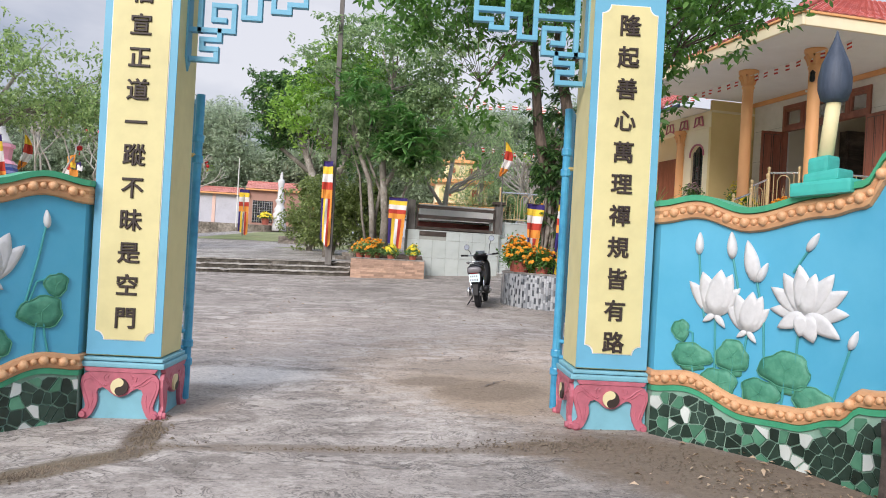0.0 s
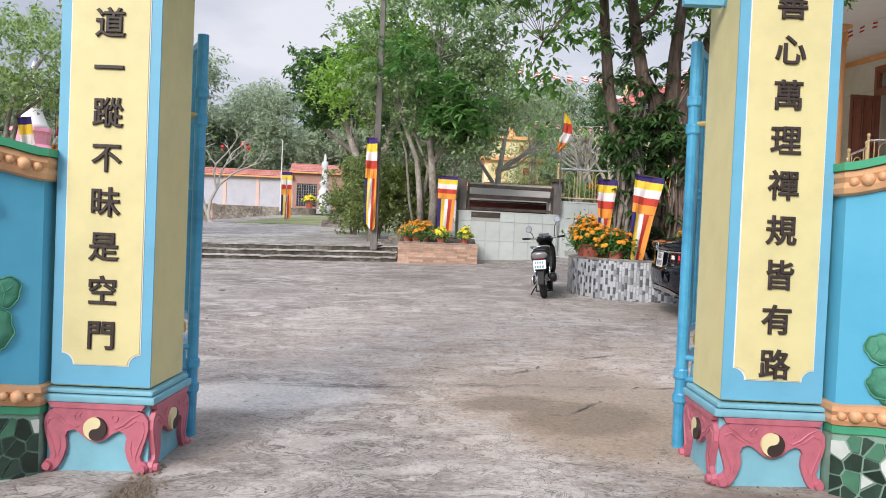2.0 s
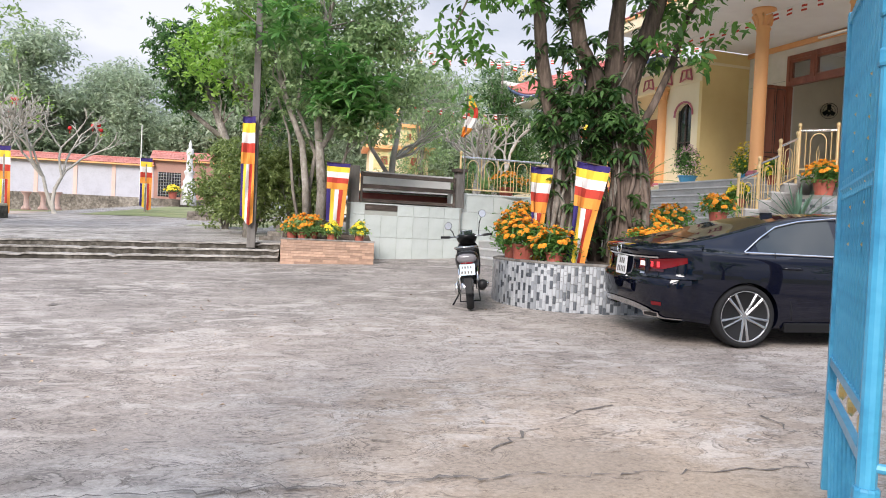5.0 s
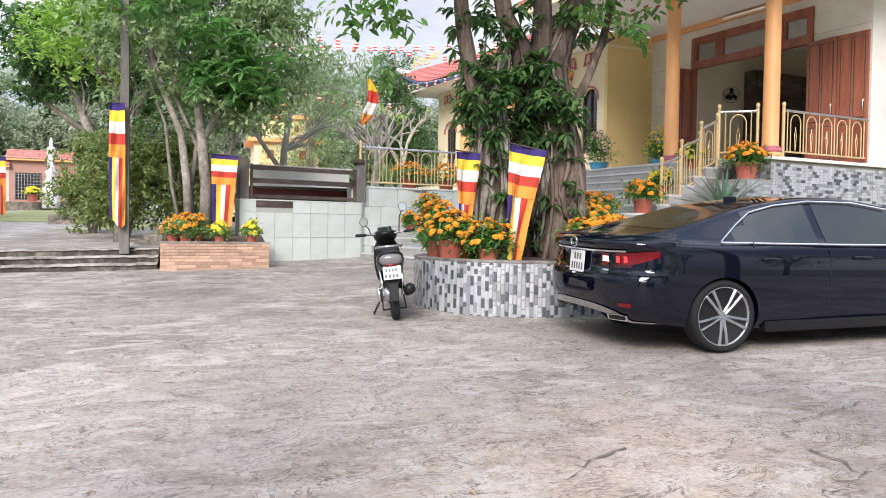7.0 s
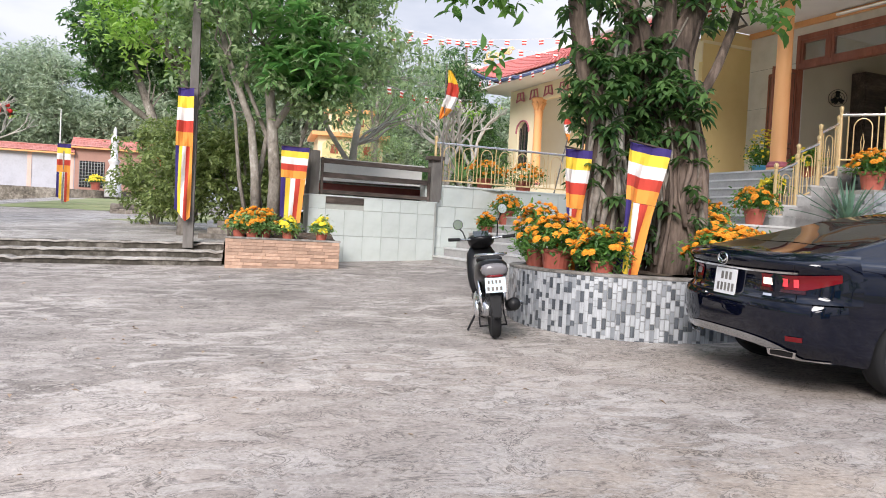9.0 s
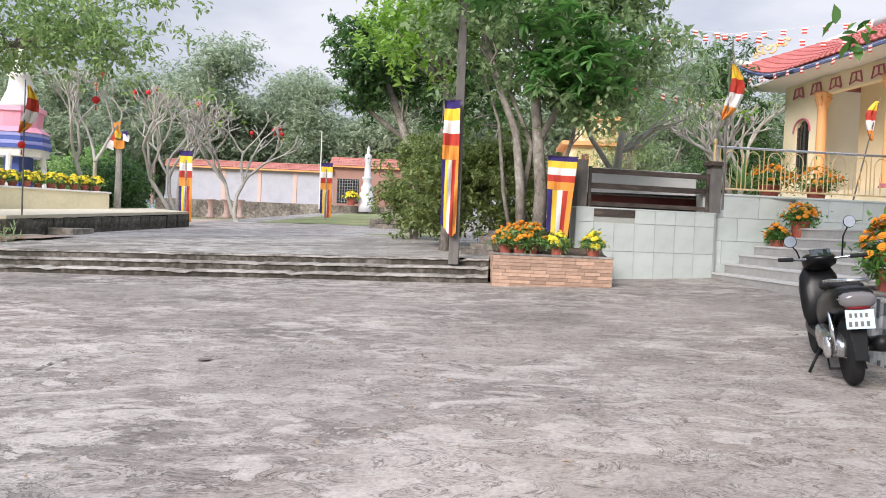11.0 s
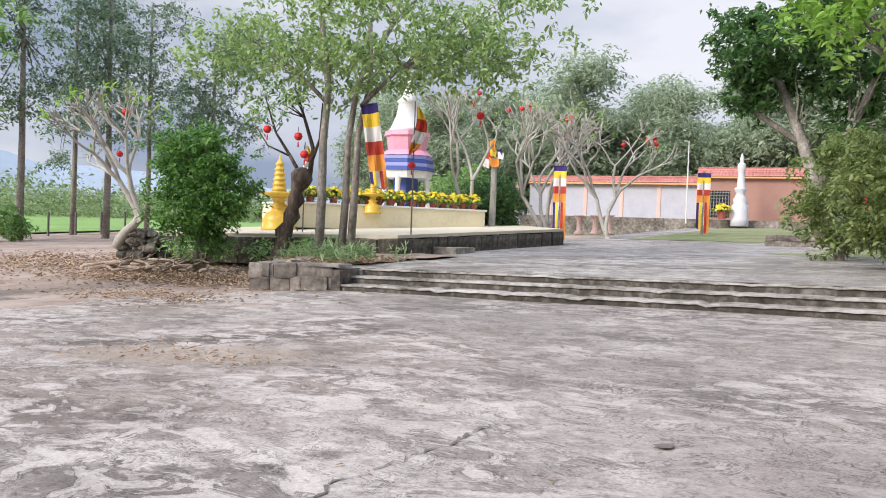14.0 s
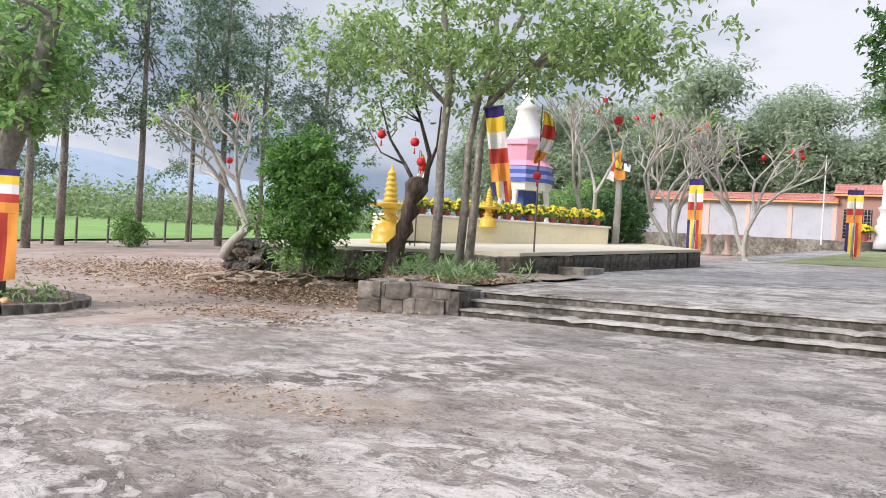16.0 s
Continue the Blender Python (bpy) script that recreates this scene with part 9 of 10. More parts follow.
tree("ring_tree", RX, RY, gz(RX, RY) + 0.1, [stem([(0, 0, -0.1), (0.05, 0, 1.2), (0.15, 0.1, 2.2), (0.55, 0.3, 3.2), (0.9, 0.4, 4.4)], 0.30, 0.12), stem([(0.1, 0, 1.9), (-0.3, 0.2, 2.9), (-0.5, 0.3, 4.2)], 0.17, 0.08)],
     [(0.2, 0.3, 4.6, 1.5, 1.3, 1.3, 46), (0.5, 0.5, 3.2, 0.75, 0.6, 0.5, 18), (-0.6, 0.2, 3.2, 0.8, 0.7, 0.6, 20)], 70, 0.13, M["bark"], M["leaf_mid"], "thick-trunked tree in a round stone-kerbed bed", 71, 0.2, 30)
kerb = thing("ring_kerb", pose(RX, RY, gz(RX, RY)), "round bed kerbed with dark rough stones", "kerb", kind="structure")
for i in range(34):
    a = 2 * math.pi * i / 34
    bm = bx(-0.10, -0.125, -0.1, 0.10, 0.125, 0.17, bevel=0.02)
    for v in bm.verts:
        v.co += noise.noise_vector(v.co * 6 + Vector((i, 0, 0))) * 0.025
    part("stone", bm, M["stone"], kerb, at=pose(1.42 * math.cos(a), 1.42 * math.sin(a), 0, rz=math.degrees(a)))
part("earth", lathe([(1.36, 0.06), (0.8, 0.12), (0, 0.2)], 24), M["soil"], kerb)
rng = np.random.default_rng(8)
th = thing("ground_plants", pose(RX, RY, gz(RX, RY) + 0.12), "low green plants at the foot of the tree", "plant")
part("foliage", leaves("low_leaves", [(1.0 * math.cos(a), 1.0 * math.sin(a), 0.08) for a in np.linspace(0, 6, 12)], 26, 0.12, 0.12, rng), M["leaf_mid"], th)
for i in range(6):
    t = thing("fallen_coconut", pose(RX + 0.9 + 0.12 * i % 0.4, RY - 0.75 + 0.11 * i, gz(RX, RY) + 0.17), "dry brown coconut lying in the kerbed bed", "coconut", "fallen coconuts")
    bm = bmesh.new()
    bmesh.ops.create_icosphere(bm, subdivisions=2, radius=0.085, matrix=Matrix.Diagonal((1.2, 1, 0.9, 1)))
    part("husk", bm, M["bead"], t, smooth=True)
banner(RX + 0.62, RY - 0.25, 2.22, 0.84, 1.62, 38, "five-coloured hanging banner tied to the ring tree", 1, 0, upper=0.40)

# banners of the shrine
banner(-11.98, 22.9, 4.0, 0.34, 1.7, 30, "five-coloured hanging banner on the terrace tree", -9, 0, upper=0.8, wave=0.05)
for i, (x, y, h, w) in enumerate([(-11.65, 33.1, 2.42, 0.40), (-9.15, 43.0, 2.52, 0.52)]):
    t = thing("banner_post", pose(x, y, tz(x, y)), "thin wooden post for a banner", "post", "banner posts")
    part("shaft", tube([(0, 0, -0.1), (0, 0, h + 0.1)], 0.05, 8), M["bark"], t)
    banner(x + 0.03, y - 0.09, tz(x, y) + h, w, h - 0.15, 12, BAN + " on a post", 0, 3, upper=0.5)


def small_flag(x, y, z, h, turn, label, s=1.0, lean=0.0):
    """A five-colour flag hanging in folds from the head of a thin staff."""
    t = thing("small_flag", pose(x, y, z, ry=lean, rz=turn), label, "flag", "flags on poles")
    part("staff", tube([(0, 0, 0), (0, 0, h + 0.10 * s)], [0.02, 0.012], 6), M["pole"], t)
    drop = [(0.0, 0.02, 0.05), (0.16, 0.03, 0.15), (0.32, 0.02, 0.22), (0.50, -0.02, 0.24), (0.66, -0.07, 0.22), (0.80, -0.10, 0.16), (0.92, -0.11, 0.04)]
    for k, c in enumerate(("f_yellow", "f_red", "f_white", "f_orange")):
        bm, rows = bmesh.new(), []
        for j in range(5):
            f = (k + j / 4) / 4 * 0.92
            q = next(i for i in range(len(drop) - 1) if f <= drop[i + 1][0] + 1e-6)
            u = (f - drop[q][0]) / (drop[q + 1][0] - drop[q][0])
            x0, w = (drop[q][m] + (drop[q + 1][m] - drop[q][m]) * u for m in (1, 2))
            rows.append([bm.verts.new((s * (0.012 + x0 + w * i / 6), s * 0.045 * math.sin(i * 1.7 + f * 5), h - s * (f + 0.22 * w * i / 6))) for i in range(7)])
        for a, b in zip(rows, rows[1:]):
            for i in range(6):
                bm.faces.new((a[i], a[i + 1], b[i + 1], b[i]))
        for f in bmesh.ops.extrude_face_region(bm, geom=list(bm.faces))["geom"]:
            if isinstance(f, bmesh.types.BMVert):
                f.co.y += 0.003
        part("cloth", bm, M[c], t)
    return t


small_flag(2.44, 21.98, 2.0, 2.55, -10, "orange, white and red flag drooping from a thin pole", 1.05)
small_flag(-12.4, 25.4, pz(-12, 25.5), 3.0, 30, "orange flag drooping from a thin pole", 1.2)
ps = thing("flag_post", pose(-14.86, 35.0, pz(-14.86, 35.0)), "pale concrete post with a gathered five-coloured flag at its head", "post")
part("shaft", tube([(0, 0, -0.05), (0.02, 0, 1.2), (0, 0, 2.35)], [0.13, 0.115, 0.10], 8), M["bark_pale"], ps)
for k, (c, x0, x1, z0, z1) in enumerate((("f_orange", -0.24, 0.10, 2.62, 3.05), ("f_red", -0.27, -0.08, 2.42, 2.66), ("f_yellow", -0.08, 0.14, 2.46, 2.70), ("f_blue", 0.12, 0.36, 2.52, 2.78), ("f_orange", -0.10, 0.24, 2.16, 2.47), ("f_white", -0.40, -0.10, 2.10, 2.42), ("f_white", 0.22, 0.42, 2.36, 2.60))):
    bm = bx(x0, -0.14, z0, x1, -0.12, z1, bevel=0.004)
    bmesh.ops.subdivide_edges(bm, edges=[e for e in bm.edges if e.calc_length() > 0.12], cuts=4, use_grid_fill=True)
    for v in bm.verts:
        v.co.y += 0.05 * math.sin(11 * v.co.x + 6 * v.co.z + k)
        v.co.z += 0.05 * math.sin(8 * v.co.x + k)
    part("cloth", bm, M[c], ps)
small_flag(-16.09, 26.0, pz(-16.09, 26.0), 2.31, 30, "small red and white flag by the burner", 0.9)
small_flag(5.9, 24.9, 2.28, 2.3, -160, "small red, white and blue flag by the porch", 0.9, -14)

# ---------- shrine on the platform ----------
AR, AL = Vector((-14.7, 34.1)), Vector((-18.6, 28.4))
aa = math.degrees(math.atan2(AR.y - AL.y, AR.x - AL.x))
AZ = pz(-15, 31) + 0.02
AW = (AR - AL).length
altar = thing("altar_terrace", pose(AL.x, AL.y, AZ - 0.1, rz=aa), "low cream altar terrace with a moulded top edge", "altar")
part("body", bx(0, 0, 0, AW, 3.2, 0.74, bevel=0.02), paint("altar_cream", (0.78, 0.70, 0.48)), altar)
part("edge", bx(-0.05, -0.05, 0.74, AW + 0.05, 3.25, 0.80, bevel=0.015), M["white"], altar)
AM = pose(AL.x, AL.y, AZ - 0.1 + 0.80, rz=aa)
for i in range(17):
    u = 0.4 + (AW - 0.7) * i / 16
    p = AM @ Vector((u, 0.3 + 0.08 * (i % 2), 0))
    flower_pot(p.x, p.y, p.z, 0.15, 0.20, 0.25, 0.30, 30, "yellow", YELLOW + " along the altar edge", 400 + i, group="pots on the altar", leafmat="leaf_mid", head=0.055)
sp_ = AM @ Vector((AW * 0.66, 1.5, 0))
stupa = thing("stupa", pose(sp_.x, sp_.y, sp_.z, rz=aa), "white stupa with pink and blue painted tiers on four legs", "stupa")


def square_tier(parts):
    bm = bmesh.new()
    for h0, h1, w0, w1 in parts:
        r = bmesh.ops.create_cone(bm, cap_ends=True, segments=8, radius1=w0, radius2=w1, depth=h1 - h0, matrix=Matrix.Translation((0, 0, (h0 + h1) / 2)) @ Matrix.Rotation(math.pi / 8, 4, "Z"))
    return bm


for sx in (-1, 1):
    for sy in (-1, 1):
        part("leg", tube([(sx * 0.62, sy * 0.62, 0), (sx * 0.56, sy * 0.56, 0.6), (sx * 0.52, sy * 0.52, 1.1)], [0.13, 0.09, 0.11], 8), M["white"], stupa)
part("core", square_tier([(0, 1.0, 0.42, 0.42)]), M["s_blue"], stupa, "blue core behind the legs")
part("tier", square_tier([(1.0, 1.25, 0.88, 0.92)]), M["white"], stupa)
for k in range(4):
    part("tier", square_tier([(1.25 + 0.13 * k, 1.37 + 0.13 * k, 0.98 - 0.03 * k, 0.98 - 0.03 * k)]), M["s_blue"] if k % 2 == 0 else paint("stupa_lilac", (0.30, 0.32, 0.62)), stupa, "blue painted tier")
part("tier", square_tier([(1.77, 1.95, 0.92, 0.72), (1.95, 2.45, 0.66, 0.72), (2.45, 2.6, 0.80, 0.78)]), M["s_pink"], stupa, "pink painted tier")
part("dome", lathe([(0.70, 2.6), (0.58, 2.75), (0.40, 3.2), (0.34, 3.6), (0.42, 3.65), (0.24, 3.8), (0.16, 4.6), (0.05, 5.2), (0, 5.3)], 20), M["white"], stupa, "white bell dome and spire", True)


def burner(x, y, z, s, label):
    t = thing("incense_burner", pose(x, y, z) @ Matrix.Diagonal((s, s, s, 1)), label, "incense burner", "gilt burners")
    part("foot", lathe([(0.50, 0), (0.52, 0.08), (0.44, 0.14), (0.48, 0.3), (0.36, 0.52), (0.24, 0.58), (0.20, 0.66), (0.30, 0.72), (0.16, 0.82), (0.2, 0.95), (0.3, 1.0)], 24), M["brass"], t, smooth=True)
    part("bowl", lathe([(0.3, 1.0), (0.62, 1.06), (0.66, 1.12), (0.62, 1.15), (0.25, 1.15)], 28), M["brass"], t, smooth=True)
    pr, z0 = [(0.25, 1.15)], 1.2
    for k in range(6):
        r = 0.20 - 0.018 * k
        pr += [(r, z0), (r + 0.03, z0 + 0.03), (r, z0 + 0.07), (r - 0.03, z0 + 0.12)]
        z0 += 0.15
    pr += [(0.05, z0), (0.0, z0 + 0.2)]
    part("spire", lathe(pr, 20), M["brass"], t, smooth=True)


burner(-18.55, 27.9, pz(-18.5, 27.9), 1.0, "yellow gilt tiered incense burner on the platform")
burner(-17.0, 30.6, pz(-17, 30.6) + 0.5, 0.55, "yellow gilt tiered incense burner behind the trunks")

# gilt pagoda on the upper terrace
pg = thing("pagoda", pose(2.15, 37.2, 2.25), "cream and orange three-tier pagoda with arched niches", "pagoda")
for k, (z0, w, h) in enumerate(((0.0, 1.6, 1.1), (1.35, 1.2, 0.95), (2.5, 0.8, 0.75))):
    part("tier", bx(-w, -w, z0, w, w, z0 + h, bevel=0.02), M["facade"], pg)
    part("tier_roof", prism([(-w * 1.2, -w * 1.2), (w * 1.2, -w * 1.2), (w * 1.2, w * 1.2), (-w * 1.2, w * 1.2)], z0 + h, z0 + h + 0.14), M["column"], pg, "orange tier roof")
    for i in range(2):
        u = (-0.5 + i) * w
        part("niche", slab_shape([(u - w * 0.36, z0 + 0.15), (u + w * 0.36, z0 + 0.15), (u + w * 0.36, z0 + h * 0.7), (u + w * 0.2, z0 + h * 0.9), (u - w * 0.2, z0 + h * 0.9), (u - w * 0.36, z0 + h * 0.7)], 0.03, lambda a, b, q: (a, -w - q, b)), M["panel_yellow"], pg)
        part("niche_mark", slab_shape([(u - w * 0.12, z0 + h * 0.35), (u + w * 0.12, z0 + h * 0.35), (u + w * 0.1, z0 + h * 0.7), (u - w * 0.1, z0 + h * 0.7)], 0.045, lambda a, b, q: (a, -w - q, b)), M["wood_red"], pg)
part("finial", lathe([(0.3, 3.25), (0.2, 3.5), (0.1, 3.7), (0.14, 3.8), (0, 4.3)], 12), M["column"], pg)
part("plinth", bx(-2.4, -2.4, -0.4, 2.4, 2.4, 0.0), M["facade"], pg)

# ---------- far wall, gatehouse, statue ----------
BWL, BWR = Vector((-26.5, 67.5)), Vector((-14.15, 68.6))
ba = math.degrees(math.atan2(BWR.y - BWL.y, BWR.x - BWL.x))
LB = (BWR - BWL).length
BZ = 2.86
bw = thing("boundary_wall", pose(BWL.x, BWL.y, BZ, rz=ba), "white boundary wall with pink piers under an orange tiled coping", "wall", kind="structure")
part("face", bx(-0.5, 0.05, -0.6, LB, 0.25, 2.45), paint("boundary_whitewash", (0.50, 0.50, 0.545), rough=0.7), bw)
for i in range(6):
    u = LB - 0.2 - i * 2.75
    part("pier", bx(u - 0.14, 0.0, -0.6, u + 0.14, 0.3, 2.45, bevel=0.01), paint("pier_pink", (0.72, 0.50, 0.42)) if i == 0 else bpy.data.materials["pier_pink"], bw)
part("base_ledge", bx(-0.5, -2.2, -1.6, LB + 8, 0.04, -0.12, bevel=0.02), M["stone"], bw)


def coping(parent, u0, u1, y0, z0, run, rise, name):
    for s in (-1, 1):
        for j in range(4):
            bm, r0, r1 = bmesh.new(), [], []
            n = int((u1 - u0) / 0.22) * 2
            for i in range(n + 1):
                u = u0 + (u1 - u0) * i / n
                h = 0.03 * (i % 2)
                f0, f1 = 1 - j / 4, 1 - (j + 1.1) / 4
                r0.append(bm.verts.new((u, y0 + s * run * f0, z0 + rise * (1 - f0) + h + 0.02)))
                r1.append(bm.verts.new((u, y0 + s * run * f1, z0 + rise * (1 - f1) + h)))
            for i in range(n):
                bm.faces.new((r0[i], r0[i + 1], r1[i + 1], r1[i]))
            part(name, bm, M["terracotta_roof"], parent)
    part("ridge", tube([(u0, y0, z0 + rise + 0.03), (u1, y0, z0 + rise + 0.03)], 0.07, 8), M["terracotta_roof"], parent)
    part("eave_board", bx(u0, y0 - run + 0.04, z0 - 0.12, u1, y0 + run - 0.04, z0 + 0.0), M["column"], parent)


coping(bw, -0.5, LB, 0.15, 2.5, 0.55, 0.42, "tile_course")
gh = thing("gatehouse", pose(BWR.x, BWR.y, BZ, rz=6), "small cream gatehouse with a grey grille under an orange tiled roof", "gatehouse")
part("wall", bx(0, 0, -0.6, 7.2, 2.5, 2.95), paint("gatehouse_ochre", (0.40, 0.22, 0.17)), gh)
# black sheet on the solid wall, painted as the opening's shade
part("grille", bx(0.3, -0.03, 0.1, 2.0, 0.0, 2.0), M["dark"], gh, "black sheet for the shaded opening behind a grille")
for i in range(9):
    part("grille_bar", bx(0.3 + 0.2 * i, -0.06, 0.1, 0.34 + 0.2 * i, -0.03, 2.0), M["steel"], gh)
for i in range(8):
    part("grille_bar", bx(0.3, -0.05, 0.25 + 0.23 * i, 2.0, -0.035, 0.28 + 0.23 * i), M["steel"], gh)
coping(gh, -0.3, 7.5, 1.2, 3.0, 1.6, 0.66, "tile_course")
st = thing("white_statue", pose(-11.05, 66.0, 3.48) @ Matrix.Diagonal((0.84, 0.84, 1.06, 1)), "white standing robed statue on a tall lotus pedestal", "statue")
bm = lathe([(0.70, -1.1), (0.70, -0.6), (0.62, -0.5), (0.66, 0.2), (0.50, 0.35), (0.56, 0.6), (0.40, 0.8), (0.34, 1.0), (0.46, 1.2), (0.50, 1.3), (0.30, 1.4), (0.29, 1.9), (0.24, 2.3), (0.32, 2.5), (0.33, 2.75), (0.26, 2.9), (0.12, 2.97), (0.16, 3.12), (0.15, 3.25), (0.10, 3.36), (0.05, 3.5), (0, 3.55)], 18)
for v in bm.verts:
    if v.co.z > 1.4:
        v.co.y *= 0.75
part("figure", bm, M["lotus"], st, smooth=True)
p = Vector((-12.1, 65.4))
flower_pot(p.x, p.y, 2.75, 0.34, 0.5, 0.62, 0.5, 40, "yellow", "large pot of yellow chrysanthemums before the gatehouse", 480, group="pots on the altar", head=0.09)
t = thing("flagstaff", pose(-14.5, 65.6, 2.4), "thin bare white flagstaff", "flagstaff")
part("shaft", tube([(0, 0, 0), (0, 0, 5.7)], [0.06, 0.035], 8), M["white"], t)
for i, (x, y) in enumerate([(-13.9, 41.6), (-13.3, 41.9), (-12.8, 42.2)]):
    t = thing("garden_urn", pose(x, y, tz(x, y)) @ Matrix.Diagonal((0.72, 0.72, 0.74, 1)), "pale pink stone garden pedestal", "pedestal", "pedestals by the path")
    part("body", lathe([(0.3, 0), (0.3, 0.1), (0.16, 0.3), (0.14, 0.8), (0.3, 1.05), (0.34, 1.1), (0.3, 1.12)], 12), bpy.data.materials["pier_pink"], t, smooth=True)
solid("lawn", sheet(span(-10.5, -3.0, 0.25), span(34.6, 56, 0.3), lambda x, y: tz(x, y) + 0.014 + 0.01 * noise.noise((x, y, 0)), lambda x, y: y > 35.2 + 0.9 * abs(x + 5.5) ** 0.5 + 0.8 * noise.noise((x * 0.9, y * 0.9, 4))), M["lawn"], "short green lawn beside the path", "lawn")
solid("lower_lawn", sheet(span(-6.0, -2.4, 0.1), span(28.6, 34.8, 0.1), lambda x, y: tz(x, y) + 0.004 + 0.006 * noise.noise((x * 2, y * 2, 0)), lambda x, y: x > -4.6 + 0.10 * (y - 28) + 0.7 * noise.noise((x * 0.9, y * 0.9, 4)) + 0.3 * noise.noise((x * 3.1, y * 3.1, 4))), M["lawn"], "rough green lawn round the shrubs", "lawn")
for i, (x0, y0, x1, y1) in enumerate([(-5.6, 33.6, -3.0, 33.2)]):
    lw = thing("garden_edging", pose(0, 0, 0), "low dry stone garden edging", "edging", kind="structure")
    blocks(lw, x0, y0, x1, y1, tz, 0.32, 0.3, 2, 88, 0.4)

# ---------- woods, hedge, hills ----------
def wood_tree(name, seed, h, blobs, mat, label):
    rg = random.Random(seed)
    bl = []
    for i in range(blobs):
        a = rg.uniform(0, 6.28)
        r = rg.uniform(0, h * 0.19)
        bl.append((r * math.cos(a), r * math.sin(a), h * rg.uniform(0.30, 0.95), rg.uniform(0.10, 0.17) * h, rg.uniform(0.10, 0.17) * h, rg.uniform(0.07, 0.12) * h, 26))
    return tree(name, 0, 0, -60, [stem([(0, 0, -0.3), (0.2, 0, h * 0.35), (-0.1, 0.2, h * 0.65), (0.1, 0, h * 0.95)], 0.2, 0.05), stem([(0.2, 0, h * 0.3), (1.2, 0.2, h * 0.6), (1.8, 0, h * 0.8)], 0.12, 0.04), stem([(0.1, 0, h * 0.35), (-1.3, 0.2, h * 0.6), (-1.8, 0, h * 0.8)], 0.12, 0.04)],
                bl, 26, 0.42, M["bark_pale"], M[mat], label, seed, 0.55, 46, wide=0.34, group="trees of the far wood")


kinds = [wood_tree("wood_tree", 501, 11, 13, "leaf_far", "tree of the wood behind the far wall, its leaves greyed with haze"), wood_tree("wood_tree", 502, 13, 15, "leaf_far", "tall tree of the wood behind the far wall, its leaves greyed with haze"), wood_tree("wood_tree", 503, 10, 12, "leaf_far", "tree of the wood behind the far wall, its leaves greyed with haze")]
rg = random.Random(4)
spots = []
for i in range(38):
    x = -76 + i * 3.3 + rg.uniform(-1, 1)
    y = 79 + rg.uniform(-2.5, 6) + 0.03 * abs(x)
    spots.append((x, y))
spots += [(-44 + i * 4.0, 90 + rg.uniform(-3, 3)) for i in range(20)]
spots += [(-44 + i * 3.0 + rg.uniform(-1, 1), 74.5 + rg.uniform(-1.5, 2)) for i in range(20)]
spots = [p for p in spots if p[0] > -47]
spots += [(-33 - 4.0 * i, 62 + 1.2 * i + rg.uniform(-1, 1)) for i in range(3)]
for i, (x, y) in enumerate(spots):
    k = kinds[i % 3]
    m = pose(x, y, gz(x, y) + 0.3, rz=rg.uniform(0, 360))
    s = rg.uniform(0.72, 1.12)
    if i < 3:
        k.matrix_basis = m @ Matrix.Diagonal((s, s, s, 1))
    else:
        c = copy_thing(k, m)
        c.scale = (s, s, s)
big = tree("spreading_tree", -4.6, 41.5, tz(-4.6, 41.5), [stem([(0, 0, -0.2), (-0.3, 0, 2.0), (-1.0, 0, 4.0), (-2.0, 0.2, 6.5)], 0.32, 0.12), stem([(-0.3, 0, 1.8), (0.8, 0, 4), (2, 0.2, 7)], 0.25, 0.1), stem([(-0.8, 0, 3.4), (-2.4, 0, 4.6), (-3.6, 0, 6.2)], 0.14, 0.06)],
           [(-1.8, 0, 7.2, 2.6, 2.4, 1.7, 70), (1.5, 0, 7.8, 3.0, 2.6, 2.0, 80), (-3.0, 0, 5.6, 1.2, 1.2, 0.8, 20), (2.0, 0, 5.2, 2.0, 1.8, 1.2, 40)], 80, 0.24, M["bark"], M["leaf_dark"], "big dark spreading tree beside the lawn", 511, 0.34, 50)
tree("terrace_fir", 5.6, 33.0, 2.25, [stem([(0, 0, 0), (0, 0, 3), (0, 0, 5.5)], 0.12, 0.03)], [(0, 0, 1.6, 1.3, 1.3, 1.0, 40), (0, 0, 3.0, 1.1, 1.1, 1.0, 36), (0, 0, 4.4, 0.7, 0.7, 0.9, 24)], 80, 0.16, M["bark"], M["leaf_dark"], "dark conical tree on the upper terrace", 520, 0.24, 20, wide=0.25)
tree("terrace_fir", 3.0, 35.5, 2.25, [stem([(0, 0, 0), (0, 0, 2.5), (0, 0, 5)], 0.12, 0.03)], [(0, 0, 2.0, 1.5, 1.3, 1.3, 46), (0.4, 0, 3.8, 1.3, 1.2, 1.2, 40)], 70, 0.14, M["bark"], M["leaf_dull"], "dull green tree on the upper terrace", 521, 0.28, 20, wide=0.25)

rng = np.random.default_rng(91)
n = 2600
ang = rng.uniform(-1.35, 0.35, n)
cs = np.stack([-112 + rng.normal(0, 5, n) - 40 * np.cos(ang * 1.5), 40 + np.linspace(-20, 190, n) + rng.normal(0, 2, n), rng.uniform(0.5, 5.2, n) ** 1.0], axis=1)
cs[:, 2] = 0.4 + rng.uniform(0, 1, n) ** 0.8 * (4.6 + 1.2 * np.sin(cs[:, 1] * 0.11))
ob = solid("far_hedge", leaves("hedge_leaves", cs, 30, 1.2, 0.8, rng, 0.5, corners=4), M["leaf_hedge"], "long grey-green hedge of scrub beyond the rice field", "hedge", "stuff")
bm = bmesh.new()
rows = []
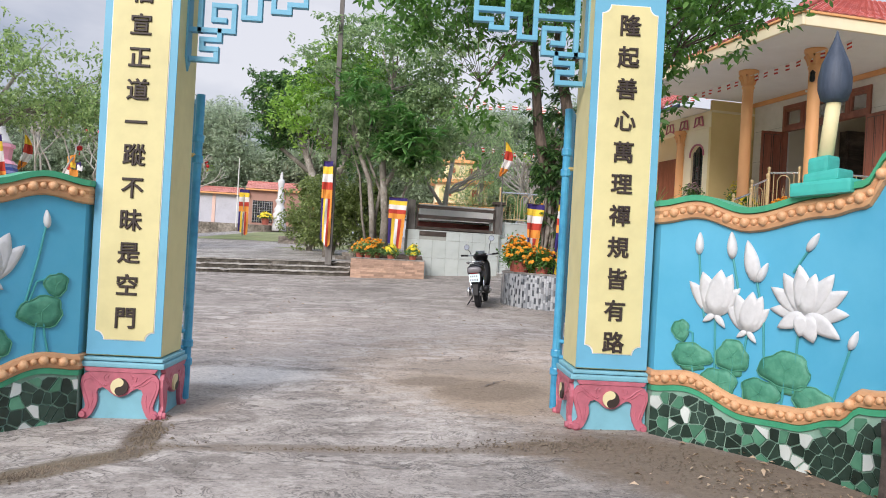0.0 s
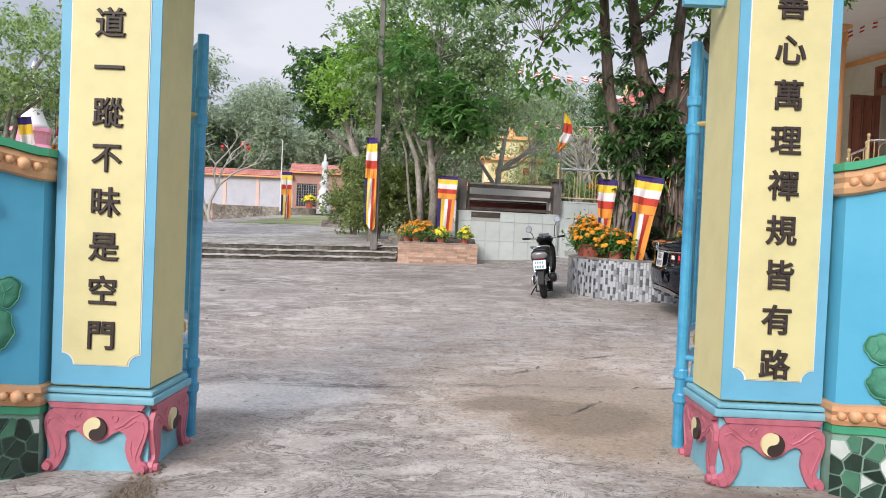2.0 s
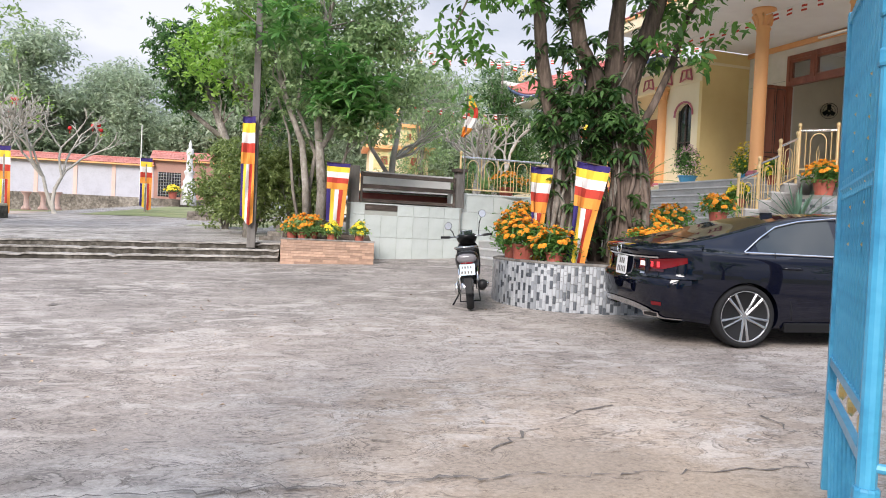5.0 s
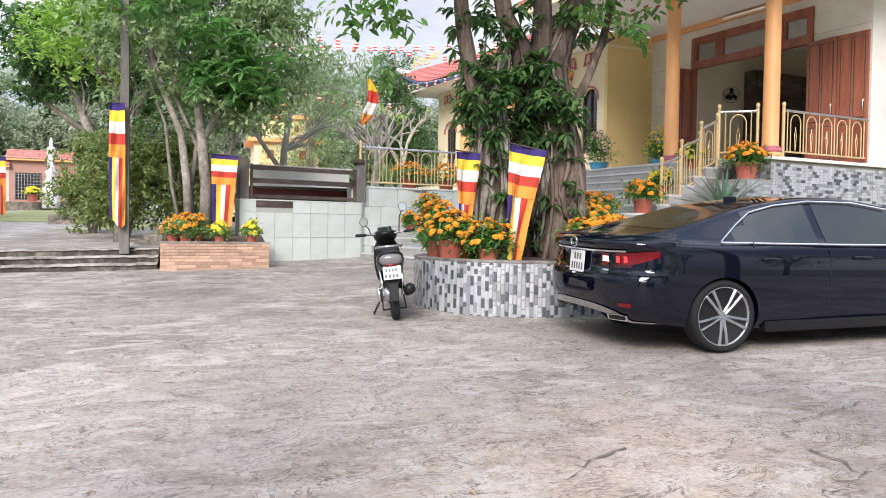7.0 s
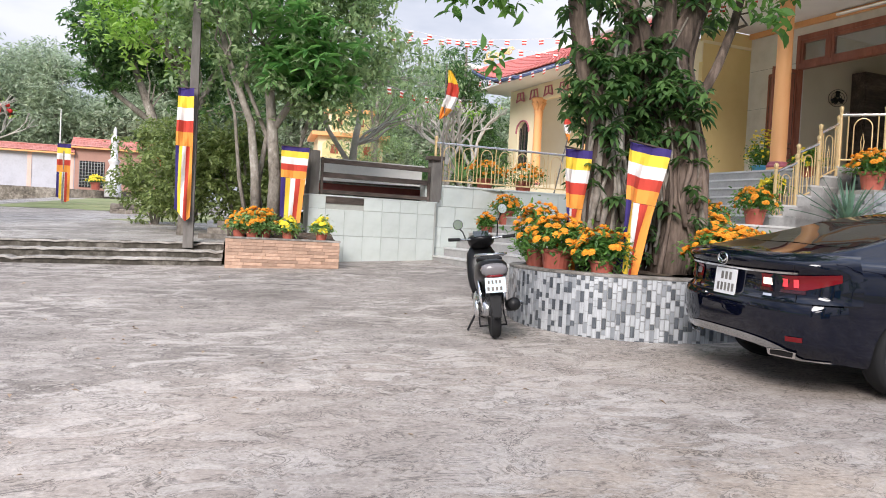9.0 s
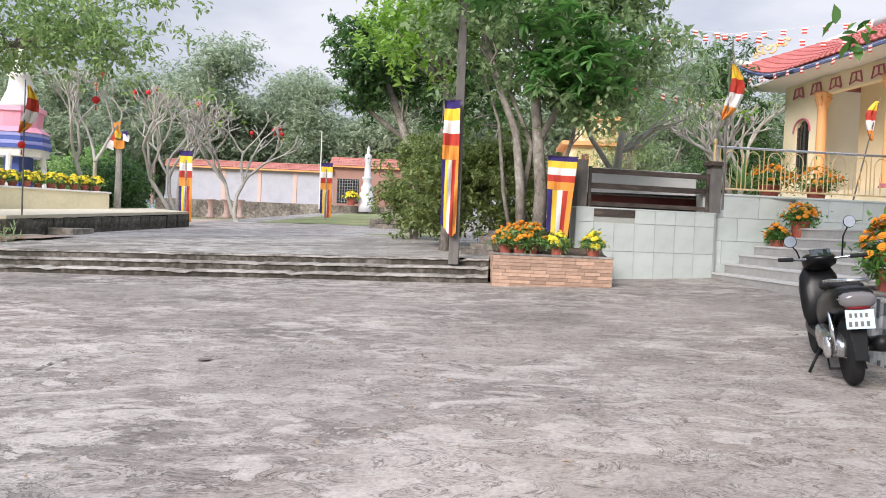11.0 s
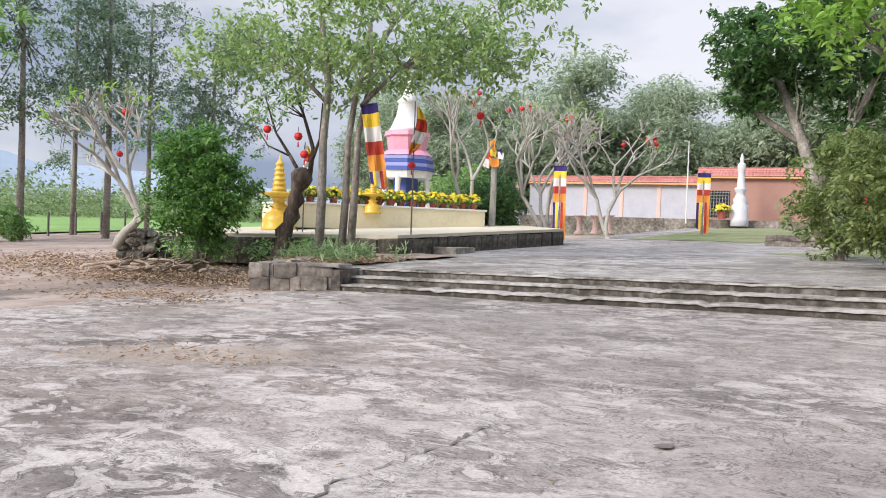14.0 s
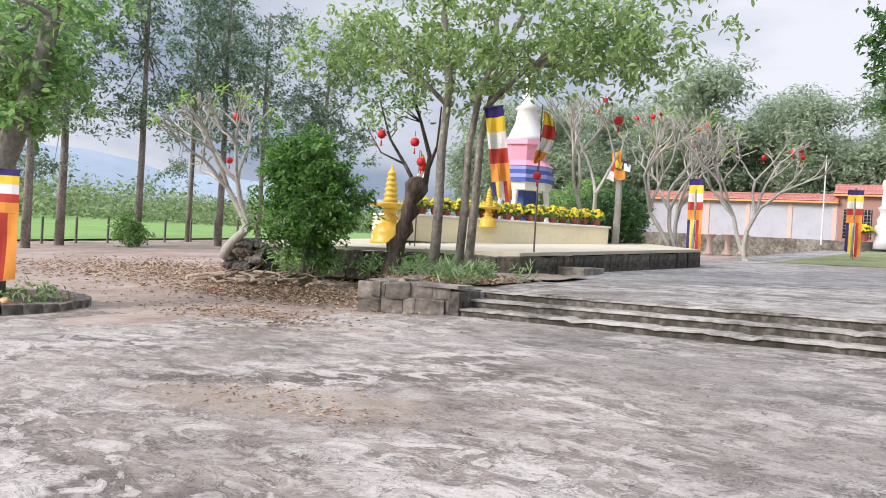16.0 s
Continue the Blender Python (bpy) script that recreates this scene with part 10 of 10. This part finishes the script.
for i in range(80):
    a = radians(95 + 130 * i / 79)
    f = 0.5 + 0.5 * noise.noise((i * 0.13, 3.3, 0)) + 0.18 * noise.noise((i * 0.5, 1.3, 0))
    h = 60 + 200 * max(0.05, f) * math.exp(-((i - 46) / 24) ** 2)
    rows.append([bm.verts.new((1900 * math.cos(a), 1900 * math.sin(a), -20)), bm.verts.new((2000 * math.cos(a), 2000 * math.sin(a), h * 0.6)), bm.verts.new((2150 * math.cos(a), 2150 * math.sin(a), h))])
for a, b in zip(rows, rows[1:]):
    for k in range(2):
        bm.faces.new((a[k], b[k], b[k + 1], a[k + 1]))
solid("hills", bm, M["hill"], "hills far beyond the fields, coloured with blue haze", "hills", "structure", True)

# fence posts, shrub and white scarecrow flags by the field
for i in range(16):
    x, y = -44.5 - 0.12 * i, 22 + i * 1.9
    t = thing("fence_post", pose(x, y, gz(x, y)), "thin grey concrete fence post at the field", "fence post", "posts of the field fence")
    part("shaft", bx(-0.05, -0.05, -0.2, 0.05, 0.05, 1.4, bevel=0.01), M["pole"], t)
tree("shrub", -39.5, 33.0, gz(-39.5, 33), [stem([(0, 0, -0.1), (0, 0, 0.8)], 0.04, 0.02)], [(0, 0, 0.8, 0.7, 0.7, 0.75, 40)], 60, 0.14, M["bark"], M["leaf_mid"], "small green shrub at the field's edge", 530, 0.18, 12, "shrub", group="shrubs round the terrace")

# ---------- litter and low plants ----------
rng = np.random.default_rng(17)


def litter(name, cx, cy, rx, ry, n, size, mat, label, zf, seed):
    r = np.random.default_rng(seed)
    p = r.normal(0, 0.42, (n, 2)) * np.array([rx, ry]) + np.array([cx, cy])
    c = np.array([(x, y, zf(x, y) + 0.012 + abs(r.normal(0, 0.01))) for x, y in p])
    d = r.normal(0, 1, (n, 3))
    d[:, 2] *= 0.15
    d /= np.linalg.norm(d, axis=1, keepdims=True)
    s = np.cross(d, np.array([0, 0, 1.0]) + r.normal(0, 0.25, (n, 3)))
    s /= np.linalg.norm(s, axis=1, keepdims=True)
    L = size * r.uniform(0.5, 1.3, (n, 1))
    up = np.array([0, 0, 1.0]) * L * 0.18
    return solid(name, quads_mesh(name, np.stack([c, c + d * L * 0.5 + s * L * 0.22 + up, c + d * L, c + d * L * 0.5 - s * L * 0.22 + up], axis=1)), M[mat], label, "leaf litter", "stuff")


litter("leaf_litter", -15.3, 21.4, 3.6, 1.7, 4000, 0.11, "leaf_dry", "dry brown leaves fallen on bare earth", gz, 1)
litter("leaf_litter", -8.7, 15.1, 1.7, 0.6, 260, 0.055, "leaf_dry", "swept heap of dry leaves on the yard", gz, 2)
litter("leaf_litter", -22, 24, 9, 5, 4200, 0.13, "leaf_dry", "dry brown leaves fallen on bare earth", gz, 3)
litter("leaf_litter", -13.5, 18.6, 2.6, 1.0, 700, 0.08, "leaf_dry", "dry leaves drifted along the yard's edge", gz, 4)
litter("leaf_litter", 2.3, 4.7, 0.9, 0.7, 120, 0.05, "leaf_dry", "dry leaves against the flank wall", gz, 5)
litter("leaf_litter", -12.2, 22.2, 1.2, 1.0, 1400, 0.13, "leaf_dry", "dry leaves on the planted bed", lambda x, y: gz(x, y) + 0.42, 6)
litter("leaf_litter", -2, 12, 7, 7, 120, 0.05, "leaf_dry", "scattered dry leaves on the yard floor", gz, 7)
g = thing("bed_plants", pose(0, 0, 0), "low green grasses and plants in the stone bed", "plants")
cs = [(-13.2 + 2.0 * rng.random(), 21.4 + 2.2 * rng.random(), 0) for _ in range(26)]
cs = [(x, y, gz(x, y) + 0.5) for x, y, _ in cs]
part("foliage", leaves("bed_leaves", cs, 40, 0.11, 0.2, rng, 0.14, -0.6), M["leaf_dull"], g)
cs = [(-18.5 + 5.5 * rng.random(), 23.6 + 0.5 * rng.random(), 0) for _ in range(26)]
part("foliage", leaves("edge_leaves", [(x, y, gz(x, y) + 0.35 + 0.3 * rng.random()) for x, y, _ in cs], 40, 0.16, 0.16, rng, 0.3, 0.2), M["leaf_mid"], g)
for i in range(20):
    x, y = -18.9 + 2.6 * rng.random(), 21.7 + 1.1 * rng.random()
    t = thing("fallen_branch", pose(x, y, gz(x, y) + 0.05 + 0.05 * (i % 4), ry=rng.uniform(-7, 7), rz=rng.uniform(-65, 40)), "dry crooked branch in a heap on the earth", "branch", "heap of fallen branches")
    L, k = rng.uniform(0.7, 1.7), rng.uniform(0.6, 1.1)
    bm = tube([(-L / 2, 0, 0), (-L / 4, 0.10 * k, 0.05), (0, -0.02, 0.09), (L / 4, -0.08, 0.03), (L / 2, 0.1, 0.10)], [0.05 * k, 0.045 * k, 0.04 * k, 0.03 * k, 0.012], 7)
    tube([(0, -0.02, 0.09), (L / 7, 0.14, 0.16), (L / 4, 0.2, 0.28)], [0.025 * k, 0.018, 0.008], 5, bm)
    part("wood", bm, M["dead_wood"], t, smooth=True)

# branch of a roadside tree reaching into the gateway
tree("roadside_tree", 5.6, 8.2, gz(5.6, 8.2), [stem([(0, 0, -0.1), (0.1, 0, 2), (0, 0.1, 4), (-0.6, 0, 5.2)], 0.16, 0.07), stem([(0, 0.1, 3.6), (-0.8, 0.2, 4.4), (-1.6, 0.3, 4.6)], 0.06, 0.025)],
     [(-1.4, 0.3, 4.95, 0.95, 0.7, 0.25, 4), (0.0, 0, 6.8, 1.6, 1.4, 0.6, 6)], 18, 0.10, M["bark"], M["leaf_dull"], "roadside tree with a leafy branch reaching past the gate", 540, 0.2, 30, droop=0.7)


# trees along the lane outside the gate
for i, (x, y, h) in enumerate([(-13.5, -9.5, 7.5), (-6.0, -12.5, 8.5), (2.5, -11.0, 7.0), (10.0, -8.5, 8.0), (17.5, -4.0, 7.5)]):
    rg = random.Random(640 + i)
    tree("lane_tree", x, y, gz(x, y), [stem([(0, 0, -0.2), (0.1, 0, h * 0.3), (-0.1, 0.1, h * 0.6), (0.1, 0, h * 0.9)], 0.2, 0.06), stem([(0.05, 0, h * 0.3), (1.0, 0.2, h * 0.55), (1.6, 0.2, h * 0.75)], 0.1, 0.04)],
         [(rg.uniform(-1.2, 1.2), rg.uniform(-1, 1), h * f, rg.uniform(1.4, 2.3), rg.uniform(1.3, 2.0), rg.uniform(0.8, 1.2), 18) for f in (0.42, 0.56, 0.7, 0.84)], 30, 0.23, M["bark"], M["leaf_mid"], "leafy green tree beside the lane outside the gate", 641 + i, 0.4, 24, group="trees along the lane")

# crumbled earth along the broken edges of the concrete at the gate
def clods(cx, cy, rx, ry, turn, n, size, label, seed, zf=gz):
    r = np.random.default_rng(seed)
    p = r.normal(0, 0.45, (n, 2)) * np.array([rx, ry])
    c, s = math.cos(turn), math.sin(turn)
    out = []
    for a, b in p:
        x, y = cx + a * c - b * s, cy + a * s + b * c
        k = size * r.uniform(0.4, 1.0) ** 2 + 0.004
        o = np.array([x, y, zf(x, y) + 0.002])
        v = [o + np.array([math.cos(w), math.sin(w), 0]) * k * r.uniform(0.7, 1.2) for w in (0.2, 1.8, 3.3, 4.8)]
        top = o + np.array([0, 0, k * r.uniform(0.5, 1.1)])
        out += [[v[i], v[(i + 1) % 4], top] for i in range(4)]
    return solid("earth_clods", quads_mesh("earth_clods", np.array(out), 3), M["clod"], label, "crumbled earth", "stuff")


clods(-1.98, 4.7, 0.75, 0.10, 0.78, 900, 0.011, "crumbled brown earth in a broken edge of the concrete", 1)
clods(-1.70, 5.45, 0.12, 0.42, 0.1, 300, 0.022, "crumbled brown earth at the pillar's foot", 2)
clods(1.95, 4.85, 1.3, 0.5, -0.75, 1000, 0.006, "loose brown earth along the flank wall", 3)
clods(1.1, 5.4, 0.8, 0.2, 0.1, 420, 0.008, "loose brown earth along the flank wall", 4)
clods(-0.3, 5.2, 1.4, 0.06, 0.05, 200, 0.007, "earth in a joint of the concrete", 5)


# ---------- mosaic and brick facings ----------
rd = random.Random(12)
me_cache = {}
n_col, count, joined, before = 192, 0, {}, []
cw = 2 * math.pi * PR / n_col
for i in range(n_col):
    a = 2 * math.pi * i / n_col
    z, last, now = -0.10 - rd.choice((0.0, 0.03, 0.055, 0.085)), "", []
    while z < PH - 0.03:
        h = min(rd.choices((0.055, 0.110), (1, 2.4))[0], PH - 0.018 - z)
        if h < 0.02:
            break
        clash = sum(min(z + h, q) - max(z, p) > 0.02 for p, q in before)
        mt = rd.choices(("tile_pale", "tile_grey", "tile_mid"), ((4.4, 0 if last == "tile_grey" else 1.0, 1.6) if clash else (3.0, 0.2 if last == "tile_grey" else 5.0, 1.8)))[0]
        last = mt
        if mt == "tile_grey":
            now.append((z, z + h))
        hk = round(h, 3)
        if (hk, mt) not in me_cache:
            me_cache[(hk, mt)] = plate_mesh(cw - 0.004, hk - 0.005, 0.010, "mosaic_tile")
            me_cache[(hk, mt)].materials.append(M[mt])
        m = pose(0, 0, 0, rz=math.degrees(a) + 90) @ pose(-cw / 2 + 0.002, -(PR - 0.008), z)
        ang = (math.degrees(a) + 360) % 360
        if 232 < ang < 300 and count < 300 and z > -0.02:
            part("tile", me_cache[(hk, mt)], None, wall, at=m)
            count += 1
        else:
            joined.setdefault(mt, []).append([m @ Vector(p) for p in ((0, -0.010, 0), (cw - 0.004, -0.010, 0), (cw - 0.004, -0.010, hk - 0.005), (0, -0.010, hk - 0.005))])
        z += h
    before = now
for mt, q in joined.items():
    tagged(part("tile_field", quads_mesh("tile_field", np.array(q)), M[mt], wall), "", "", "", "stuff")

bricks = {}
for side, L in (("front", BW), ("flank", BD)):
    for j in range(9):
        u = -rd.uniform(0, 0.2)
        while u < L - 0.01:
            w = rd.choice((0.2, 0.25, 0.3))
            a, b = max(u, 0), min(u + w, L)
            u += w
            if b - a < 0.02:
                continue
            k = round(b - a, 2)
            if k not in bricks:
                bricks[k] = plate_mesh(k - 0.004, 0.053, 0.007, "brick_tile")
                bricks[k].materials.append(M["brick"])
            off = rd.uniform(0, 0.004)
            part("brick", bricks[k], None, core, at=pose(a, 0.006 - off, 0.0 + 0.0555 * j - 0.02) if side == "front" else pose(0.006 - off, L - a, 0.0555 * j - 0.02, rz=-90))
